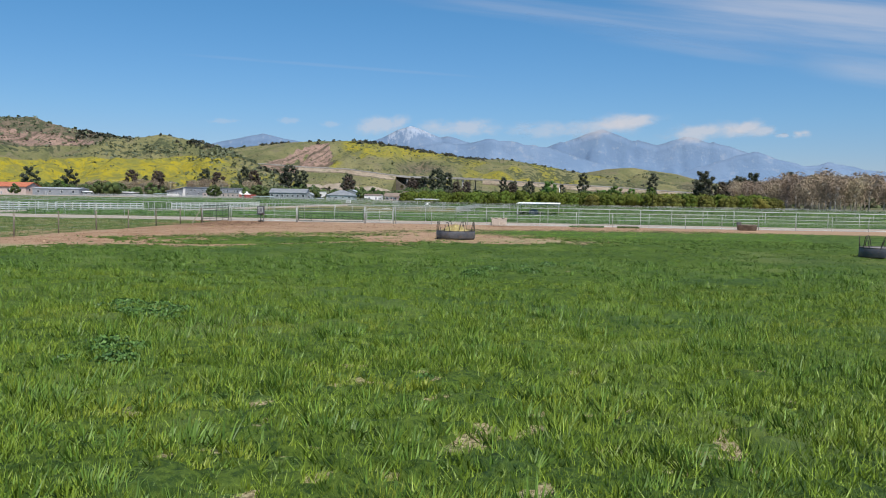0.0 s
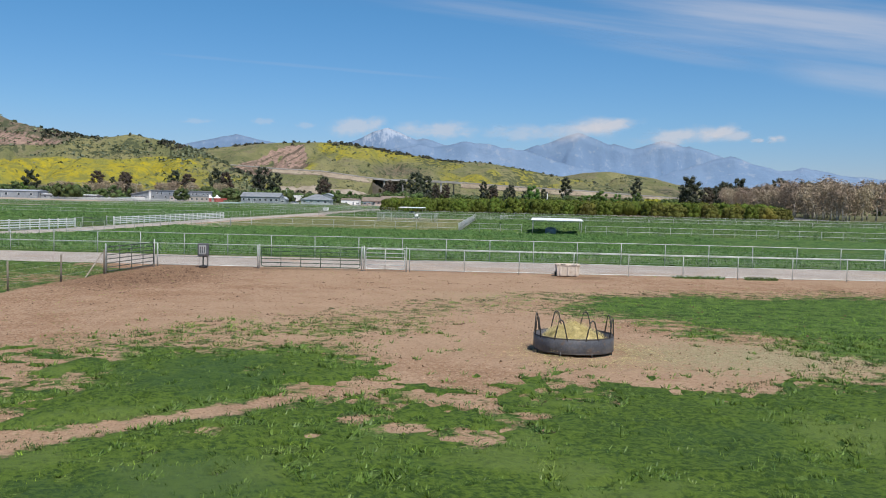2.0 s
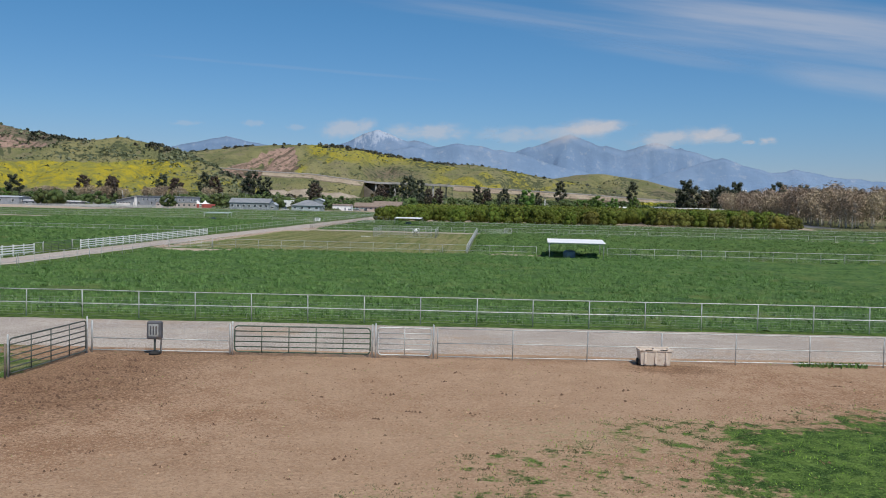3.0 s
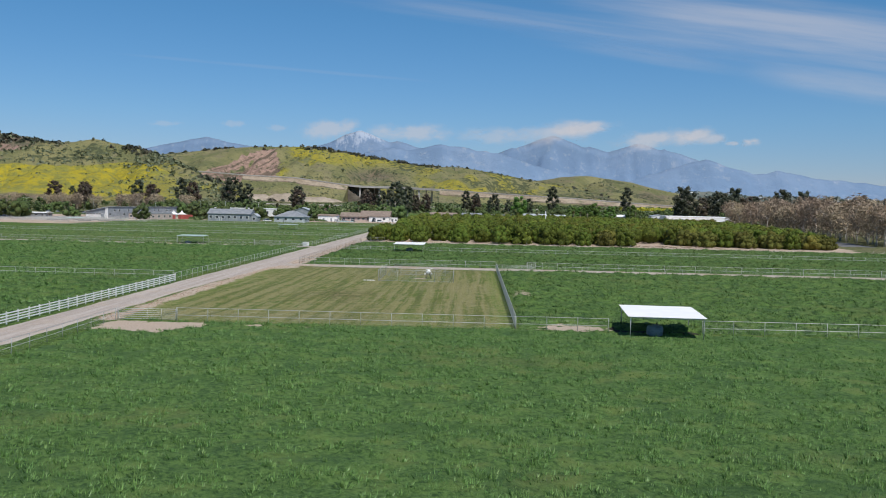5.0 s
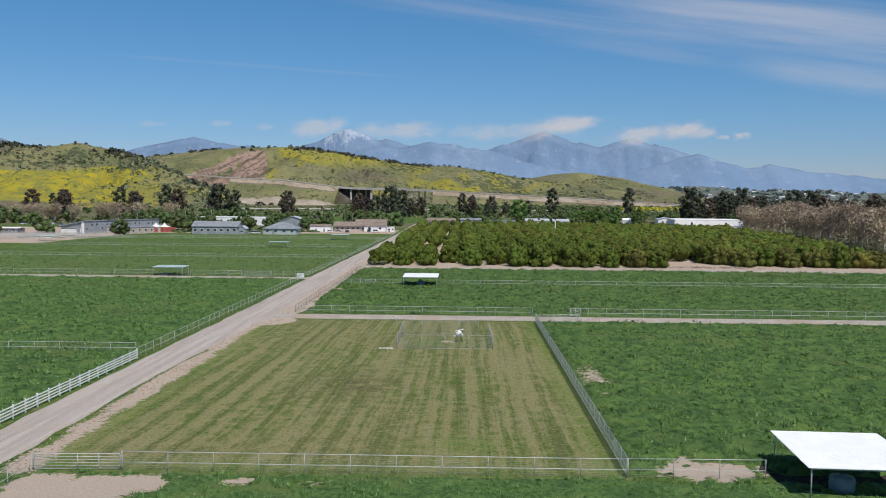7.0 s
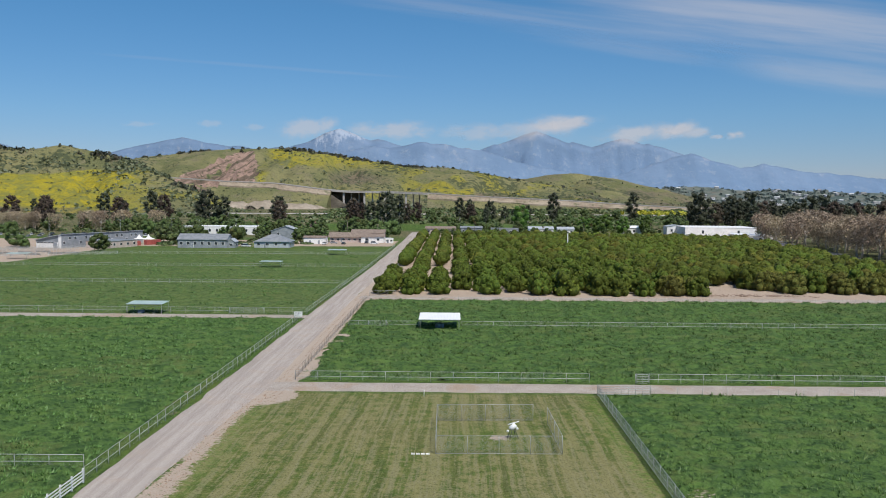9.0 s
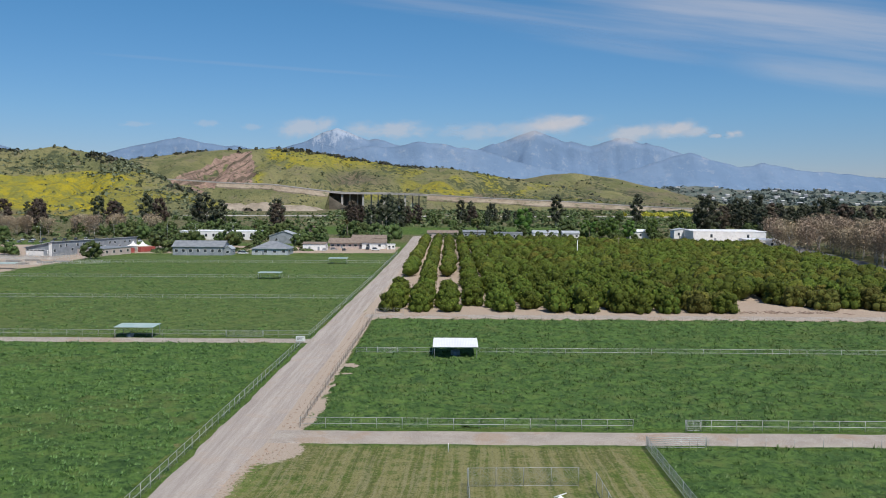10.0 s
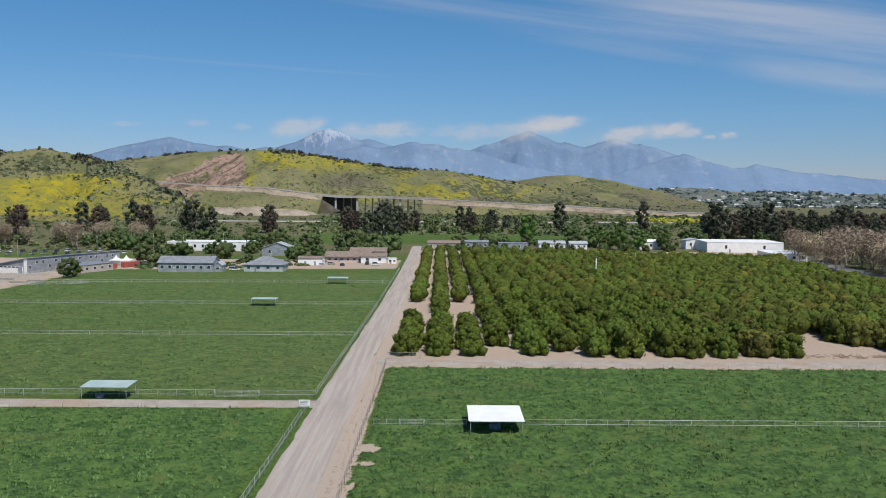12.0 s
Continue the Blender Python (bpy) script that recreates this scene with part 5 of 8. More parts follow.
def feed_tub(x, y, r=0.9, h=1.25):
    top = thing("water_tank", x, y, 0, "round blue-grey plastic tank in a shelter's shade", "tank", "tanks under the shelters")
    body = lathe(Shape(), [(0.02, 0.0), (r * 0.9, 0.0), (r, 0.08), (r, h * 0.78), (r * 0.92, h * 0.9), (r * 0.5, h), (0.02, h)], 22)
    part("body", body, TANK, top, soft=True)
    part("lid", lathe(Shape(), [(r * 0.28, h - 0.01), (r * 0.28, h + 0.06), (r * 0.22, h + 0.08), (0.01, h + 0.08)], 14), TANK, top, soft=True)
    for z in (h * 0.25, h * 0.5):
        part("hoop", lathe(Shape(), [(r, z), (r + 0.025, z + 0.02), (r + 0.025, z + 0.05), (r, z + 0.07)], 22), TANK, top, soft=True)


shelter(38.2, 176.9, 7.9, 9.0, 2.42, 2.62, ROOF_WHITE, "open pipe-post field shelter with a white metal roof, over a tank", -3)
feed_tub(41.3, 179.0)
bedding(41.6, 181.6, 9.6, 9.4, 3)
shelter(-0.6, 326.4, 8.0, 9.3, 2.42, 2.58, ROOF_WHITE, "open pipe-post field shelter with a white metal roof, across a fence", 0)
feed_tub(3.4, 330.0)
bedding(3.2, 331.2, 9.0, 9.6, 5)
shelter(-68.5, 348.9, 8.0, 5.0, 2.35, 2.5, ROOF_GREEN, "field shelter with a pale green roof beside a lane", 0)
feed_tub(-65.8, 350.6, 0.75, 0.7)
shelter(-66.8, 483.2, 7.9, 4.0, 2.45, 2.55, ROOF_GREEN, "field shelter with a pale green roof astride a pasture fence", 0)
shelter(-51.4, 557.5, 8.0, 4.5, 2.6, 2.75, ROOF_GREEN, "field shelter with a pale green roof in the last pasture", 0)
shelter(-181.5, 520.0, 8.0, 4.5, 2.3, 2.45, ROOF_GREEN, "weathered field shelter on bare ground", 8)


# ---------------------------------------------------------------- hay feeders and paddock furniture
def straws(rng, n, place, length, width):
    """Loose stalks: each a thin bent blade."""
    a = rng.uniform(0, 2 * np.pi, n)
    tilt = rng.uniform(-0.35, 0.5, n)
    p = place(n)
    d = np.stack([np.cos(a) * np.cos(tilt), np.sin(a) * np.cos(tilt), np.sin(tilt)], 1) * (length * rng.uniform(0.5, 1.3, n))[:, None]
    s = np.stack([-np.sin(a), np.cos(a), np.zeros(n)], 1) * width
    v = np.stack([p - d / 2 - s, p - d / 2 + s, p + d / 2], 1).reshape(-1, 3)
    return v, np.arange(3 * n).reshape(-1, 3)


def hay_feeder(x, y, label, r=1.22, full=1.0, seed=1):
    top = thing("hay_feeder", x, y, 0, label, "hay feeder", "round hay feeders")
    z0, z1 = 0.10, 0.54
    ring = lathe(Shape(), [(r, z0), (r + 0.015, z0 + 0.02), (r + 0.015, z1 - 0.02), (r, z1), (r - 0.02, z1), (r - 0.02, z0), (r, z0)], 40)
    part("ring_plate", ring, GREY_STEEL, top, "dented grey steel skirt", soft=True)
    for z in (z0, z1):
        part("hoop", Shape().tube([(r * math.cos(a), r * math.sin(a), z) for a in [2 * math.pi * k / 40 for k in range(41)]], 0.022, 6, False), LOOP_STEEL, top, soft=True)
    for k in range(8):
        a = 2 * math.pi * (k + 0.5) / 8
        for side in (-1, 1):
            b = a + side * 0.055
            pts = [(r * math.cos(a + side * 0.17), r * math.sin(a + side * 0.17), z1 - 0.05), (r * math.cos(a + side * 0.10), r * math.sin(a + side * 0.10), 0.86),
                   (r * math.cos(b), r * math.sin(b), 1.06), (r * math.cos(a), r * math.sin(a), 1.11)]
            part("loop", Shape().tube(pts, 0.021, 6), LOOP_STEEL, top, soft=True)
        part("foot", Shape().tube([(r * math.cos(a), r * math.sin(a), -0.05), (r * math.cos(a), r * math.sin(a), z0 + 0.05)], 0.025, 6), LOOP_STEEL, top, soft=True)
    # the hay inside: a heaped mound and loose stalks over it
    rng = np.random.default_rng(seed)
    hay = thing("hay_pile", x, y, 0, "heap of dry yellow hay inside the feeder ring", "hay")
    def mound(u, w):
        q = np.hypot(u, w) / (r - 0.05)
        return np.clip(1 - q ** 2.4, 0, 1) * 0.62 * full + 0.16 + (fbm(u * 3 + 5, w * 3 + 5, 3, seed) - 0.5) * 0.42 * full * np.clip(1.15 - q, 0, 1)
    rr, aa = np.meshgrid(np.linspace(0.02, r - 0.04, 14), np.linspace(0, 2 * np.pi, 37))
    u, w = (rr * np.cos(aa)).ravel(), (rr * np.sin(aa)).ravel()
    part("mound", array_mesh("mound", np.stack([u, w, mound(u, w)], 1), grid_faces(14, 37), HAY, True), None, hay)
    def on_mound(n):
        q, b = (r - 0.06) * np.sqrt(rng.uniform(0, 1, n)), rng.uniform(0, 2 * np.pi, n)
        px, py = q * np.cos(b), q * np.sin(b)
        return np.stack([px, py, mound(px, py) + rng.uniform(-0.01, 0.09, n)], 1)
    v, f = straws(rng, 3800, on_mound, 0.24, 0.006)
    part("loose_hay", array_mesh("loose_hay", v, f, HAY), None, hay)
    def spilt(n):
        q, b = r + np.abs(rng.normal(0, 1.1, n)), rng.uniform(0, 2 * np.pi, n)
        return np.stack([q * np.cos(b) + 0.4, q * np.sin(b) - 0.25, np.full(n, 0.045)], 1)
    v, f = straws(rng, 3000, spilt, 0.2, 0.006)
    v[:, 2] = 0.03 + np.abs(v[:, 2]) * 0.15
    litter = new("spilt_hay", array_mesh("spilt_hay", v, f, HAY))
    litter.matrix_basis = pose(x, y, float(land(x, y)))
    tagged(litter, "loose hay stalks trodden into the soil", "hay", kind="stuff")


hay_feeder(35.4, 58.6, "round grey steel hay feeder with looped bars, heaped with hay", seed=3)
hay_feeder(57.6, 47.8, "round grey steel hay feeder standing in the grass", full=0.35, seed=8)


def trough(x, y, turn=0):
    top = thing("feed_bin", x, y, 0, "open cream plastic feed crate by the paddock fence", "bin", turn=turn)
    s = Shape()
    w, d, h, c = 1.45, 0.8, 0.70, 0.07
    s.add([(-w / 2 + c, -d / 2 + c, 0.04), (w / 2 - c, -d / 2 + c, 0.04), (w / 2 - c, d / 2 - c, 0.04), (-w / 2 + c, d / 2 - c, 0.04),
           (-w / 2, -d / 2, h), (w / 2, -d / 2, h), (w / 2, d / 2, h), (-w / 2, d / 2, h)],
          [(3, 2, 1, 0), (0, 1, 5, 4), (1, 2, 6, 5), (2, 3, 7, 6), (3, 0, 4, 7)])
    k = 0.05
    s.add([(-w / 2, -d / 2, h), (w / 2, -d / 2, h), (w / 2, d / 2, h), (-w / 2, d / 2, h), (-w / 2 + k, -d / 2 + k, h), (w / 2 - k, -d / 2 + k, h), (w / 2 - k, d / 2 - k, h), (-w / 2 + k, d / 2 - k, h),
           (-w / 2 + c + k, -d / 2 + c + k, 0.12), (w / 2 - c - k, -d / 2 + c + k, 0.12), (w / 2 - c - k, d / 2 - c - k, 0.12), (-w / 2 + c + k, d / 2 - c - k, 0.12)],
          [(0, 1, 5, 4), (1, 2, 6, 5), (2, 3, 7, 6), (3, 0, 4, 7), (4, 5, 9, 8), (5, 6, 10, 9), (6, 7, 11, 10), (7, 4, 8, 11), (8, 9, 10, 11)])
    part("body", s, CREAM, top)
    for y0, y1 in ((-d / 2 - 0.03, -d / 2 + 0.045), (d / 2 - 0.045, d / 2 + 0.03)):
        part("rim", Shape().box(-w / 2 - 0.03, w / 2 + 0.03, y0, y1, h - 0.02, h + 0.08, 0.012), CREAM, top)
    for px in (-w / 2 - 0.02, 0.0, w / 2 - 0.05):
        part("divider", Shape().box(px, px + 0.06, -d / 2 + 0.05, d / 2 - 0.05, h - 0.06, h + 0.05, 0.01), CREAM, top)
    for px in (-0.48, 0.0, 0.48):
        part("rib", Shape().box(px - 0.05, px + 0.05, -d / 2 - 0.015, -d / 2 + 0.07, 0.12, h - 0.06, 0.012), CREAM, top)
    for px in (-0.34, 0.34):
        part("slot", Shape().box(px - 0.16, px + 0.16, -d / 2 - 0.036, -d / 2 - 0.028, h + 0.02, h + 0.07, 0.003), RUBBER, top, "dark hand slot")
    part("wheel", lathe(Shape(), [(0.02, -0.03), (0.15, -0.03), (0.17, 0.0), (0.15, 0.03), (0.02, 0.03)], 14), RUBBER, top, at=pose(-w / 2 - 0.03, 0, 0.17, 0, 90, 0), soft=True)


trough(37.3, 87.1, 4)

tub = thing("stock_tank", 60.6, 88.6, 0, "low dark stock tank against the paddock fence", "tank")
part("basin", lathe(Shape(), [(0.02, 0.05), (0.85, 0.0), (0.92, 0.5), (0.97, 0.56), (0.90, 0.56), (0.80, 0.12), (0.02, 0.10)], 22), WEATHERED, tub, soft=True)
part("float_box", Shape().box(-0.95, -0.55, -0.2, 0.2, 0.52, 0.8, 0.03), GREY_STEEL, tub)

sign = thing("mineral_feeder", 14.55, A(14.55) - 0.25, 0, "grey box feeder on a post at the paddock fence", "feeder")
part("post", post_mesh(0.75, 0.05, DARK_PIPE), None, sign)
part("base", lathe(Shape(), [(0.02, 0.0), (0.26, 0.0), (0.26, 0.10), (0.05, 0.16)], 14), RUBBER, sign, soft=True)
part("box", Shape().box(-0.33, 0.33, -0.16, 0.16, 0.70, 1.52, 0.05), GREY_STEEL, sign)
part("front_panel", Shape().box(-0.23, 0.23, -0.185, -0.163, 0.84, 1.40, 0.01), PIPE, sign, "pale scuffed front panel")
for k in range(3):
    part("slot", Shape().box(-0.16 + 0.13 * k, -0.10 + 0.13 * k, -0.20, -0.187, 0.92, 1.32, 0.004), GREY_STEEL, sign)

clods = random.Random(5)
droppings = Shape()
for _ in range(260):
    if clods.random() < 0.45:
        cx, cy = clods.gauss(13.8, 1.2), clods.gauss(79, 3.5)
    else:
        cx, cy = clods.uniform(13, 60), clods.uniform(62, 84)
    if cx < 11.6:
        continue
    for _ in range(clods.randint(1, 4)):
        px, py, r = cx + clods.gauss(0, 0.16), cy + clods.gauss(0, 0.10), clods.uniform(0.02, 0.06)
        ring = [(px + r * math.cos(a) * clods.uniform(0.7, 1.2), py + r * math.sin(a) * clods.uniform(0.7, 1.2), float(land(px, py)) + 0.01) for a in [k * math.pi / 3 for k in range(6)]]
        droppings.add(ring + [(px, py, float(land(px, py)) + 0.03 + r * 0.7)], [(k, (k + 1) % 6, 6) for k in range(6)])
DUNG = surface("dark_dung", (0.10, 0.06, 0.04), (0.17, 0.105, 0.07), 4.0, 0.95, 0, 0.1, 0.3, 0.01)
tagged(new("dung", droppings.mesh("dung", DUNG, True)), "scattered dark clods on the trodden soil", "clods", kind="stuff")

stones = Shape()
for _ in range(900):
    py = clods.uniform(181, 264)
    px = clods.gauss(-21.3, 0.9) + (0.9 if py > 255 else 0)
    r = clods.uniform(0.04, 0.13)
    ring = [(px + r * math.cos(a) * clods.uniform(0.7, 1.2), py + r * math.sin(a) * clods.uniform(0.7, 1.2), -0.01) for a in [k * math.pi / 2.5 for k in range(5)]]
    stones.add(ring + [(px, py, 0.02 + r * 0.8)], [(k, (k + 1) % 5, 5) for k in range(5)])
for _ in range(700):
    py = clods.uniform(262, 392)
    px = clods.choice((-19.2, -18.2, -17.4)) + clods.gauss(0, 0.18) + 0.3 * math.sin(py * 0.11)
    r = clods.uniform(0.05, 0.16)
    ring = [(px + r * math.cos(a) * clods.uniform(0.7, 1.2), py + r * math.sin(a) * clods.uniform(1.0, 2.4), -0.01) for a in [k * math.pi / 2.5 for k in range(5)]]
    stones.add(ring + [(px, py, 0.02 + r * 0.5)], [(k, (k + 1) % 5, 5) for k in range(5)])
tagged(new("rubble", stones.mesh("rubble", surface("reddish_clods", (0.27, 0.185, 0.13), (0.38, 0.28, 0.21), 2.0, 0.95, 0, 0.1, 0.3, 0, island=0.3))), "line of pinkish clods and stones on the road's verge", "rubble", kind="stuff")


# ---------------------------------------------------------------- the mown field's pen
CHAIN = Nodes("chain_link_mesh")
co_ = CHAIN.coords()
def chain_link():
    n = CHAIN
    sep = n.node("ShaderNodeSeparateXYZ", Vector=co_)
    u = n.math("ADD", sep.outputs[0], sep.outputs[2])
    w = n.math("SUBTRACT", sep.outputs[0], sep.outputs[2])
    lines = [n.math("LESS_THAN", n.math("FRACT", n.math("MULTIPLY", k, 7.0)), 0.045) for k in (u, w)]
    n.finish((0.34, 0.36, 0.37), 0.5, 0.4, 0.4)
    tr = n.node("ShaderNodeBsdfTransparent")
    mx = n.t.nodes.new("ShaderNodeMixShader")
    n.put(mx.inputs[0], n.math("MAXIMUM", *lines))
    n.t.links.new(tr.outputs[0], mx.inputs[1])
    n.t.links.new(n.bsdf.outputs[0], mx.inputs[2])
    n.t.links.new(mx.outputs[0], n.out.inputs["Surface"])
    return n.m
CHAIN = chain_link()


def pen_panel(p, q, label, h=2.0):
    p, q = Vector((*p, 0)), Vector((*q, 0))
    length, turn = (q - p).length, math.degrees(math.atan2(q.y - p.y, q.x - p.x))
    top = thing("pen_fence", p.x, p.y, 0, label, "fence", "pen panels", turn=turn)
    k = max(1, round(length / 3.3))
    for i in range(k + 1):
        part("post", post_mesh(h, 0.032, PIPE), None, top, at=pose(i * length / k, 0, 0))
    for z in (h - 0.02, 0.06):
        part("rail", Shape().tube([(0, 0, z), (length, 0, z)], 0.024, 6), PIPE, top, soft=True)
    part("chain_link", Shape().box(0, length, -0.004, 0.004, 0.08, h - 0.04), CHAIN, top, "grey chain-link mesh")


pen_panel((4.3, 239.0), (17.7, 239.3), "grey chain-link panel fence of a small pen")
pen_panel((4.3, 239.1), (4.2, 253.2), "grey chain-link panel fence of a small pen")
pen_panel((4.3, 253.3), (15.9, 253.8), "grey chain-link panel fence of a small pen")
pen_panel((17.75, 239.4), (17.5, 252.2), "grey chain-link panel fence standing slightly open")

rig = thing("sprinkler_rig", 12.9, 245.6, 0, "white tank on splayed metal legs inside the pen", "machine", turn=20)
WHITE_STEEL = surface("white_steel", (0.70, 0.71, 0.72), (0.80, 0.80, 0.80), 2.0, 0.5, 0, 0.4, 0.15)
for k in range(4):
    a = radians(45 + 90 * k)
    part("leg", Shape().tube([(0.75 * math.cos(a), 0.55 * math.sin(a), 0), (0.2 * math.cos(a), 0.2 * math.sin(a), 1.15)], 0.035, 6), DARK_PIPE, rig, soft=True)
part("drum", Shape().tube([(-0.32, 0, 1.05), (-0.28, 0.0, 1.12), (0.30, 0.0, 1.5), (0.33, 0, 1.55)], [0.12, 0.3, 0.3, 0.12], 14), WHITE_STEEL, rig, soft=True)
part("arm", Shape().tube([(-0.6, 0, 1.62), (0.75, 0.05, 1.86)], 0.06, 8), WHITE_STEEL, rig, soft=True)
for px, py in ((-0.75, -0.3), (0.7, 0.35)):
    part("float", lathe(Shape(), [(0.01, 0.78), (0.12, 0.84), (0.15, 0.95), (0.12, 1.06), (0.01, 1.12)], 12, px, py), WHITE_STEEL, rig, soft=True)
    part("stay", Shape().tube([(px, py, 0.9), (0, 0, 1.1)], 0.02, 5), DARK_PIPE, rig, soft=True)
for k in range(4):
    pv = thing("paving_block", 1.9 + 0.52 * k, 238.8, 0, "white concrete block lying in the mown grass", "block", "blocks in the mown grass", turn=3 * k)
    part("block", Shape().box(-0.2, 0.2, -0.1, 0.1, 0.0, 0.15, 0.02), WHITE_VINYL, pv)
peg = thing("marker_post", 2.2, 266.2, 0, "short white marker post in the mown grass", "post")
part("shaft", Shape().tube([(0, 0, -0.1), (0, 0, 0.95), (0, 0, 1.0)], [0.05, 0.05, 0.02], 8), WHITE_VINYL, peg, soft=True)
pole = thing("utility_pole", 60.5, 571.0, 0, "pale slender utility pole standing among the orchard trees", "pole")
part("shaft", Shape().tube([(0, 0, -0.3), (0, 0, 6.0), (0, 0, 11.0)], [0.26, 0.22, 0.18], 8), WHITE_STEEL, pole, soft=True)
part("cap", Shape().box(-0.3, 0.3, -0.3, 0.3, 10.6, 11.3, 0.05), GREY_STEEL, pole)
board = thing("notice_board", -28.3, 343.6, 0, "white notice board on two legs at the lane corner", "sign")
for px in (-0.7, 0.7):
    part("leg", post_mesh(1.3, 0.045, PIPE), None, board, at=pose(px, 0.06, 0))
part("panel", Shape().box(-0.95, 0.95, -0.03, 0.01, 0.45, 1.55, 0.01), WHITE_VINYL, board)
for k in range(3):
    part("bar", Shape().box(-0.7, 0.6 - 0.2 * k, -0.038, -0.032, 1.25 - 0.25 * k, 1.33 - 0.25 * k), GREY_STEEL, board, "unreadable dark line")


# ---------------------------------------------------------------- buildings and vehicles
GLASS_DARK = surface("dark_window_glass", (0.03, 0.04, 0.05), (0.06, 0.07, 0.08), 1.0, 0.12, 0, 0.6, 0.1)
WALL_WHITE = surface("white_stucco", (0.78, 0.77, 0.75), (0.86, 0.85, 0.83), 0.4, 0.85, 0, 0.2, 0.15, 0, dirt=(0.68, 0.66, 0.62))
WALL_GREY = surface("grey_siding", (0.24, 0.265, 0.29), (0.32, 0.345, 0.37), 0.4, 0.7, 0, 0.3, 0.15, vary=0.1)
WALL_PINK = surface("pinkish_stucco", (0.50, 0.40, 0.36), (0.58, 0.48, 0.43), 0.5, 0.85, 0, 0.2, 0.2)
WALL_RED = surface("red_painted_steel", (0.33, 0.075, 0.06), (0.42, 0.12, 0.10), 0.6, 0.6, 0, 0.3, 0.2)
ROOF_GREY = roof_material("grey_metal_roof", (0.22, 0.235, 0.25), (0.30, 0.315, 0.33), 0.5, 0.1)
ROOF_PALE = roof_material("pale_metal_roof", (0.36, 0.385, 0.41), (0.46, 0.485, 0.51), 0.5, 0.0)
ROOF_BROWN = surface("brown_shingles", (0.20, 0.155, 0.125), (0.28, 0.225, 0.185), 0.8, 0.9, 0, 0.2, 0.35, 0.01)
ROOF_RED = surface("red_clay_tiles", (0.42, 0.13, 0.07), (0.52, 0.19, 0.11), 0.8, 0.8, 0, 0.2, 0.3, 0.02)


def opening(top, x, y, z, w, h, face="front", name="window", frame_material=None, trim_material=None):
    """A framed pane or door set proud on a wall; front faces -y, side faces +x."""
    trim_material = trim_material or WALL_WHITE
    turn = pose(x, y, z) if face == "front" else pose(x, y, z, 0, 0, 90)
    f = part(name, Shape().box(-w / 2 - 0.1, w / 2 + 0.1, -0.06, 0.02, -0.1, h + 0.1), trim_material, top, at=turn)
    part("pane" if name == "window" else "leaf", Shape().box(-w / 2, w / 2, -0.09, -0.063, 0, h), frame_material or GLASS_DARK, f)


def house(x, y, w, d, h, roof_h, label, wall, roof, turn=0, style="gable_x", windows=3, doors=1, over=0.5, side=2, name="house"):
    top = thing(name, x, y, 0, label, "building", turn=turn)
    part("wall", Shape().box(0, w, 0, d, -0.3, h), wall, top)
    s = Shape()
    if style == "flat":
        s.box(-0.2, w + 0.2, -0.2, d + 0.2, h, h + 0.35, 0.05)
    else:
        a, b, c, e, t = -over, w + over, -over, d + over, 0.22
        low = h - over * roof_h / (d / 2) * 0.6
        if style == "gable_x":
            prof = [(c, low), (d / 2, h + roof_h), (e, low)]
            vs = [(xx, yy, zz + k) for k in (0, t) for xx in (a, b) for yy, zz in prof]
        elif style == "gable_y":
            prof = [(a, low), (w / 2, h + roof_h), (b, low)]
            vs = [(xx, yy, zz + k) for k in (0, t) for yy in (e, c) for xx, zz in prof]
        if style == "hip":
            r = min(w, d) / 2
            vs = [(a, c, low), (b, c, low), (b, e, low), (a, e, low), (r, d / 2, h + roof_h), (w - r, d / 2, h + roof_h)]
            s.add(vs, [(0, 1, 5, 4), (1, 2, 5), (2, 3, 4, 5), (3, 0, 4), (3, 2, 1, 0)])
        else:
            s.add(vs, [(6, 7, 10, 9), (7, 8, 11, 10), (1, 0, 3, 4), (2, 1, 4, 5), (0, 1, 7, 6), (1, 2, 8, 7), (4, 3, 9, 10), (5, 4, 10, 11), (0, 6, 9, 3), (8, 2, 5, 11)])
            if style == "gable_x":
                for xx in (0.01, w - 0.01):
                    g = Shape().add([(xx - 0.01, 0, h), (xx - 0.01, d, h), (xx - 0.01, d / 2, h + roof_h), (xx + 0.01, 0, h), (xx + 0.01, d, h), (xx + 0.01, d / 2, h + roof_h)],
                          [(0, 1, 2), (5, 4, 3), (0, 3, 4, 1), (1, 4, 5, 2), (2, 5, 3, 0)])
                    part("gable", g, wall, top)
            else:
                for yy in (0.01, d - 0.01):
                    g = Shape().add([(0, yy - 0.01, h), (w, yy - 0.01, h), (w / 2, yy - 0.01, h + roof_h), (0, yy + 0.01, h), (w, yy + 0.01, h), (w / 2, yy + 0.01, h + roof_h)],
                          [(0, 1, 2), (5, 4, 3), (0, 3, 4, 1), (1, 4, 5, 2), (2, 5, 3, 0)])
                    part("gable", g, wall, top)
    part("roof", s, roof, top)
    for i in range(windows):
        opening(top, w * (i + 0.5) / windows, 0, h * 0.38, min(1.5, w / windows * 0.5), h * 0.34)
    for i in range(doors):
        opening(top, w * (0.3 + 0.4 * i), 0, 0, 1.1, min(2.1, h * 0.75), name="door", frame_material=WALL_GREY)
    for i in range(side):
        opening(top, w, d * (i + 0.5) / side, h * 0.38, min(1.6, d / side * 0.5), h * 0.34, "side")
    return top


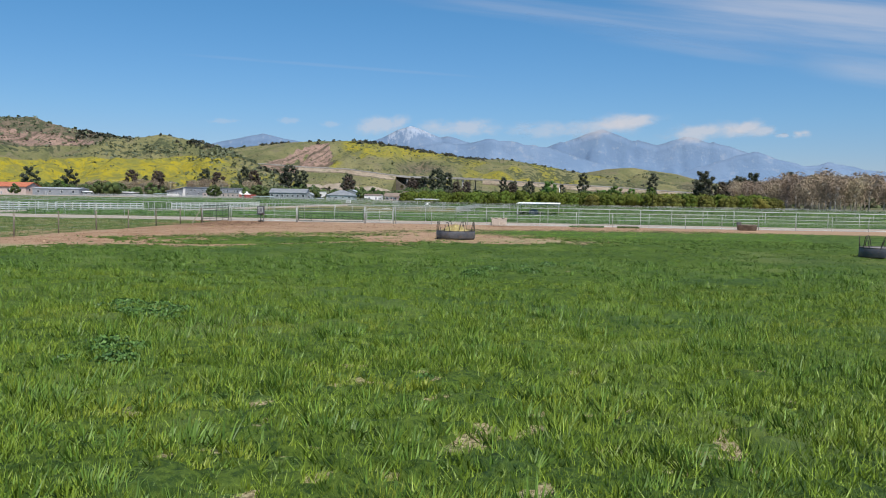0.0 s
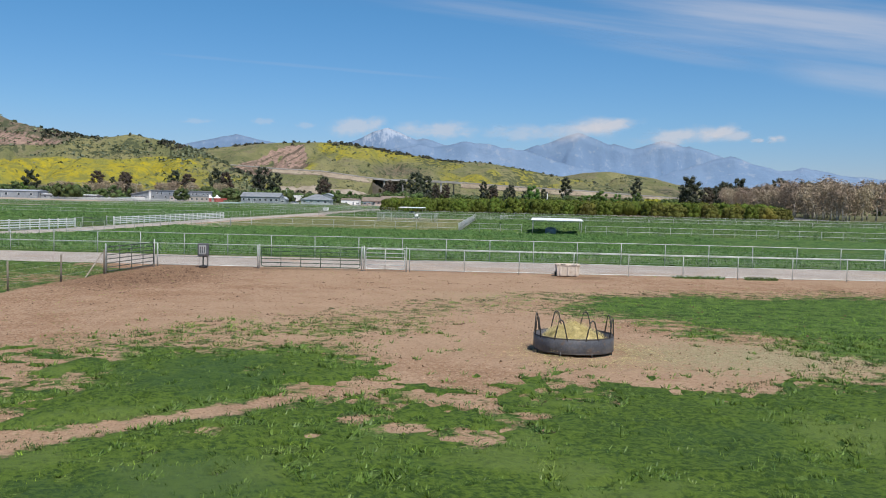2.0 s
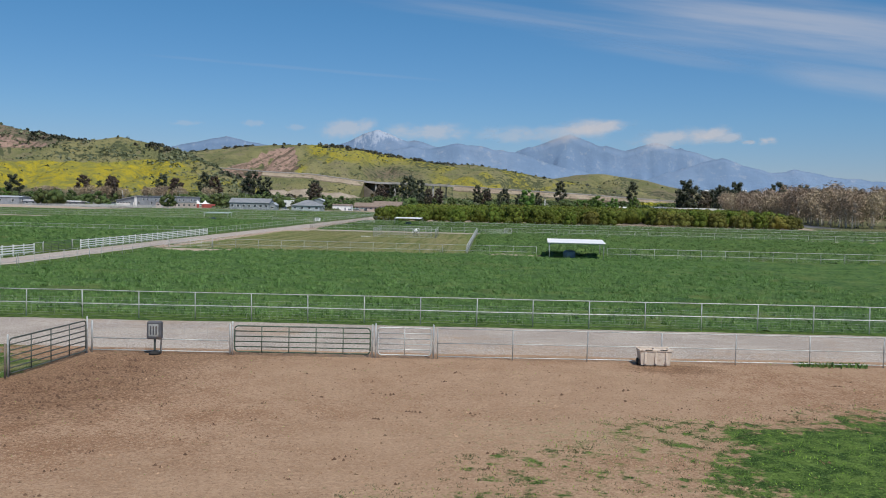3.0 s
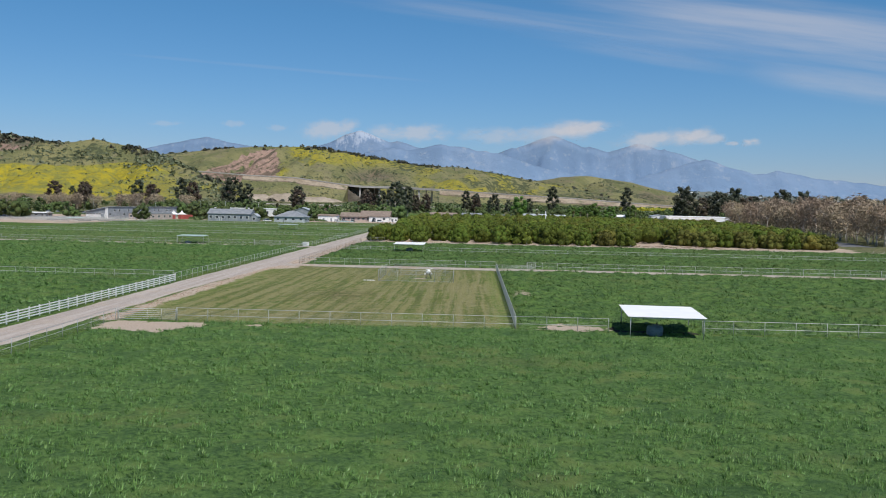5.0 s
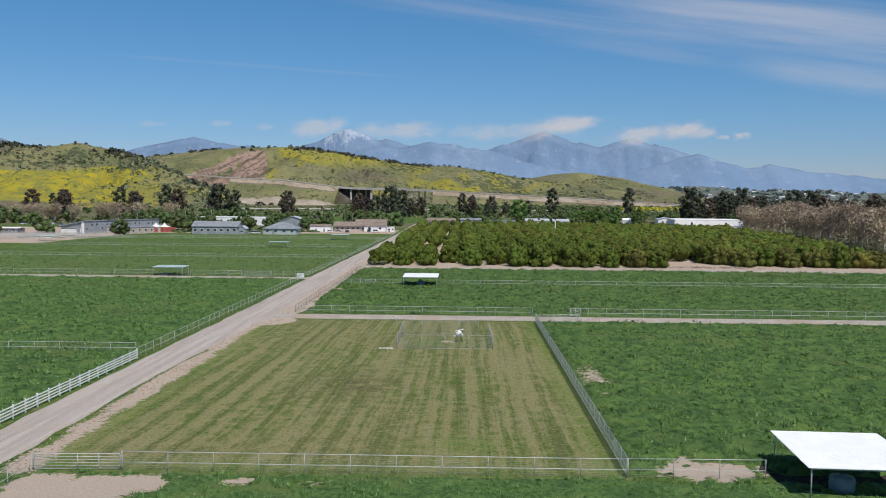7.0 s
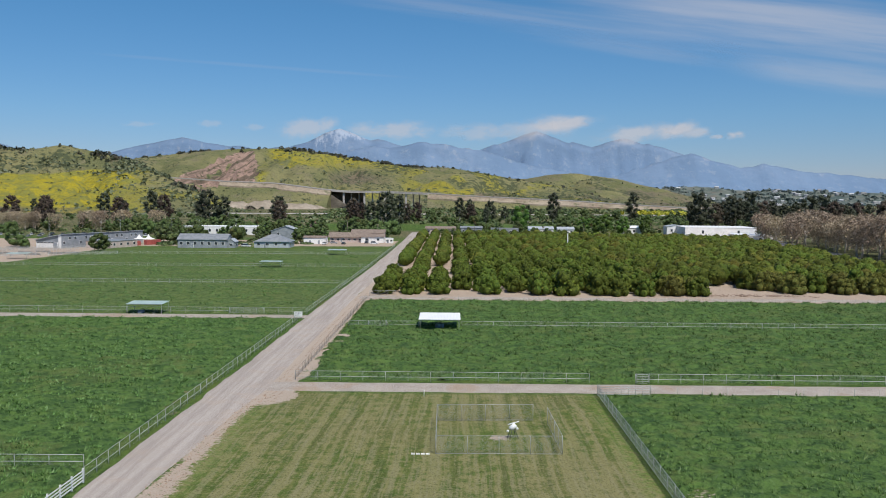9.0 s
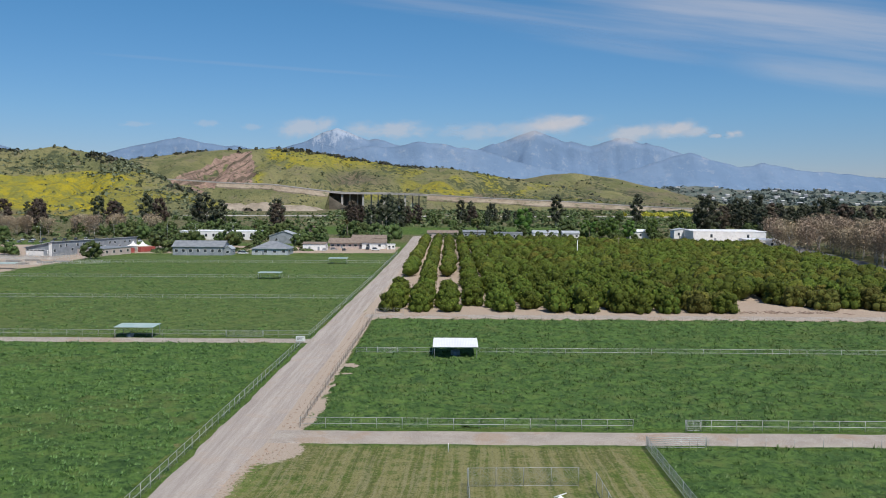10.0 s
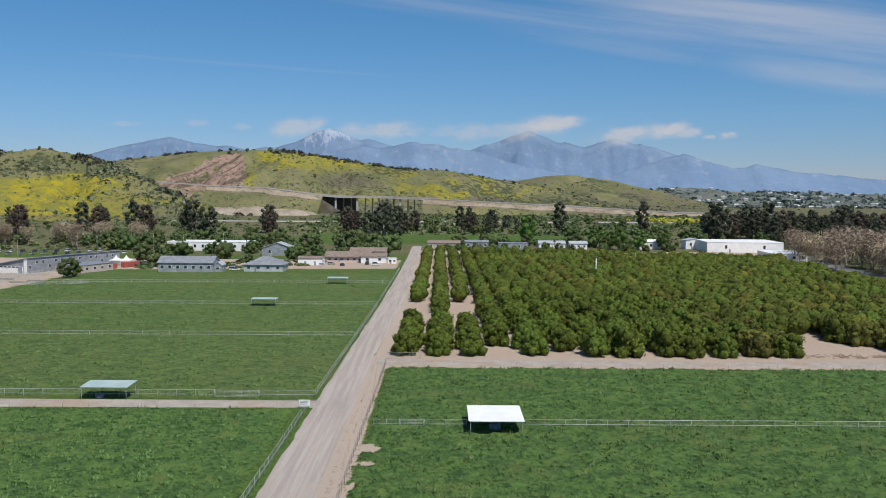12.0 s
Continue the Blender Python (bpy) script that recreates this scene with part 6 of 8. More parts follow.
# long grey stable block running away from the camera, with a pale gable front
def stable_block(x, y, w, d, low, high, label, turn):
    """Single-pitch building: its tall wall on the field side, the roof falling away behind."""
    top = thing("stable_block", x, y, 0, label, "building", turn=turn)
    part("wall", Shape().add([(0, 0, -0.3), (w, 0, -0.3), (w, d, -0.3), (0, d, -0.3), (0, 0, low), (w, 0, high), (w, d, high), (0, d, low)],
                             [(0, 1, 5, 4), (1, 2, 6, 5), (2, 3, 7, 6), (3, 0, 4, 7), (3, 2, 1, 0), (4, 5, 6, 7)]), WALL_GREY, top)
    k, t = (high - low) / w, 0.25
    part("roof", Shape().add([(-0.8, -0.7, low - 0.8 * k + 0.02), (w + 0.5, -0.7, high + 0.5 * k + 0.02), (w + 0.5, d + 0.5, high + 0.5 * k + 0.02), (-0.8, d + 0.5, low - 0.8 * k + 0.02),
                              (-0.8, -0.7, low - 0.8 * k + t), (w + 0.5, -0.7, high + 0.5 * k + t), (w + 0.5, d + 0.5, high + 0.5 * k + t), (-0.8, d + 0.5, low - 0.8 * k + t)],
                             [(3, 2, 1, 0), (4, 5, 6, 7), (0, 1, 5, 4), (1, 2, 6, 5), (2, 3, 7, 6), (3, 0, 4, 7)]), ROOF_PALE, top)
    part("front_cladding", Shape().box(0.2, w - 2.2, -0.12, 0.0, 0.0, low - 0.9, 0.02), WALL_WHITE, top, "pale boarded front")
    part("corner_pier", Shape().box(w - 1.6, w + 0.15, -0.25, 0.0, 0.0, high - 0.2, 0.03), WALL_WHITE, top)
    opening(top, w - 3.6, -0.13, 0.0, 2.4, 3.0, name="door", frame_material=WALL_GREY)
    for i in range(5):
        opening(top, 1.6 + 2.3 * i, -0.13, low - 1.5, 1.9, 0.55)
    for i in range(16):
        opening(top, w, d * (i + 0.5) / 16, high * 0.62 if i % 3 else high * 0.3, 1.3, 1.3, "side")
    return top


stable_block(-207.2, 602.1, 16, 64, 4.0, 6.9, "long grey stable block with a single-pitch pale roof", -18.6)
house(-182.5, 604.5, 15, 22, 3.4, 0.0, "low pinkish building with a flat roof", WALL_PINK, ROOF_GREY, -16, "flat", 4, 1, 0.3, 4)
house(-137.2, 611.0, 25.5, 12, 4.3, 2.7, "grey metal barn with a ridged roof at the field's end", WALL_GREY, ROOF_GREY, 0, "gable_x", 7, 1, 0.5, 2, "barn")
house(-112.0, 613.0, 4.0, 8, 3.0, 1.6, "small grey lean-to beside the barn", WALL_GREY, ROOF_PALE, 0, "gable_y", 1, 0, 0.3, 1, "shed")
house(-98.5, 616.5, 18.5, 15, 3.4, 3.4, "pale grey barn with a hipped metal roof", ROOF_PALE, ROOF_GREY, 0, "hip", 4, 1, 0.7, 2, "barn")
house(-79.2, 657.0, 12.5, 10, 3.6, 0.8, "white garage building by the yard", WALL_WHITE, ROOF_BROWN, 0, "gable_x", 0, 2, 0.4, 1)
house(-67.0, 678.0, 23.0, 11, 3.2, 2.4, "low ranch house with a brown shingle roof", WALL_PINK, ROOF_BROWN, 0, "gable_x", 7, 1, 1.0, 2)
house(-48.2, 675.0, 13.5, 10, 3.6, 1.5, "white ranch garage with a brown roof", WALL_WHITE, ROOF_BROWN, 0, "gable_x", 2, 1, 0.6, 2)
house(-56.0, 696.0, 20.0, 9, 5.0, 1.8, "two-storey brown-roofed house behind the ranch", WALL_PINK, ROOF_BROWN, 0, "gable_x", 5, 0, 0.6, 1)
house(-33.5, 672.0, 4.6, 2.4, 2.7, 0.0, "white parked trailer with a flat top", WALL_WHITE, ROOF_WHITE, 4, "flat", 2, 1, 0.1, 1, "trailer")
house(-182.0, 772.0, 52, 22, 5.6, 0.0, "long white flat-roofed building among trees", WALL_WHITE, ROOF_WHITE, -3, "flat", 10, 2, 0.3, 3)
house(-112.0, 728.0, 18, 14, 4.6, 3.2, "blue-grey gabled shed with a pale roof", WALL_GREY, ROOF_PALE, 0, "gable_y", 2, 1, 0.5, 2, "shed")
house(173.0, 792.0, 50, 42, 6.6, 0.0, "large white flat-roofed building beyond the orchard", WALL_WHITE, ROOF_WHITE, -4, "flat", 2, 1, 0.3, 3)
house(184.0, 704.0, 20, 30, 4.6, 0.0, "white flat-roofed annex with dark openings", WALL_WHITE, ROOF_WHITE, -4, "flat", 4, 1, 0.3, 5)
house(168.0, 826.0, 14, 12, 6.2, 1.2, "white gabled hall end beyond the orchard", WALL_WHITE, ROOF_PALE, 0, "gable_y", 2, 1, 0.4, 2)
house(34.0, 800.0, 20, 10, 4.6, 0.0, "grey flat-roofed house behind the orchard", WALL_GREY, ROOF_GREY, 0, "flat", 5, 1, 0.4, 2)
house(62.0, 806.0, 18, 10, 4.4, 1.6, "white house behind the orchard", WALL_WHITE, ROOF_PALE, 0, "gable_x", 4, 1, 0.5, 2)
house(84.0, 812.0, 12, 9, 4.0, 1.6, "cream house behind the orchard", WALL_WHITE, ROOF_PALE, 0, "gable_x", 3, 1, 0.5, 2)
house(-14.0, 812.0, 22, 10, 3.8, 1.6, "low pinkish house at the road's far end", WALL_PINK, ROOF_BROWN, 0, "gable_x", 5, 1, 0.5, 2)
house(12.0, 820.0, 16, 10, 4.2, 1.2, "grey house behind the orchard", WALL_GREY, ROOF_GREY, 0, "gable_x", 4, 1, 0.5, 2)
house(134.0, 820.0, 16, 12, 5.2, 1.4, "white house between trees", WALL_WHITE, ROOF_WHITE, 0, "gable_x", 3, 1, 0.5, 2)
house(-303.0, 600.0, 34, 14, 4.4, 0.8, "long grey shed with a pale flat roof", WALL_GREY, ROOF_PALE, 0, "gable_x", 4, 1, 0.4, 2, "shed")
house(-336.0, 604.0, 26, 18, 5.5, 3.0, "building with a red tiled roof", WALL_PINK, ROOF_RED, 0, "gable_x", 3, 1, 0.8, 2)
house(-266.0, 600.0, 36, 8, 2.6, 0.3, "long low open shed with a pale roof", WALL_GREY, ROOF_WHITE, 0, "gable_x", 9, 0, 0.6, 1, "shed")

for k, (px, py) in enumerate(((-167.5, 620.5), (-161.0, 634.0))):
    c = thing("shipping_container", px, py, 0, "red ribbed steel shipping container", "container", "red containers", turn=62)
    s = Shape().box(0, 10, 0, 2.44, 0.05, 2.6, 0.05)
    part("body", s, WALL_RED, c)
    for i in range(14):
        part("rib", Shape().box(0.4 + 0.68 * i, 0.7 + 0.68 * i, -0.04, 0.0, 0.25, 2.4), WALL_RED, c)
    part("door", Shape().box(-0.05, 0.0, 0.1, 2.34, 0.2, 2.45), WALL_RED, c)

tent = thing("canopy_tent", -173.0, 646.0, 0, "white peaked canopy tent", "tent")
s = Shape()
for k in range(2):
    ox = 5.2 * k
    s.add([(ox, 0, 2.6), (ox + 5, 0, 2.6), (ox + 5, 6, 2.6), (ox, 6, 2.6), (ox + 1.6, 2, 3.5), (ox + 3.4, 2, 3.5), (ox + 3.4, 4, 3.5), (ox + 1.6, 4, 3.5), (ox + 2.5, 3, 5.2)],
          [(0, 1, 5, 4), (1, 2, 6, 5), (2, 3, 7, 6), (3, 0, 4, 7), (4, 5, 8), (5, 6, 8), (6, 7, 8), (7, 4, 8)])
part("canopy", s, WALL_WHITE, tent)
for px in (0, 5, 10.2):
    for py in (0, 6):
        part("pole", post_mesh(2.6, 0.05, WHITE_VINYL), None, tent, at=pose(px, py, 0))


CONCRETE_GREY = surface("grey_concrete", (0.27, 0.255, 0.235), (0.36, 0.34, 0.31), 0.6, 0.9, 0, 0.2, 0.3)
# stock pens, feed bunks and stored gear on the bare yard west of the fields
yard = random.Random(23)
for k in range(7):
    bx, by = -207 + 5.5 * k + yard.uniform(-2, 2), 548 + 6.5 * (k % 4) + yard.uniform(-2, 2)
    bunk = thing("feed_bunk", bx, by, 0, "low pale concrete feed bunk on the bare yard", "trough", "feed bunks", turn=yard.uniform(-8, 8) - 6)
    part("body", Shape().add([(0, 0, 0), (7, 0, 0), (7, 1.0, 0), (0, 1.0, 0), (-0.05, -0.1, 0.75), (7.05, -0.1, 0.75), (7.05, 1.1, 0.75), (-0.05, 1.1, 0.75), (0.1, 0.1, 0.72), (6.9, 0.1, 0.72), (6.9, 0.9, 0.72), (0.1, 0.9, 0.72), (0.1, 0.3, 0.3), (6.9, 0.3, 0.3), (6.9, 0.7, 0.3), (0.1, 0.7, 0.3)],
                             [(3, 2, 1, 0), (0, 1, 5, 4), (1, 2, 6, 5), (2, 3, 7, 6), (3, 0, 4, 7), (4, 5, 9, 8), (5, 6, 10, 9), (6, 7, 11, 10), (7, 4, 8, 11), (8, 9, 13, 12), (9, 10, 14, 13), (10, 11, 15, 14), (11, 8, 12, 15), (12, 13, 14, 15)]), CONCRETE_GREY, bunk)
for k in range(7):
    px, py = -204 + 8 * k, 531 + 3 * k
    fence((px, py), (px + 9, py + 4), "grey pipe stock pen on the bare yard", 1.5, (1.5, 1.1, 0.7, 0.35), 3.0, 0.04, 0.05, group="stock pens", name="pen_rail")
for k in range(7):
    px, py = -236 + 3 * k, 528 + 8.5 * k
    fence((px, py), (px + 46, py + 7), "long pale pipe stock pen on the bare yard", 1.5, (1.5, 1.0, 0.5), 3.8, 0.045, 0.06, PIPE, group="stock pens", name="pen_rail")
for k in range(6):
    px, py = -214 + 6.5 * k, 566 + 2.2 * k
    fence((px, py), (px + 1.5, py + 26), "grey pipe cross rail of the stock pens", 1.5, (1.5, 1.0, 0.5), 3.2, 0.045, 0.055, group="stock pens", name="pen_rail")


def car(x, y, turn, paint, label, big=False):
    top = thing("parked_car", x, y, 0, label, "car", "parked cars", turn=turn)
    L, W, H, B = (4.9, 1.95, 1.8, 0.95) if big else (4.4, 1.8, 1.45, 0.85)
    prof = [(-L / 2, 0.35), (-L / 2, B - 0.1), (-L / 2 + 0.2, B), (L / 2 - 0.25, B - 0.1), (L / 2, B - 0.3), (L / 2, 0.35)]
    def slab(pts, w0, w1):
        s, n = Shape(), len(pts)
        s.add([(px, -w0 / 2 if pz < B else -w1 / 2, pz) for px, pz in pts] + [(px, w0 / 2 if pz < B else w1 / 2, pz) for px, pz in pts],
              [tuple(range(n)), tuple(range(2 * n - 1, n - 1, -1))] + [((i + 1) % n, i, n + i, n + (i + 1) % n) for i in range(n)])
        return s
    part("body", slab(prof, W, W), paint, top)
    cab = [(-L * 0.42, B - 0.05), (-L * 0.34, H), (L * 0.08, H), (L * 0.24, B - 0.05)]
    part("cabin", slab(cab, W * 0.96, W * 0.8), GLASS_DARK, top, "dark glass cabin")
    part("roof", Shape().box(-L * 0.34, L * 0.08, -W * 0.4, W * 0.4, H - 0.02, H + 0.03, 0.015), paint, top)
    for px in (-L * 0.31, L * 0.31):
        for py in (-W / 2 + 0.08, W / 2 - 0.08):
            w = part("wheel", lathe(Shape(), [(0.2, -0.1), (0.3, -0.1), (0.33, -0.06), (0.33, 0.06), (0.3, 0.1), (0.2, 0.1)], 14), RUBBER, top, at=pose(px, py, 0.33, 90, 0, 0), soft=True)
            part("rim", lathe(Shape(), [(0.01, -0.09), (0.2, -0.1), (0.2, 0.1), (0.01, 0.09)], 10), PIPE, w, soft=True)


PAINT_WHITE = surface("white_car_paint", (0.66, 0.67, 0.68), (0.74, 0.74, 0.74), 0.5, 0.25, 0, 0.6, 0.05)
PAINT_DARK = surface("dark_car_paint", (0.02, 0.022, 0.025), (0.04, 0.042, 0.045), 0.5, 0.25, 0, 0.6, 0.05)
PAINT_SILVER = surface("silver_car_paint", (0.35, 0.36, 0.37), (0.42, 0.43, 0.44), 0.5, 0.3, 0.4, 0.6, 0.05)
car(-66.5, 653.0, 80, PAINT_WHITE, "white parked car in the ranch yard")
car(-56.0, 655.0, 85, PAINT_DARK, "dark parked car in the ranch yard")
car(-62.5, 662.0, 10, PAINT_SILVER, "silver parked car in the ranch yard")
car(-44.0, 664.0, 95, PAINT_DARK, "dark parked pickup by the white garage", True)
car(-39.0, 659.0, 5, PAINT_WHITE, "white parked van in the ranch yard", True)
car(-104.0, 622.0, 0, PAINT_WHITE, "white parked van between two barns", True)
car(-106.0, 626.5, 0, PAINT_SILVER, "silver parked car between two barns")
park = random.Random(31)
for k in range(26):
    lot = k % 2
    kind, paint_ = park.choice((("white", PAINT_WHITE), ("silver", PAINT_SILVER), ("dark", PAINT_DARK), ("white", PAINT_WHITE)))
    car(-272 + 3.1 * k - 26 * lot, 716 + 22 * lot + 0.9 * k + park.uniform(-0.6, 0.6), 95 + park.uniform(-4, 4), paint_, kind + " car parked in a row behind the stables", park.random() < 0.3)
car(191.5, 642.0, 82, PAINT_DARK, "dark car standing on the tree-lined road")
car(196.0, 690.0, 82, PAINT_SILVER, "silver car standing on the tree-lined road")


def lamp_post(x, y, h, label="tall grey street lamp with a double arm"):
    top = thing("street_lamp", x, y, 0, label, "street lamp", "street lamps")
    part("pole", Shape().tube([(0, 0, -0.2), (0, 0, h)], [0.13, 0.07], 8), PIPE, top, soft=True)
    for side in (-1, 1):
        part("arm", Shape().tube([(0, 0, h - 0.1), (side * 1.6, 0, h + 0.15)], 0.05, 6), PIPE, top, soft=True)
        part("head", Shape().box(side * 1.9 - 0.4, side * 1.9 + 0.4, -0.15, 0.15, h + 0.08, h + 0.22, 0.03), PIPE, top)


for px, py, h in ((-240, 690, 11), (-215, 740, 11), (-190, 770, 11), (-168, 760, 11), (-150, 790, 11), (-262, 640, 11)):
    lamp_post(px, py, h)
for px, py, h in ((92, 640, 9.0), (150, 800, 10.0), (-45, 790, 13), (-42, 720, 10)):
    top = thing("utility_pole", px, py, 0, "slim weathered utility pole with a crossbar", "pole", "utility poles")
    part("shaft", Shape().tube([(0, 0, -0.2), (0, 0, h)], [0.16, 0.1], 7), WEATHERED, top, soft=True)
    part("crossbar", Shape().box(-1.1, 1.1, -0.06, 0.06, h - 0.7, h - 0.55, 0.01), WEATHERED, top)


# ---------------------------------------------------------------- the freeway and its bridge
CONCRETE = surface("pale_concrete", (0.36, 0.34, 0.315), (0.46, 0.435, 0.405), 0.05, 0.9, 0, 0.2, 0.2)
SANDBANK = surface("pale_sandbank", (0.27, 0.225, 0.17), (0.37, 0.315, 0.25), 0.03, 0.95, 0, 0.1, 0.3)
ASPHALT = surface("worn_asphalt", (0.13, 0.13, 0.135), (0.19, 0.19, 0.195), 0.1, 0.9, 0, 0.2, 0.2)
DECK = [(-460, 55), (-378, 51), (-323, 47.6), (-252, 45.5), (-180, 37), (-148, 34.6), (-85, 34.2), (-30, 32.3), (50, 28), (169, 23.2), (249, 18.6), (330, 14.5), (480, 13)]


def deck_z(x):
    return float(np.interp(x, [p[0] for p in DECK], [p[1] for p in DECK]))


freeway = tagged(new("freeway"), "pale concrete freeway along the foot of the hills", "freeway", kind="structure")
xs = np.arange(-460, 481, 10.0)
def bank(x0, x1, material, name):
    s = Shape()
    k = [x for x in xs if x0 <= x <= x1]
    for x in k:
        z = deck_z(x)
        wob = (float(fbm(np.array(x * 0.02), np.array(1.0), 3, 5)) - 0.5) * 20
        s.v += [(x, 1456 - 2.1 * z + wob, 6), (x, 1444, z - 1.0), (x, 1444, z), (x, 1470, z), (x, 1470, z - 1.0), (x, 1500, 6)]
    s.f += [(i * 6 + j, i * 6 + 6 + j, i * 6 + 7 + j, i * 6 + 1 + j) for i in range(len(k) - 1) for j in range(5)]
    s.f += [tuple(range(6)), tuple(range(len(s.v) - 1, len(s.v) - 7, -1))]
    part(name, s, material, freeway)
EARTH_CUT = surface("tan_road_cutting", (0.26, 0.205, 0.15), (0.36, 0.30, 0.225), 0.05, 0.95, 0, 0.1, 0.3, 0, dirt=(0.13, 0.135, 0.07))
bank(-330, -170, HILL, "embankment")
bank(-30, 480, HILL, "embankment")
for x0, x1 in ((-330, -170), (-30, 480)):
    s = Shape()
    k = [x for x in xs if x0 <= x <= x1]
    for x in k:
        z, drop = deck_z(x), 3.5 + 4.0 * float(fbm(np.array(x * 0.03), np.array(3.0), 3, 8))
        s.v += [(x, 1441.7, z - 0.6), (x, 1441.7 - 2.2 * drop, z - 0.6 - drop), (x, 1441.8 - 2.2 * drop, z - 3.6 - drop)]
    s.f += [(i * 3 + 1, i * 3 + 4, i * 3 + 3, i * 3) for i in range(len(k) - 1)] + [(i * 3 + 2, i * 3 + 5, i * 3 + 4, i * 3 + 1) for i in range(len(k) - 1)]
    part("cutting", s, EARTH_CUT, freeway, "bare tan cutting below the carriageway")
s = Shape()
for i in range(len(xs) - 1):
    a, b = xs[i], xs[i + 1]
    za, zb = deck_z(a), deck_z(b)
    t = 1.7 if -170 <= a < -30 else 0.3
    s.add([(a, 1442, za - t), (b, 1442, zb - t), (b, 1472, zb - t), (a, 1472, za - t), (a, 1442, za + 0.2), (b, 1442, zb + 0.2), (b, 1472, zb + 0.2), (a, 1472, za + 0.2)],
          [(3, 2, 1, 0), (4, 5, 6, 7), (0, 1, 5, 4), (1, 2, 6, 5), (2, 3, 7, 6), (3, 0, 4, 7)])
part("deck", s, CONCRETE, freeway)
s = Shape()
for i in range(len(xs) - 1):
    a, b = xs[i], xs[i + 1]
    for y in (1442.0, 1471.6):
        s.add([(a, y, deck_z(a)), (b, y, deck_z(b)), (b, y + 0.4, deck_z(b)), (a, y + 0.4, deck_z(a)), (a, y, deck_z(a) + 1.3), (b, y, deck_z(b) + 1.3), (b, y + 0.4, deck_z(b) + 1.3), (a, y + 0.4, deck_z(a) + 1.3)],
              [(4, 5, 6, 7), (0, 1, 5, 4), (1, 2, 6, 5), (2, 3, 7, 6), (3, 0, 4, 7)])
part("parapet", s, CONCRETE, freeway)
for py, r, row in ((1446, 1.3, (-152, -122, -92, -62)), (1465, 0.9, (-143, -132, -112, -102, -82, -72, -52, -43))):
    for px in row:
        part("pier", Shape().box(px - r, px + r, py - 1.5, py + 1.5, 4, deck_z(px) - 1.5, 0.2), CONCRETE, freeway)

# earth wall added to darken the bridge bays, and its sloping concrete abutment
# shade under the deck is painted into this dark tone
ABUT = surface("shaded_earth_wall", (0.12, 0.105, 0.085), (0.20, 0.175, 0.14), 0.05, 0.95, 0, 0.1, 0.3)
s = Shape()
for a, b in ((-172, -150), (-150, -126)):
    s.add([(a, 1470, 2), (b, 1470, 2), (b, 1480, 2), (a, 1480, 2), (a, 1470, deck_z(a) - 1.5), (b, 1470, deck_z(b) - 1.5), (b, 1480, deck_z(b) - 1.5), (a, 1480, deck_z(a) - 1.5)],
          [(0, 1, 5, 4), (1, 2, 6, 5), (2, 3, 7, 6), (3, 0, 4, 7)])
part("back_wall", s, ABUT, freeway)
part("abutment", Shape().add([(-176, 1441, 6), (-146, 1441, 14), (-176, 1470, 6), (-146, 1470, 14), (-176, 1441, 34), (-176, 1470, 34)], [(0, 1, 4), (2, 5, 3), (1, 3, 5, 4), (0, 4, 5, 2), (0, 2, 3, 1)]), ABUT, freeway)

# pale sand workings below the freeway
def sand_heap(x, y, w, d, h, seed):
    xs_, ys_ = np.linspace(-1, 1, 34), np.linspace(-1, 1, 14)
    X, Y = np.meshgrid(xs_, ys_)
    u, v = X.ravel(), Y.ravel()
    z = np.clip(1 - np.maximum(np.abs(u) ** 3, np.abs(v) ** 2.2), 0, 1) ** 0.7 * h * (0.65 + 0.7 * fbm(u * 3 + seed, v * 2, 3, seed)) - 1.0
    me = array_mesh("sand_bank", np.stack([u * w / 2, v * d / 2, z], 1), grid_faces(34, 14), SANDBANK, True)
    ob = new("sand_bank", me)
    ob.matrix_basis = pose(x, y, float(rise(np.array(x), np.array(y))))
    tagged(ob, "pale sand bank below the freeway", "sand bank", "sand banks", "structure")
sand_heap(-295, 1352, 60, 40, 10, 3)
sand_heap(-248, 1350, 46, 40, 11, 4)
sand_heap(-205, 1360, 60, 40, 7, 6)
sand_heap(-252, 1398, 170, 36, 8, 9)
strip("road_valley", lambda t: (-420 + 800 * t, 1180 + 40 * t, float(rise(np.array(-420 + 800 * t), np.array(1180 + 40 * t)))),
      lambda t: (-420 + 800 * t, 1190 + 40 * t, float(rise(np.array(-420 + 800 * t), np.array(1190 + 40 * t)))), 60, CONCRETE, "pale valley road at the foot of the hills", "road", 0.5, 1.0, 77)
strip("road_trees", lambda t: (167 + 58 * t, 440 + 420 * t, 0), lambda t: (181 + 58 * t, 438 + 420 * t, 0), 60, ASPHALT, "grey asphalt road under bare trees", "road", 0.05, 0.15, 79)


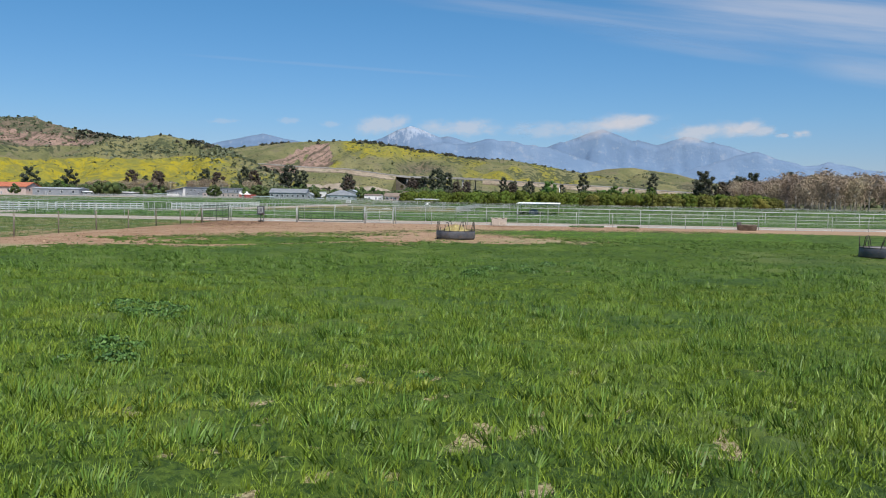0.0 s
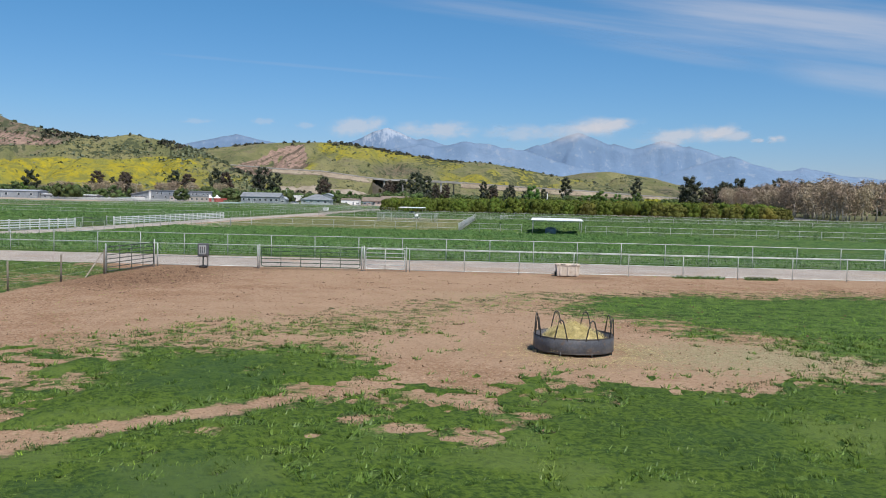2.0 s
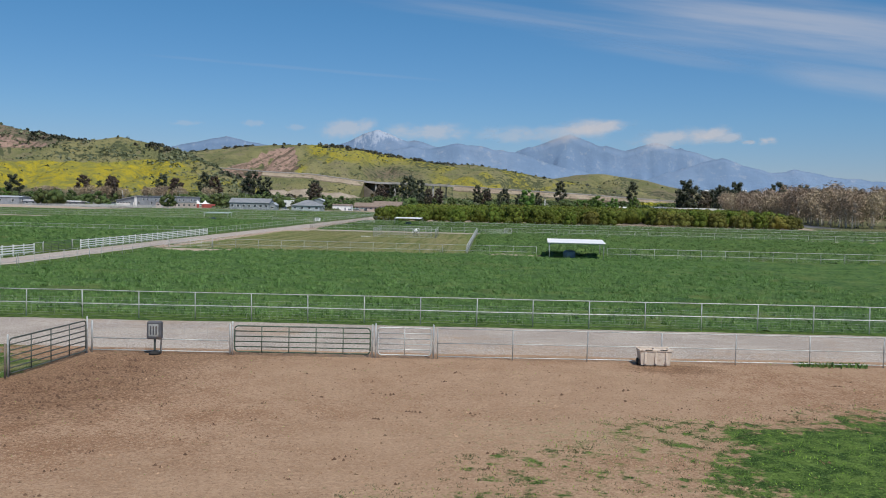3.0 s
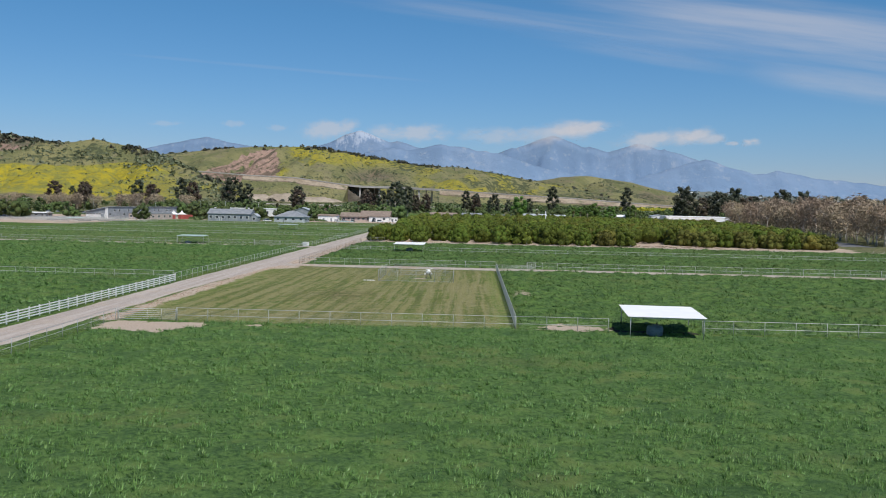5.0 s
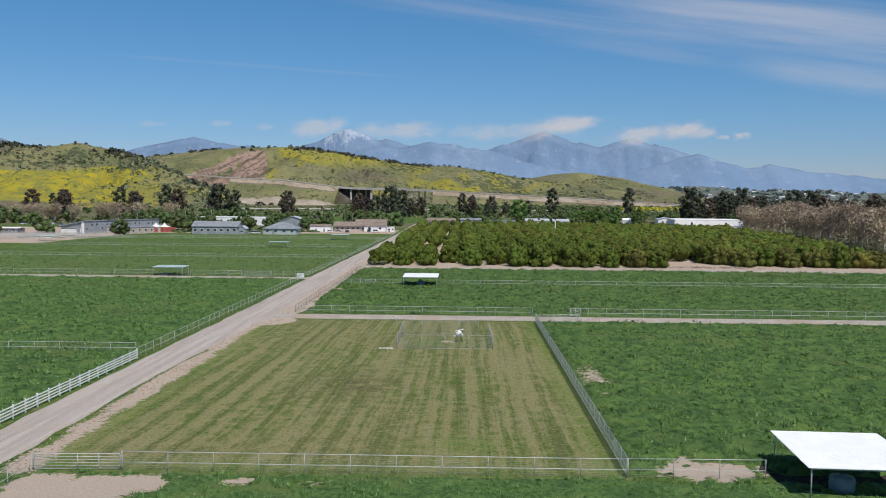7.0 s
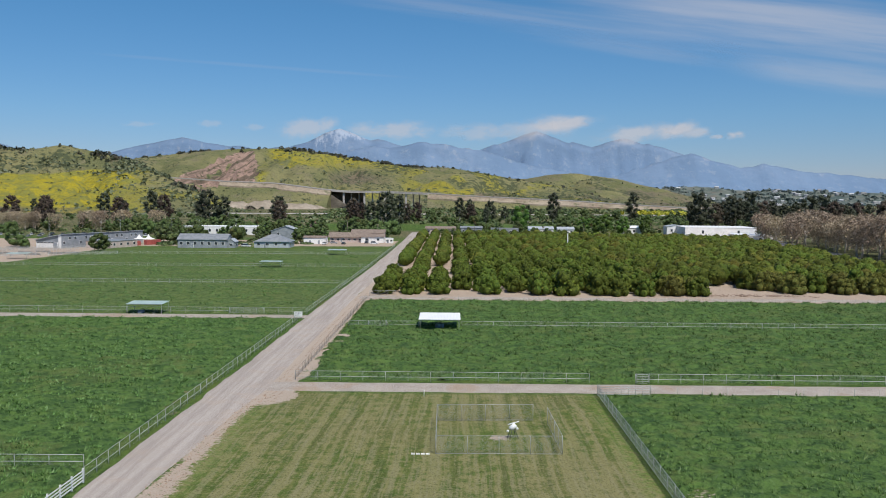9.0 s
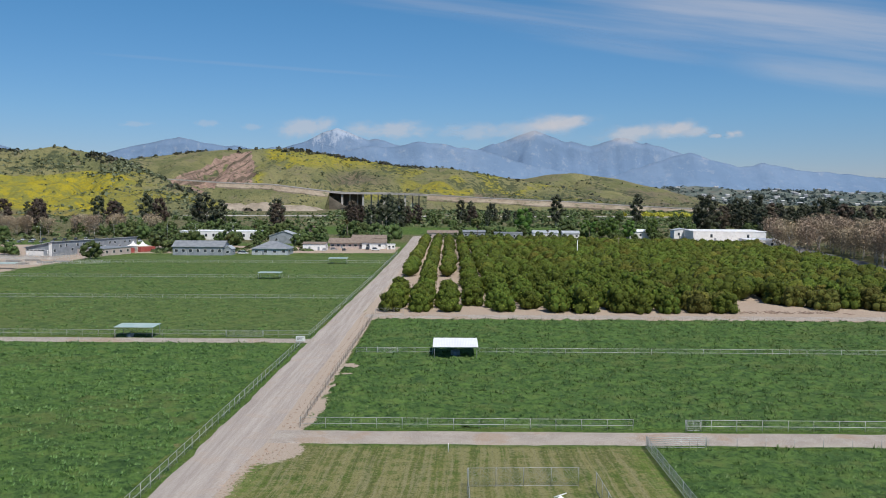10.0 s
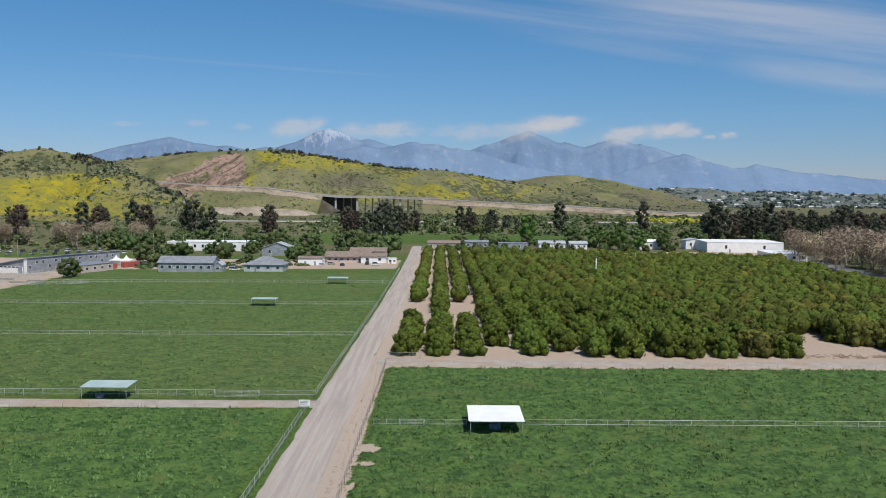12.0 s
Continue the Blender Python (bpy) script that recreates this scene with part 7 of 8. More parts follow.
# ---------------------------------------------------------------- trees
def leaf_cloud(rng, lumps, per, size, flat=0.75, thin=1.0, up=0.2, ruffle=0.55):
    """Small leaf clumps over a set of lumps (x, y, z, r): quads of uneven size facing mostly outwards."""
    lumps = np.array(lumps, float)
    share = lumps[:, 3] ** 2
    which = rng.choice(len(lumps), per, p=share / share.sum())
    c, r = lumps[which, :3], lumps[which, 3]
    d = rng.normal(size=(per, 3))
    d[:, 2] += up
    d /= np.linalg.norm(d, axis=1)[:, None]
    pos = c + d * (r * rng.uniform(0.72, 1.06, per))[:, None] * np.array([1, 1, flat])
    nrm = d + rng.normal(size=(per, 3)) * ruffle
    nrm /= np.linalg.norm(nrm, axis=1)[:, None]
    t = np.cross(nrm, rng.normal(size=(per, 3)))
    t /= np.linalg.norm(t, axis=1)[:, None]
    b = np.cross(nrm, t)
    s = size * rng.uniform(0.55, 1.3, per)[:, None]
    k = rng.uniform(0.5, 1.0, (per, 1)) * thin
    v = np.stack([pos - t * s * 0.5, pos + b * s * 0.42 * k + nrm * s * 0.12, pos + t * s * 0.5, pos - b * s * 0.42 * k - nrm * s * 0.06], 1)
    return v.reshape(-1, 3), np.arange(4 * per).reshape(-1, 4)


def blob(lumps, n=6, squash=0.78, grow=0.86):
    """Inner masses that keep a crown from being see-through, with its shade painted in."""
    s = Shape()
    for x, y, z, r in lumps:
        rows = []
        for i in range(1, 4):
            th = math.pi * i / 4
            rows.append((r * grow * math.sin(th), z - r * grow * squash * math.cos(th)))
        lathe(s, [(0.02, z - r * grow * squash)] + rows + [(0.02, z + r * grow * squash)], n, x, y)
    return s


def trunk_shape(rng, h, r, limbs, reach, lean=0.03, n=7):
    s = Shape()
    dx, dy = rng.normal(0, lean, 2) * h
    top = (dx, dy, h)
    s.tube([(0, 0, -0.3), (0, 0, 0.15), (dx * 0.4, dy * 0.4, h * 0.5), top], [r * 1.5, r * 1.1, r * 0.85, r * 0.6], n)
    for k in range(limbs):
        a = 2 * math.pi * (k + rng.uniform(-0.3, 0.3)) / limbs
        z0 = h * rng.uniform(0.6, 1.0)
        p0 = (dx * z0 / h, dy * z0 / h, z0)
        p1 = (p0[0] + math.cos(a) * reach * 0.5, p0[1] + math.sin(a) * reach * 0.5, z0 + reach * rng.uniform(0.35, 0.6))
        p2 = (p0[0] + math.cos(a) * reach * 0.85, p0[1] + math.sin(a) * reach * 0.85, z0 + reach * rng.uniform(0.8, 1.2))
        s.tube([p0, p1, p2], [r * 0.5, r * 0.32, r * 0.12], 4, False)
    return s


def tree_kind(name, label, category, group, seed, h, w, leaf, leaves, size, bark, trunk_h, lumps_n, tall=1.0, mass=None, ragged=0.0):
    """One tree: a leafy mass in uneven lumps with loose sprays over it; the first stands at its own place, the rest are copies."""
    rng = np.random.default_rng(seed)
    lumps = []
    for i in range(lumps_n):
        q = (i + 0.5) / lumps_n
        z = trunk_h + (h - trunk_h) * (0.08 + 0.82 * q)
        spread = w * 0.5 * math.sin(math.pi * (0.18 + 0.72 * q)) ** 0.8
        a = i * 2.4 + rng.uniform(-0.5, 0.5)
        r = w * (rng.uniform(0.20, 0.34) if ragged else rng.uniform(0.15, 0.29)) * (1 - 0.35 * q) * (12 / max(12, lumps_n)) ** 0.4
        off = max(0.0, spread - r * (0.75 - ragged)) * rng.uniform(0.55, 1.15)
        lumps.append((math.cos(a) * off, math.sin(a) * off, min(z, h - r * 0.7), r))
    v, f = leaf_cloud(rng, lumps, leaves, size, 0.85 * tall, 0.9, 0.2, 0.6)
    top = thing(name, 0, 0, 0, label, category, group)
    part("trunk", trunk_shape(rng, trunk_h + (h - trunk_h) * 0.35, max(0.12, h * 0.02), 5, w * 0.33), bark, top, soft=True)
    crown = part("crown", array_mesh("crown", v, f, leaf), None, top)
    if mass:
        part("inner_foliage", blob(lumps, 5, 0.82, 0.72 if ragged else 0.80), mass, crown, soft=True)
    return top


def bare_kind(name, label, seed, h, w, group):
    rng = np.random.default_rng(seed)
    s = Shape()
    tips = []
    def grow(p, d, length, r, depth):
        q = p + d * length
        mid = p + d * length * 0.5 + Vector(rng.normal(0, 0.04, 3)) * length
        s.tube([p, mid, q], [r, r * 0.8, r * 0.62], 6 if depth == 0 else 4 if depth == 1 else 3, depth == 0)
        if depth >= 3:
            tips.append(q)
            return
        for k in range(3 if depth else 4):
            a = rng.uniform(0, 2 * math.pi)
            side = Vector((math.cos(a), math.sin(a), 0.25))
            nd = (d * 0.75 + side * rng.uniform(0.45, 0.8) + Vector((0, 0, 0.25))).normalized()
            grow(q if k else p.lerp(q, 0.75), nd, length * rng.uniform(0.6, 0.8), r * 0.55, depth + 1)
    grow(Vector((0, 0, -0.2)), Vector((rng.normal(0, 0.04), rng.normal(0, 0.04), 1)).normalized(), h * 0.29, h * 0.02, 0)
    top = thing(name, 0, 0, 0, label, "tree", group)
    part("trunk", s, TWIG_BARK, top, soft=True)
    lumps = [(p.x, p.y, p.z - h * 0.05, h * 0.17) for p in tips] + [(p.x * 0.9, p.y * 0.9, p.z * 0.66, h * 0.13) for p in tips[::2]] + [(p.x * 0.8, p.y * 0.8, p.z * 0.38, h * 0.12) for p in tips[::3]]
    v, f = leaf_cloud(rng, lumps, 1150, h * 0.085, 0.95, 0.045, 0.5)
    part("twig_haze", array_mesh("twig_haze", v, f, TWIG), None, top, "haze of fine bare twigs")
    return top


def plant(kinds, spots):
    """Sets out copies of the kinds; the first use of each kind moves the original itself."""
    for i, (x, y, z, scale, turn, k) in enumerate(spots):
        src = kinds[k % len(kinds)]
        m = pose(x, y, z, 0, 0, turn)
        if not src.get("set_out"):
            src["set_out"] = 1
            src.matrix_basis = m @ Matrix.Diagonal((scale, scale, scale, 1))
            continue
        c = copy_thing(src, m)
        c.scale = (scale, scale, scale * (0.92 + 0.16 * ((i * 37) % 11) / 11))


rnd = random.Random(11)
# citrus orchard: hedged rows that run with the road
def citrus_kind(seed, label, leaf, inner, low, high, lumps_n, wide=1.5):
    """A hedged citrus tree: swelling lumps of foliage down to the soil, each a leafy mass with loose sprays over it."""
    rng = np.random.default_rng(seed)
    lumps = [(0, 0, low + 0.2, 2.1)]
    for i in range(5):
        a = i * 1.26 + rng.uniform(-0.3, 0.3)
        lumps.append((1.75 * math.cos(a), 1.75 * math.sin(a), rng.uniform(0.7, 1.2), rng.uniform(0.95, 1.25)))
    for i in range(lumps_n):
        a = i * 2.4 + rng.uniform(-0.5, 0.5)
        q = (i + 0.5) / lumps_n
        off = wide * math.cos(q * 1.25) * rng.uniform(0.7, 1.25)
        lumps.append((off * math.cos(a), off * math.sin(a), low * 1.2 + (high - low * 1.2) * q, rng.uniform(0.65, 1.35)))
    v, f = leaf_cloud(rng, lumps, 540, 0.54, 0.95, 0.8, 0.3, 0.5)
    v[:, 2] = np.maximum(v[:, 2], 0.12)
    t = thing("citrus_tree", 0, 0, 0, label, "tree", "orchard trees")
    part("trunk", trunk_shape(rng, 1.4, 0.14, 4, 1.2), BARK, t, soft=True)
    crown = part("crown", array_mesh("crown", v, f, leaf), None, t)
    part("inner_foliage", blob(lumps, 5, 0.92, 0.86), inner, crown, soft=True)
    return t


citrus = [citrus_kind(100 + k, "dense round citrus tree with leaves down to the bare soil", CITRUS, CITRUS_SHADED, 1.5, 4.0, 9) for k in range(3)]
bronze = [citrus_kind(140 + k, "low citrus tree with bronze-brown new leaves", BRONZE, BRONZE_SHADED, 1.3, 3.3, 8) for k in range(2)]

near, far = [], []
for c in range(28):
    x = -12.8 + 7.35 * c
    y = 396.0 + (0 if c < 3 else 14.0 if c == 3 else 7.0 if c == 5 else rnd.uniform(-0.3, 1.0) if c in (4, 6, 7, 8, 9, 10, 11, 12) else 4.0)
    while y < 760 - 0.40 * (x + 13):
        skip = (c in (0, 2) and 441 < y < 497) or (c == 1 and 444 < y < 470) or (12.5 < c < 15 and y < 424) or (x > 155 + (y - 440) * 0.10)
        skip = skip or (c > 14 and y < 403) or (c == 15 and y < 412) or rnd.random() < 0.025
        if not skip:
            spot = (x + rnd.gauss(0, 0.3 if c < 4 else 1.1), y + (0 if c < 4 else rnd.uniform(-0.9, 0.9)), 0.0, rnd.uniform(0.86, 1.16) * (1.16 if c < 4 else 1.08 + 0.20 * min(1, (c - 3) / 3)), rnd.uniform(0, 360), rnd.randint(0, 2))
            (near if (y < 500 and c < 12) or y < 425 else far).append(spot)
        y += rnd.uniform(4.1, 4.9)
near.sort(key=lambda q: q[1])
turned = lambda q: (q[0] > 88 and (q[0] * 5 + q[1] * 7) % 9 < 6) or (q[0] > 62 and (q[0] * 7 + q[1] * 3) % 5 < 2)
plant(citrus, [q for q in near[:250] if not turned(q)])
plant(bronze, [q for q in near[:250] if turned(q)])
far += near[250:]


def merged_orchard(spots):
    vs, fs, cv, cf, tone, inner_tone, nv, nc = [], [], [], [], [], [], 0, 0
    bases = []
    for k in range(3):
        rng = np.random.default_rng(200 + k)
        lumps = [(0, 0, 2.1, 2.45), (rng.uniform(-0.5, 0.5), rng.uniform(-0.5, 0.5), 3.2, 1.75)] + [(1.45 * math.cos(a), 1.45 * math.sin(a), rng.uniform(1.6, 2.9), rng.uniform(1.1, 1.5)) for a in (0.4 + k, 2.5 + k, 4.6 + k)]
        v, f = leaf_cloud(rng, lumps, 100, 0.66, 0.95, 0.8, 0.6, 0.4)
        core = blob(lumps, 5, 0.92, 0.9)
        bases.append((v, f, np.array([tuple(p) for p in core.v]), np.array(core.f)))
    pick = np.random.default_rng(9)
    for x, y, z, s, turn, k in spots:
        v, f, c, g = bases[k]
        a = radians(turn)
        R = np.array([[math.cos(a), math.sin(a), 0], [-math.sin(a), math.cos(a), 0], [0, 0, 1]]) * s
        vs.append(v @ R + (x, y, z)); fs.append(f + nv); nv += len(v)
        cv.append(c @ R + (x, y, z)); cf.append(g + nc); nc += len(c)
        t = pick.uniform(0, 1)
        tone.append(np.full(len(v), t)); inner_tone.append(np.full(len(c), t))
    out = array_mesh("orchard", np.concatenate(vs), np.concatenate(fs), CITRUS_ROWS), array_mesh("orchard_inner", np.concatenate(cv), np.concatenate(cf), CITRUS_ROWS_SHADED, True)
    for me, t in zip(out, (tone, inner_tone)):
        me.attributes.new("tone", "FLOAT", "POINT").data.foreach_set("value", np.concatenate(t).astype(np.float32))
    return out


if far:
    a, b = merged_orchard(far)
    o = tagged(new("orchard_rows", a), "close rows of citrus trees deep in the orchard", "orchard", kind="stuff")
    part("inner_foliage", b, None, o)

heap = Shape()
for _ in range(60):
    px, py, r = rnd.gauss(92, 7), rnd.gauss(396.5, 0.9), rnd.uniform(0.15, 0.5)
    a = rnd.uniform(0, 3.14)
    heap.tube([(px - math.cos(a), py - math.sin(a) * 0.5, 0.1), (px + math.cos(a), py + math.sin(a) * 0.5, rnd.uniform(0.15, 0.7))], 0.07, 5)
tagged(new("brush_pile", heap.mesh("brush_pile", RUST)), "low pile of reddish pruned branches at the orchard's edge", "brush pile", kind="stuff")

# trees of the valley
gums = [tree_kind("gum_tree", "tall dark ragged gum tree", "tree", "gum trees", 21, 34, 23, GUM, 1500, 1.5, PALE_BARK, 3.5, 24, 1.0, GUM_SHADED, 0.15),
        tree_kind("gum_tree", "tall dark slender gum tree", "tree", "gum trees", 22, 34, 15, GUM, 1200, 1.4, PALE_BARK, 3.5, 20, 1.05, GUM_SHADED, 0.15)]
russet = [tree_kind("gum_tree", "tall russet-brown gum tree with ragged crown", "tree", "gum trees", 24, 30, 19, RUSSET, 1300, 1.4, BARK, 3, 22, 1.0, RUSSET_SHADED, 0.15)]
oaks = [tree_kind("broadleaf_tree", "broad dark green tree with spreading boughs", "tree", "valley trees", 31, 11, 14, OAK, 330, 1.15, BARK, 1.2, 12, 1.0, OAK_SHADED),
        tree_kind("broadleaf_tree", "rounded mid-green tree with short trunk", "tree", "valley trees", 32, 11, 12, OAK, 310, 1.1, BARK, 1.2, 10, 1.0, OAK_SHADED),
        tree_kind("broadleaf_tree", "uneven green tree with low boughs", "tree", "valley trees", 33, 10, 16, OAK, 350, 1.15, BARK, 0.8, 13, 1.0, OAK_SHADED, 0.2)]
blossom = [tree_kind("blossom_tree", "small tree in dusky pink blossom", "tree", "", 47, 8, 9, leafy("pink_blossom", (0.16, 0.09, 0.085), (0.34, 0.20, 0.19)), 420, 0.8, BARK, 1.6, 9)]
fresh = [tree_kind("leafy_tree", "bright green tree in fresh leaf", "tree", "fresh green trees", 41, 20, 16, LIGHT_LEAF, 1300, 0.85, BARK, 3, 14, 1.0, FRESH_SHADED, 0.2)]
bare = [bare_kind("sycamore", "leafless sycamore with pale mottled bark", 51, 21, 15, "bare sycamores"), bare_kind("sycamore", "leafless sycamore with pale mottled bark", 52, 21, 15, "bare sycamores"),
        bare_kind("sycamore", "leafless sycamore with pale mottled bark", 53, 21, 15, "bare sycamores")]
plant(gums, [(-190, 862, 0, 1.0, 20, 0), (-178, 868, 0, 0.85, 80, 1), (-247, 900, 0, 0.95, 130, 1), (-307, 950, 1, 0.95, 40, 1), (-160, 1000, 2, 0.8, 200, 0), (13, 1050, 3, 0.72, 10, 1)])
plant(gums, [(22, 1056, 3, 0.66, 130, 0), (101, 1000, 2, 0.98, 310, 1), (177, 1000, 2, 0.95, 70, 1), (212, 900, 0, 1.1, 50, 0), (252, 930, 0, 0.85, 90, 0), (270, 950, 0, 1.0, 190, 0)])
plant(gums, [(292, 955, 0, 0.9, 20, 1), (264, 800, 0, 0.95, 140, 0), (330, 930, 0, 0.95, 33, 0), (345, 880, 0, 0.8, 66, 1), (-50, 900, 0, 1.0, 99, 0), (-40, 915, 0, 0.85, 15, 1)])
plant(gums, [(-62, 892, 0, 0.8, 35, 1), (-420, 800, 0, 0.8, 75, 0), (420, 900, 0, 0.85, 175, 0), (455, 840, 0, 0.8, 12, 1), (-360, 760, 0, 0.7, 72, 0), (230, 985, 0, 0.7, 22, 1)])
plant(blossom, [(-98, 812, 0, 1.1, 0, 0)])
plant(fresh, [(63, 900, 0, 1.1, 0, 0), (118, 806, 0, 0.85, 50, 0), (132, 812, 0, 0.7, 150, 0), (108, 862, 0, 0.7, 210, 0), (-45, 705, 0, 0.36, 10, 0), (150, 815, 0, 0.75, 80, 0), (-330, 690, 0, 0.6, 8, 0)])
plant(oaks, [(-165.5, 578, 0, 0.80, 0, 0), (96, 878, 0, 1.15, 70, 0), (-120, 640, 0, 0.55, 30, 1), (-146, 640, 0, 0.55, 90, 0), (-152, 652, 0, 0.6, 10, 2), (-104, 655, 0, 0.5, 44, 0)])
plant(oaks, [(-163, 668, 0, 1.0, 40, 0), (-150, 664, 0, 0.85, 200, 1), (-128, 700, 0, 0.8, 100, 2)])
plant(oaks, [(-175, 700, 0, 0.9, 15, 1), (-158, 720, 0, 0.85, 77, 2), (-140, 742, 0, 0.9, 120, 1), (-122, 752, 0, 0.8, 200, 0), (-98, 746, 0, 0.75, 300, 2), (-88, 690, 0, 0.7, 250, 0)])
plant(oaks, [(-219, 605, 0, 1.0, 140, 1), (-213, 601, 0, 0.5, 20, 2), (-330, 560, 0, 0.95, 15, 0), (-345, 590, 0, 1.0, 60, 2), (-240, 590, 0, 1.0, 110, 2), (-252, 596, 0, 0.9, 210, 0), (-296, 620, 0, 1.1, 33, 1), (-310, 590, 0, 0.7, 77, 1)])


def scatter(kinds, n, x0, x1, y0, y1, s0, s1, seed, keep=lambda x, y: True, dip=0.0):
    r = random.Random(seed)
    spots = []
    while len(spots) < n:
        x, y = r.uniform(x0, x1), r.uniform(y0, y1)
        if keep(x, y):
            spots.append((x, y, float(rise(np.array(x), np.array(y))) - dip, r.uniform(s0, s1), r.uniform(0, 360), r.randint(0, 5)))
    plant(kinds, spots)


clear_road = lambda x, y: not (-34 < x < -8 and y < 900) and not (-125 < x < 120 and 855 < y < 995)
scatter(oaks, 52, -420, -110, 770, 880, 0.7, 1.2, 71, clear_road)
scatter(oaks, 22, -100, -36, 720, 850, 0.6, 1.1, 72, lambda x, y: clear_road(x, y) and not (-70 < x < -34 and y < 712))
scatter(oaks, 18, -6, 165, 832, 852, 0.55, 1.0, 73, clear_road)
scatter(oaks, 46, -430, -140, 995, 1110, 0.3, 0.6, 74, clear_road, 0.3)
scatter(oaks, 84, -140, 400, 995, 1200, 0.45, 0.95, 79, clear_road, 1.0)
scatter(oaks, 34, 130, 420, 830, 1000, 0.7, 1.25, 75, lambda x, y: not (160 < x < 250 and y < 845))
scatter(russet, 7, -420, -150, 870, 985, 0.7, 1.0, 81, clear_road)
scatter(russet, 7, -110, 60, 1000, 1060, 0.6, 0.85, 82, clear_road)
scatter(russet, 12, 215, 480, 850, 985, 0.7, 1.0, 83)
scatter(oaks, 30, -430, -270, 640, 790, 0.6, 0.95, 84, lambda x, y: not (-345 < x < -230 and y < 625) and not (-305 < x < -185 and 700 < y < 770))
scatter(oaks, 14, -182, -118, 738, 768, 0.4, 0.65, 85)
scatter(oaks, 10, -150, -82, 634, 652, 0.22, 0.4, 86)
scatter(oaks, 12, -96, -38, 708, 745, 0.5, 0.8, 87)
scatter(oaks, 26, -260, -130, 800, 860, 0.7, 1.1, 88, clear_road)
scatter(oaks, 20, -2, 150, 786, 799, 0.3, 0.6, 90)
scatter(fresh, 5, 105, 165, 800, 850, 0.45, 0.7, 89)
scatter(gums, 16, -430, 480, 1000, 1150, 0.45, 0.7, 76, clear_road)
scatter(gums, 14, 240, 620, 820, 1000, 0.6, 0.9, 77)
scatter(gums, 15, 196, 345, 880, 965, 0.5, 0.85, 91)
scatter(russet, 9, 215, 350, 900, 985, 0.6, 0.9, 92)
scatter(bare, 26, -400, -215, 785, 890, 0.75, 1.0, 78)
spots = []
for row, off in enumerate((-10, 10, 19, 31, 46)):
    y = (640.0, 446.0, 452.0, 460.0, 470.0)[row]
    while y < 724:
        spots.append((174 + (y - 440) * 0.138 + off + rnd.gauss(0, 1.6), y, 0, rnd.uniform(0.85, 1.25), rnd.uniform(0, 360), rnd.randint(0, 2)))
        y += rnd.uniform(9, 15) * (1.0 if row < 3 else 1.5)
plant(bare, spots)

palm = thing("fan_palm", 0, 0, 0, "fan palm with a shaggy yellow-green head", "tree", "palms")
s = Shape()
s.tube([(0, 0, -0.2), (0.1, 0, 5), (0.0, 0.1, 11)], [0.35, 0.26, 0.24], 8)
part("trunk", s, BARK, palm, soft=True)
pr = np.random.default_rng(5)
s = Shape()
for k in range(70):
    a, e = pr.uniform(0, 6.28), pr.uniform(-1.0, 1.2)
    L = pr.uniform(1.5, 2.2)
    d = Vector((math.cos(a) * math.cos(e), math.sin(a) * math.cos(e), math.sin(e)))
    side = Vector((-math.sin(a), math.cos(a), 0)) * 0.42
    p = Vector((0, 0.1, 11))
    s.add([p, p + d * L * 0.6 + side, p + d * L + Vector((0, 0, -0.35)), p + d * L * 0.6 - side], [(0, 1, 2, 3)])
part("fronds", s, leafy("palm_fronds", (0.07, 0.09, 0.03), (0.25, 0.20, 0.08)), palm)
plant([palm], [(-71, 800, 0, 1.1, 0, 0), (-64, 812, 0, 0.9, 30, 0), (22, 800, 0, 0.8, 60, 0), (72, 802, 0, 0.6, 10, 0), (100, 790, 0, 0.75, 80, 0), (106, 795, 0, 0.7, 140, 0), (-128, 760, 0, 0.9, 80, 0)])


# ---------------------------------------------------------------- undergrowth, hill scrub, far suburbs
def bush_field(name, points, sizes, leaf, label, category, seed, per=16, squash=0.75):
    """Many low bushes in one mesh: leaf clumps round each point."""
    rng = np.random.default_rng(seed)
    n = len(points)
    c = np.repeat(np.asarray(points, float), per, axis=0)
    r = np.repeat(np.asarray(sizes, float), per)
    d = rng.normal(size=(n * per, 3))
    d[:, 2] = np.abs(d[:, 2])
    d /= np.linalg.norm(d, axis=1)[:, None]
    pos = c + d * (r * rng.uniform(0.5, 1.0, n * per))[:, None] * np.array([1, 1, squash])
    nrm = d + rng.normal(size=d.shape) * 0.4
    nrm /= np.linalg.norm(nrm, axis=1)[:, None]
    t = np.cross(nrm, rng.normal(size=d.shape))
    t /= np.linalg.norm(t, axis=1)[:, None]
    b = np.cross(nrm, t)
    s = (r * rng.uniform(0.5, 1.0, n * per))[:, None]
    v = np.stack([pos - t * s * 0.6, pos + b * s * 0.5, pos + t * s * 0.6, pos - b * s * 0.5], 1).reshape(-1, 3)
    me = array_mesh(name, v, np.arange(4 * n * per).reshape(-1, 4), leaf)
    return tagged(new(name, me), label, category, kind="stuff")


brush = np.random.default_rng(17)
def on_hill(data, n, want, seed):
    x, y, z, d = data
    rng = np.random.default_rng(seed)
    w = want(x, y, z, d) * (z > 2)
    i = rng.choice(len(x), n, p=w / w.sum())
    return np.stack([x[i] + rng.uniform(-6, 6, n), y[i] + rng.uniform(-6, 6, n), z[i] - 0.8], 1)

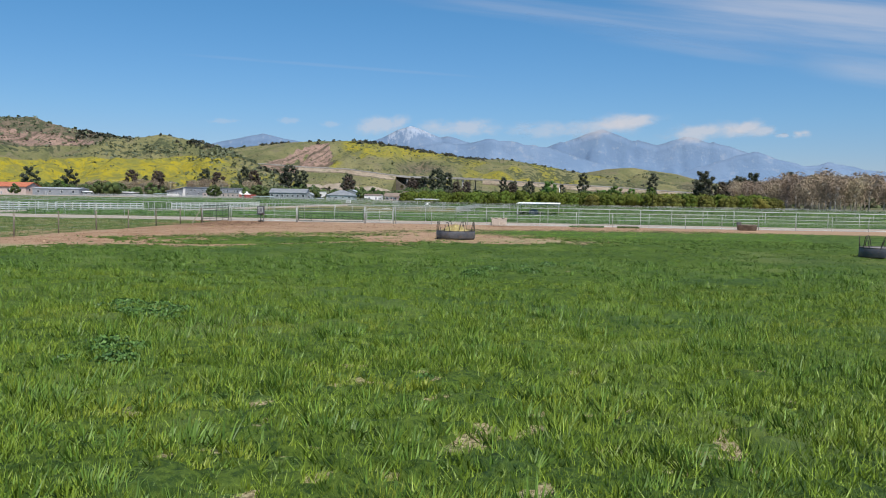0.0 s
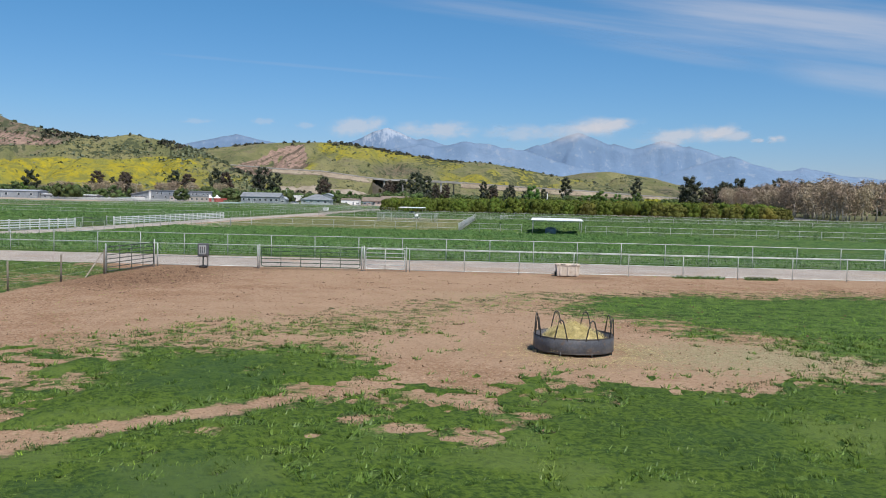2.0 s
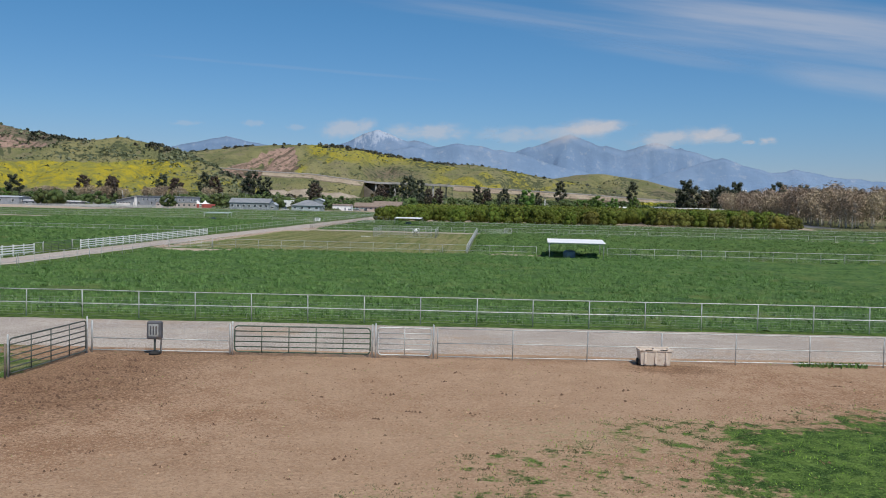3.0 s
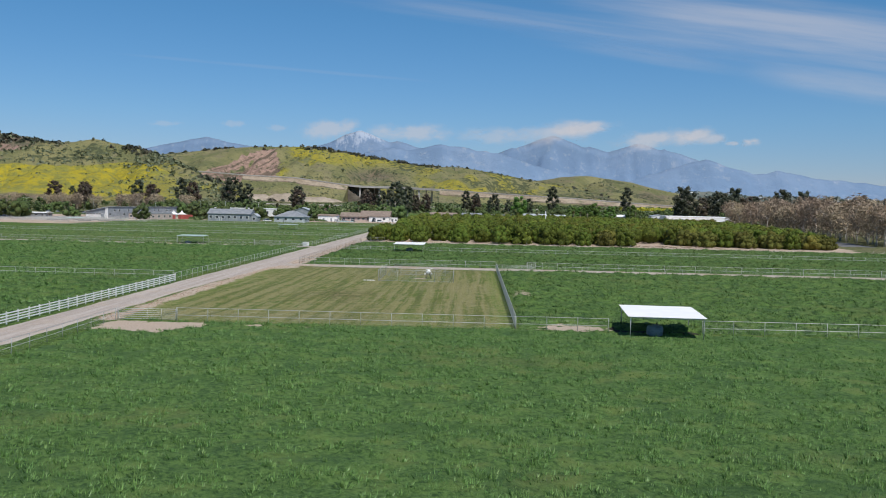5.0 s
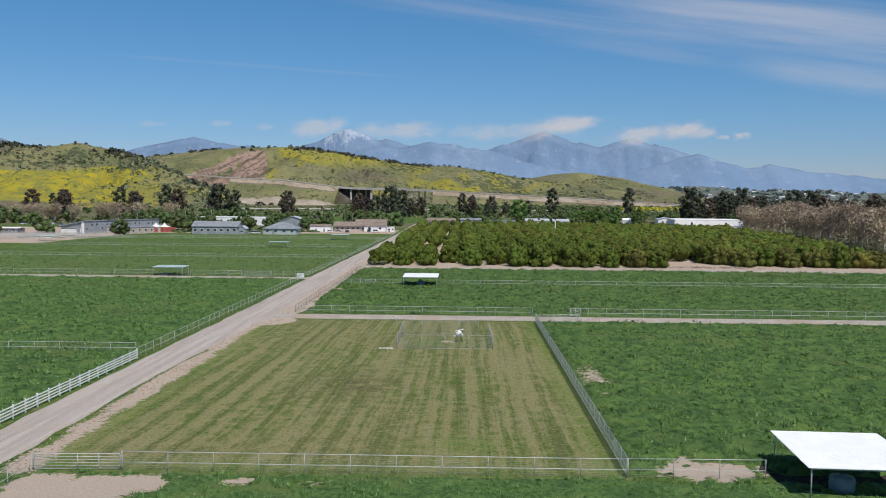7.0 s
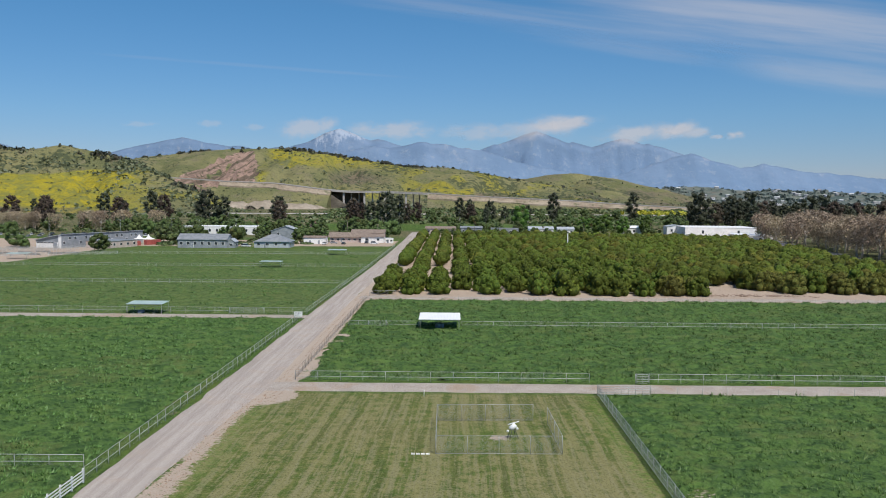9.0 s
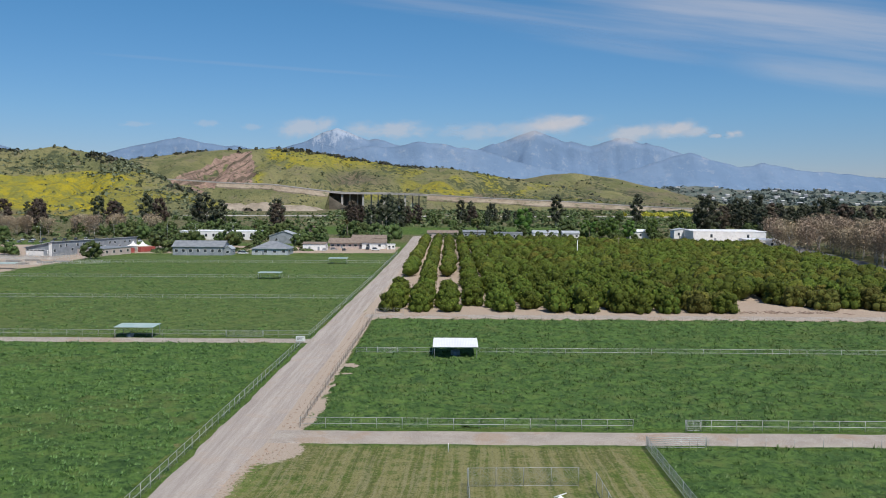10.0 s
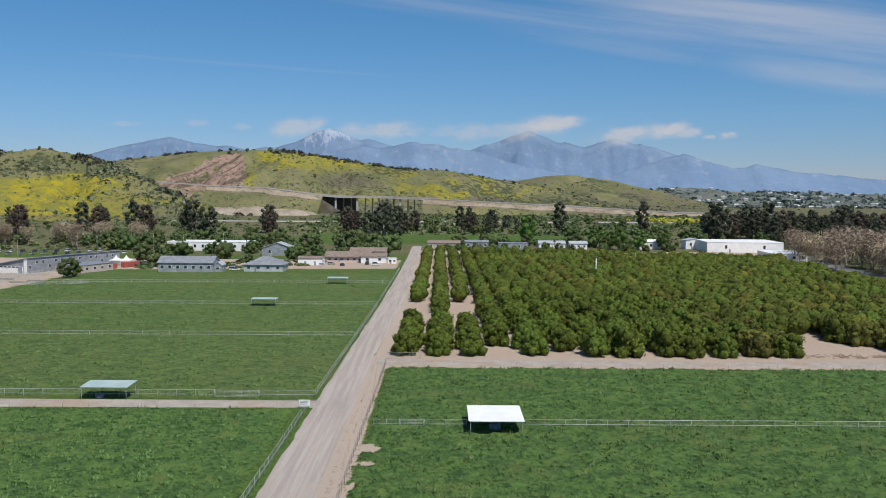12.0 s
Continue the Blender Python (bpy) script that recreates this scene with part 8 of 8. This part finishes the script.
pts = np.concatenate([
    on_hill(WEST, 1300, lambda x, y, z, d: (d < 20) * (smooth(54, 62, z) * smooth(90, 78, z) * smooth(0.40, 0.5, fbm(x * 0.012, y * 0.016, 3, 107)) * smooth(-720, -660, x) + 0.9 * smooth(-520, -450, x) * smooth(0.44, 0.54, fbm(x * 0.014, y * 0.02, 3, 109))), 6),
    on_hill(WEST, 4000, lambda x, y, z, d: (smooth(0.45, 0.6, fbm(x * 0.01, y * 0.01, 3, 101)) * smooth(-640, -600, x) * smooth(52, 64, z) + 0.3 * smooth(-600, -640, x) * smooth(70, 80, z) + 0.012 + 0.16 * smooth(-480, -440, x)) * (d < 40), 1),
    on_hill(MID, 4800, lambda x, y, z, d: (smooth(0.48, 0.6, fbm(x * 0.012, y * 0.012, 3, 103)) + 0.1 + 0.9 * smooth(50, 15, z)) * (d < 40) * (1 - 0.9 * smooth(-560, -530, x) * smooth(-370, -400, x)), 2),
    on_hill(EAST, 1500, lambda x, y, z, d: (smooth(0.52, 0.58, fbm(x * 0.014, y * 0.008, 3, 105)) + 0.03 + 0.5 * smooth(500, 620, x)) * (d < 40), 3)])
bush_field("hill_scrub", pts, brush.uniform(1.3, 2.6, len(pts)) * brush.choice([1, 1, 1.5, 2.2], len(pts)), BUSH, "dark scrub dotted over the hillsides", "scrub", 31, 6)
ridge_pts = np.concatenate([
    on_hill(MID, 300, lambda x, y, z, d: (np.abs(d) < 14) * (0.05 + smooth(-350, -335, x) * smooth(-40, -90, x) * smooth(0.30, 0.5, fbm(x * 0.03, y * 0.0 + 2, 3, 111)) + 0.6 * (x > -580) * (x < -505)), 4),
    on_hill(WEST, 170, lambda x, y, z, d: (np.abs(d) < 14) * (0.05 + smooth(0.5, 0.6, fbm(x * 0.02, y * 0.0 + 5, 3, 113))) * (x > -720), 5)])
n = 1100
bx, up = brush.uniform(-455, 470, n), brush.uniform(0.05, 0.9, n)
ok = ~((bx > -180) & (bx < -20))
bx, up = bx[ok], up[ok]
bz = np.array([deck_z(q) for q in bx])
bush_field("bank_scrub", np.stack([bx, 1444 - (2.1 * bz - 12) * (1 - up), 6 + (bz - 7) * up - 0.6], 1), brush.uniform(0.8, 2.4, len(bx)), BUSH, "low scrub over the freeway bank", "scrub", 45, 8)
bush_field("ridge_trees", ridge_pts, brush.uniform(2.5, 6.0, len(ridge_pts)), GUM, "line of dark trees along the hill crests", "trees", 33, 14, 1.1)

n = 3600
px, py = brush.uniform(-460, 520, n), brush.uniform(990, 1400, n)
keep = ~((np.abs(py - 1188 - (px + 420) * 0.05) < 16)) & ~((px > -350) & (px < -150) & (py > 1270))
pts = np.stack([px, py, rise(px, py) - 0.5], 1)[keep]
bush_field("valley_scrub", pts, brush.uniform(2.0, 5.5, len(pts)) * np.where(pts[:, 0] < -150, 0.5, 0.85), OAK, "thick green scrub over the valley floor", "scrub", 35, 14)
n = 900
px, py = brush.uniform(-460, -36, n), brush.uniform(760, 990, n)
keep = ~((px > -130) & (py > 850)) & ~((px > -205) & (px < -120) & (py > 762) & (py < 792))
pts = np.stack([px, py, px * 0 - 0.4], 1)[keep]
bush_field("yard_shrubs", pts, brush.uniform(1.2, 3.2, len(pts)), OAK, "shrubs between the buildings and the valley trees", "shrubs", 37, 14)
px = np.concatenate([brush.uniform(-156, -140, 26), brush.uniform(-118, -72, 60), brush.uniform(-128, -100, 30)])
py = np.concatenate([brush.uniform(628, 652, 26), brush.uniform(648, 700, 60), brush.uniform(632, 650, 30)])
bush_field("garden_shrubs", np.stack([px, py, px * 0 - 0.3], 1), brush.uniform(1.2, 2.8, len(px)), OAK, "dark garden shrubs round the barns", "shrubs", 43, 40)
n = 700
px, py = brush.uniform(130, 620, n), brush.uniform(835, 1000, n)
pts = np.stack([px, py, px * 0 - 0.4], 1)
bush_field("east_shrubs", pts, brush.uniform(1.5, 4.0, n), OAK, "dark shrubs behind the white building", "shrubs", 38, 14)
px, py = brush.normal(258, 17, 110), brush.normal(1235, 12, 110)
bush_field("mustard_patch", np.stack([px, py, rise(px, py) + 1.0], 1), brush.uniform(2.5, 5.0, 110), leafy("mustard_bloom", (0.22, 0.24, 0.03), (0.42, 0.37, 0.03)), "patch of yellow mustard in bloom", "flowers", 39, 16)
pts = on_hill(FAR, 2600, lambda x, y, z, d: (d < 60) * (0.2 + smooth(0.42, 0.6, fbm(x * 0.008, y * 0.006, 3, 121))), 7)
# leaf colours carry a painted blue-grey veil of distance
bush_field("suburb_trees", pts, brush.uniform(5, 12, len(pts)), leafy("haze_tinted_tree_leaves", (0.052, 0.074, 0.068), (0.105, 0.128, 0.108)), "trees over the far suburb", "trees", 41, 8)
pts = on_hill(FAR, 170, lambda x, y, z, d: (d < 0) * 1.0, 9)
roofs = Shape()
for x, y, z in pts:
    w, dd, h = brush.uniform(8, 18), brush.uniform(8, 12), brush.uniform(4, 7)
    roofs.box(x - w / 2, x + w / 2, y - dd / 2, y + dd / 2, z, z + h)
    roofs.add([(x - w / 2, y - dd / 2 - 1, z + h), (x + w / 2, y - dd / 2 - 1, z + h), (x + w / 2, y + dd / 2, z + h), (x - w / 2, y + dd / 2, z + h), (x - w / 2, y, z + h + 2.5), (x + w / 2, y, z + h + 2.5)],
              [(0, 1, 5, 4), (2, 3, 4, 5), (0, 4, 3), (1, 2, 5)])
tagged(new("far_houses", roofs.mesh("far_houses", surface("pale_far_walls", (0.36, 0.37, 0.39), (0.52, 0.51, 0.50), 0.02, 0.9, 0, 0.1, 0.2, island=0.3))), "scatter of pale houses on the far rise", "houses", kind="stuff")


# ---------------------------------------------------------------- grass and crops
def blades(name, x, y, h, w, leaf, label, seed, z0=None, droop=0.45, wide=False, wind=0.0):
    """One three-cornered blade a plant stem: upright, leaning at random."""
    rng = np.random.default_rng(seed)
    n = len(x)
    a = rng.uniform(0, 2 * np.pi, n)
    lean = rng.uniform(0.05, droop, n) * h
    b = rng.uniform(0, 2 * np.pi, n)
    if wind:
        b = 0.4 + (fbm(x * 0.12, y * 0.12, 2, 63) - 0.5) * 5.0 + rng.normal(0, 0.8, n)
    z = land(x, y) + (0 if z0 is None else z0)
    p = np.stack([x, y, z - 0.02], 1)
    s = np.stack([np.cos(a), np.sin(a), np.zeros(n)], 1) * (w / 2)[:, None]
    tip = p + np.stack([np.cos(b) * lean, np.sin(b) * lean, h], 1)
    if wide:
        mid = p * 0.35 + tip * 0.65
        v = np.stack([p - s * 0.35, p + s * 0.35, mid + s, tip, mid - s], 1).reshape(-1, 3)
        f = np.arange(5 * n).reshape(-1, 5)
    else:
        v = np.stack([p - s, p + s, tip], 1).reshape(-1, 3)
        f = np.arange(3 * n).reshape(-1, 3)
    return tagged(new(name, array_mesh(name, v, f, leaf)), label, "grass", kind="stuff")


lawn = np.random.default_rng(77)
def ground_lump(x, y):
    a = (fbm(x * 0.5, y * 0.5, 3, 41) - 0.5) * 0.10 * (y < 100)
    return a + (fbm(x * 0.25, y * 0.25, 3, 43) - 0.5) * 0.12 * (y >= 100)


def near_grass(n, y0, y1, half, grow, h0, h1, w0, w1, seed):
    """Blades over a belt of the paddock that widens away from the near end."""
    y = lawn.uniform(y0, y1, n)
    x = 39.5 - 0.166 * (y - 4) + lawn.uniform(-1, 1, n) * (half + grow * (y - y0))
    d = dirt_at(x, y)
    tuft, thin = fbm(x * 1.1, y * 1.1, 3, 51), fbm(x * 4.3, y * 4.3, 2, 53)
    keep = (lawn.uniform(0, 1, n) > d * 1.15 + np.clip((0.45 - tuft) * 0.9 + (0.47 - thin) * 0.9, -1, 0.5)) & (x > 11.6)
    x, y, tuft, thin, d = x[keep], y[keep], tuft[keep], thin[keep], d[keep]
    m = len(x)
    tall = smooth(0.45, 0.68, fbm(x * 0.45, y * 0.45, 3, 59))
    h = (h0 + (h1 - h0) * (0.75 + 0.7 * tall) * np.clip((tuft - 0.30) * 1.6 + (thin - 0.5) * 0.8, 0, 1) ** 1.3) * lawn.uniform(0.5, 1.2, m) * (1 - 0.6 * d) * (1 + 0.8 * smooth(44, 34, y))
    blades("paddock_grass", x, y, h, lawn.uniform(w0, w1, m), BLADE, "lush uneven spring grass of the paddock", seed, ground_lump(x, y) * (1 - d * 0.8) + 0.02, 1.3)


near_grass(160000, 6.5, 30, 5.0, 0.50, 0.055, 0.15, 0.014, 0.027, 1)
near_grass(60000, 26, 66, 14.0, 0.42, 0.04, 0.11, 0.016, 0.030, 2)
near_grass(60000, 60, 92, 28, 0.40, 0.04, 0.10, 0.02, 0.034, 3)


def tussocks(n, x0, x1, y0, y1, radius, tall, wide, per, leaf, name, label, seed, top, bare=0.5, lean=0.0, skew=0.0):
    """Separate bunches of grass, each a fan of leaning blades; they crowd in some places and leave dark gaps in others."""
    rng = np.random.default_rng(seed)
    y = y0 + (y1 - y0) * rng.uniform(0, 1, n) ** (1.0 + skew)
    x = rng.uniform(x0, x1, n) if not lean else 39.5 - 0.166 * (y - 4) + rng.uniform(-1, 1, n) * (x1 + lean * (y - y0))
    crowd = fbm(x * 0.9 / radius * 0.3, y * 0.9 / radius * 0.3, 3, 151)
    ok = (dirt_at(x, y) < bare * rng.uniform(0.3, 1.3, n)) & (rng.uniform(0, 1, n) < 0.25 + smooth(0.40, 0.58, crowd)) & (x > (11.8 if y1 < 98 else -1e4))
    x, y, crowd = x[ok], y[ok], crowd[ok]
    m = len(x)
    size = rng.uniform(0.6, 1.25, m) * (0.75 + 0.5 * smooth(0.42, 0.6, crowd))
    k = np.repeat(np.arange(m), per)
    a, out = rng.uniform(0, 2 * np.pi, m * per), rng.uniform(0.1, 1.0, m * per) ** 0.7
    s = size[k]
    base = np.stack([x[k] + np.cos(a) * out * radius * s * 0.6, y[k] + np.sin(a) * out * radius * s * 0.6, (land(x, y) + top(x, y))[k] - 0.03], 1)
    tip = base + np.stack([np.cos(a) * out * radius * s * 0.8, np.sin(a) * out * radius * s * 0.8, tall * s * rng.uniform(0.6, 1.1, m * per) * (1.1 - 0.5 * out)], 1)
    half = np.stack([-np.sin(a + 0.6), np.cos(a + 0.6), np.zeros(m * per)], 1) * (wide * 0.5 * rng.uniform(0.7, 1.3, m * per))[:, None]
    v = np.stack([base - half, base + half, tip], 1).reshape(-1, 3)
    tagged(new(name, array_mesh(name, v, np.arange(3 * m * per).reshape(-1, 3), leaf)), label, "grass", kind="stuff")


def paddock_sward():
    """Dense undergrowth of the paddock, a low rolling sheet that opens at trodden spots; finer near the walk's start."""
    rows = 6.2 + 52.0 * np.linspace(0, 1, 250) ** 1.7
    u = np.linspace(-1, 1, 260)
    U, Y = np.meshgrid(u, rows)
    u, y = U.ravel(), Y.ravel()
    x = np.maximum(39.5 - 0.166 * (y - 4) + u * (5.5 + 0.54 * (y - 6)), 11.7)
    n = fbm(x * 1.5, y * 1.5, 3, 81) + 0.5 * (1 - np.abs(2 * fbm(x * 4.2, y * 4.2, 2, 83) - 1))
    h = 0.11 * np.clip(n - 0.55, 0, 1) * (0.5 + smooth(0.42, 0.62, fbm(x * 0.45, y * 0.45, 3, 59)))
    z = land(x, y) + ground_lump(x, y) + h + 0.026 - 0.17 * smooth(0.06, 0.42, dirt_at(x, y) + (fbm(x * 3.1, y * 3.1, 2, 85) - 0.5) * 0.5) - 0.1 * smooth(52, 58, y)
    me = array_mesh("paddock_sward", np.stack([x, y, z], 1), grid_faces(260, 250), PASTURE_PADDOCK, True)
    tagged(new("paddock_sward", me), "dense low spring growth of the paddock", "grass", kind="stuff")


paddock_sward()
on_sward = lambda x, y: ground_lump(x, y) + 0.03
tussocks(26000, 0, 5.5, 6.5, 30, 0.13, 0.15, 0.021, 9, PADDOCK_TUFT, "grass_tussocks", "uneven tussocks of spring grass in the paddock", 170, on_sward, 0.8, 0.52, 0.1)
tussocks(7000, 0, 5.5, 6.5, 40, 0.22, 0.24, 0.030, 12, LUSH_TUFT, "lush_tussocks", "taller dark green clumps in the paddock grass", 172, on_sward, 0.5, 0.50, 0.1)
tussocks(44000, 0, 16.0, 27, 64, 0.17, 0.12, 0.036, 7, TRODDEN_TUFT, "grass_tussocks", "uneven tussocks of spring grass in the paddock", 171, on_sward, 0.65, 0.42, 0.25)
x, y = lawn.uniform(-8, 10.6, 26000), lawn.uniform(30, 84, 26000)
keep = lawn.uniform(0, 1, len(x)) > dirt_at(x, y) * 1.2 + (0.5 - fbm(x * 0.6, y * 0.6, 3, 55)) * 1.4
x, y = x[keep], y[keep]
blades("dry_paddock_grass", x, y, lawn.uniform(0.05, 0.18, len(x)), lawn.uniform(0.03, 0.05, len(x)), leafy("drying_grass", (0.06, 0.11, 0.025), (0.24, 0.27, 0.09), (0.33, 0.28, 0.14), 0.8, 0.5), "thin half-dry grass of the side paddock", 5, ground_lump(x, y), 1.2)
# separate small tufts standing on the trodden ground
tx, ty = lawn.uniform(14, 62, 26000), lawn.uniform(40, 84, 26000)
td = dirt_at(tx, ty, False)
ok = (td > 0.25) & (td < 0.93) & (lawn.uniform(0, 1, len(tx)) < 0.30)
tx, ty = tx[ok], ty[ok]
per = 22
rad = np.repeat(lawn.uniform(0.05, 0.20, len(tx)), per)
cx, cy = np.repeat(tx, per), np.repeat(ty, per)
m = len(cx)
wx, wy = cx + lawn.normal(0, 1, m) * rad, cy + lawn.normal(0, 1, m) * rad * 0.8
blades("grass_tufts", wx, wy, lawn.uniform(0.02, 0.07, m), lawn.uniform(0.025, 0.055, m), leafy("trodden_grass", (0.045, 0.070, 0.022), (0.13, 0.165, 0.055), (0.15, 0.115, 0.06), 0.8, 0.5), "small olive tufts left standing on trodden soil", 8, None, 1.3)
# clods and small stones on the trodden soil
cx, cy = lawn.uniform(11.8, 60, 26000), lawn.uniform(44, 88, 26000)
ok = (dirt_at(cx, cy) > 0.75) & (cy < 84 + 0.068 * cx)
cx, cy = cx[ok], cy[ok]
m = len(cx)
r = lawn.uniform(0.012, 0.045, m) * lawn.choice([0.7, 1.0, 1.5], m, p=[0.55, 0.35, 0.1])
a0 = lawn.uniform(0, 6.28, m)
c = np.stack([cx, cy, land(cx, cy) + ground_lump(cx, cy) * 0.2 - 0.004], 1)
ring = [c + np.stack([np.cos(a0 + k * 2.09) * r * lawn.uniform(0.7, 1.4, m), np.sin(a0 + k * 2.09) * r * lawn.uniform(0.7, 1.4, m), r * 0], 1) for k in range(3)]
tip = c + np.stack([lawn.normal(0, 0.3, m) * r, lawn.normal(0, 0.3, m) * r, r * lawn.uniform(0.6, 1.1, m)], 1)
v = np.stack(ring + [tip], 1).reshape(-1, 3)
f = (np.arange(m)[:, None, None] * 4 + np.array([[0, 1, 3], [1, 2, 3], [2, 0, 3]])[None]).reshape(-1, 3)
tagged(new("soil_clods", array_mesh("soil_clods", v, f, surface("dry_clods", (0.20, 0.125, 0.075), (0.40, 0.275, 0.18), 3.0, 0.95, 0, 0.1, 0.3, 0, island=0.45))), "small dry clods and stones on trodden soil", "clods", kind="stuff")
# broad-leaved weeds standing in clumps
lumps = []
for px, py, k, wide in ((31.5, 20.5, 13, 0.7), (33.0, 15.6, 7, 0.45), (38.4, 33.0, 5, 1.3), (41.0, 37.0, 4, 1.3)):
    for _ in range(k):
        lumps.append((px + rnd.gauss(0, wide), py + rnd.gauss(0, wide), 0.03, rnd.uniform(0.16, 0.5)))
for _ in range(26):
    lumps.append((rnd.uniform(24, 50), rnd.uniform(8, 46), 0.0, rnd.uniform(0.08, 0.2)))
v, f = leaf_cloud(np.random.default_rng(9), lumps, 7000, 0.07, 0.42, 1.2, 1.2)
v[:, 2] = np.maximum(v[:, 2], -0.02) + land(v[:, 0], v[:, 1])
tagged(new("broad_weeds", array_mesh("broad_weeds", v, f, WEED)), "clumps of broad-leaved weeds in the grass", "weeds", kind="stuff")


def hummock(x, y):
    """Swells of the uncut sward: soft tussocks a metre or two across with hollows between."""
    w = (fbm(x * 0.21, y * 0.21, 2, 68) - 0.5) * 3.0
    tuss = 1 - np.abs(2 * fbm(x * 0.75 + w, y * 0.95 - w * 0.5, 2, 69) - 1)
    return np.clip(1.1 * (fbm(x * 0.62 + w, y * 0.85, 3, 67) - 0.32) + 0.55 * (tuss - 0.55), 0, 1)


def sward(x0, x1, y0, y1, step, tall, seed, material=PASTURE):
    """The closed top of a pasture's growth, a rolling sheet that sinks into the soil at bare spots and along the edges."""
    rng = np.random.default_rng(seed)
    xs, ys = np.arange(x0, x1 + step, step), np.arange(y0, y1 + step, step)
    X, Y = np.meshgrid(xs, ys)
    x, y = X.ravel() + rng.uniform(-0.3, 0.3, X.size) * step, Y.ravel() + rng.uniform(-0.3, 0.3, X.size) * step
    rim = np.minimum(np.minimum(x - x0, x1 - x), np.minimum(y - y0, y1 - y)) + (fbm(x * 0.8, y * 0.8, 2, 73) - 0.5) * 1.6
    z = land(x, y) + ground_lump(x, y) + hummock(x, y) * tall * smooth(0.0, 1.3, rim) + 0.04 - 0.3 * smooth(0.5, 0.0, rim) - 0.6 * smooth(0.12, 0.5, dirt_at(x, y))
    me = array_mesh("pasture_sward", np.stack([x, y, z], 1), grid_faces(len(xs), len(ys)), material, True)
    tagged(new("pasture_sward", me), LUSH, "grass", kind="stuff")


LUSH = "thick green pasture growth"
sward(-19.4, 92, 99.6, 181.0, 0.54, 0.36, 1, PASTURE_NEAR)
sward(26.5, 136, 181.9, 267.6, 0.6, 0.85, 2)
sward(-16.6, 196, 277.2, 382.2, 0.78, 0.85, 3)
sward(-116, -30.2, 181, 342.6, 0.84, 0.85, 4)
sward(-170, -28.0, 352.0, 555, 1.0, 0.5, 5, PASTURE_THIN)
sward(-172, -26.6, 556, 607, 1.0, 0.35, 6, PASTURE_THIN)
rolling = lambda tall: (lambda x, y: ground_lump(x, y) + hummock(x, y) * tall)
tussocks(32000, -19, 64, 100, 180.6, 0.30, 0.36, 0.060, 8, TUSSOCK, "pasture_tussocks", LUSH, 181, rolling(0.36), 0.5)
tussocks(14000, 26.8, 110, 182.3, 267.2, 0.42, 0.42, 0.11, 6, TUSSOCK, "pasture_tussocks", LUSH, 182, rolling(0.85), 0.5)
tussocks(30000, -16.2, 186, 277.8, 381.5, 0.50, 0.48, 0.15, 6, TUSSOCK, "pasture_tussocks", LUSH, 183, rolling(0.85), 0.5)
tussocks(19000, -112, -30.8, 182, 342, 0.50, 0.46, 0.15, 6, TUSSOCK, "pasture_tussocks", LUSH, 184, rolling(0.85), 0.5)
tussocks(14000, -165, -28.5, 352.5, 556, 0.60, 0.42, 0.22, 5, TUSSOCK, "pasture_tussocks", LUSH, 185, rolling(0.5), 0.5)
x, y = lawn.uniform(-19, 25.8, 26000), lawn.uniform(181.5, 268, 26000)
blades("mown_stubble", x, y, lawn.uniform(0.04, 0.12, len(x)), lawn.uniform(0.04, 0.08, len(x)), leafy("stubble_blades", (0.10, 0.13, 0.035), (0.24, 0.22, 0.10)), "short drying stubble of the mown field", 16)
for k, (x0, x1, y0) in enumerate(((44.0, 47.2, 88.0), (48.5, 50.5, 88.3), (-19, 30, 98.0), (30, 90, 100.2))):
    n = 700 if k < 2 else 2600
    x = lawn.uniform(x0, x1, n)
    y = y0 + (x - x0) * 0.055 + lawn.normal(0, 0.22, n)
    blades("fence_weeds", x, y, lawn.uniform(0.06, 0.24, n), lawn.uniform(0.03, 0.07, n), CROP, "rank weeds along a fence line", 20 + k, None, 1.0, True)
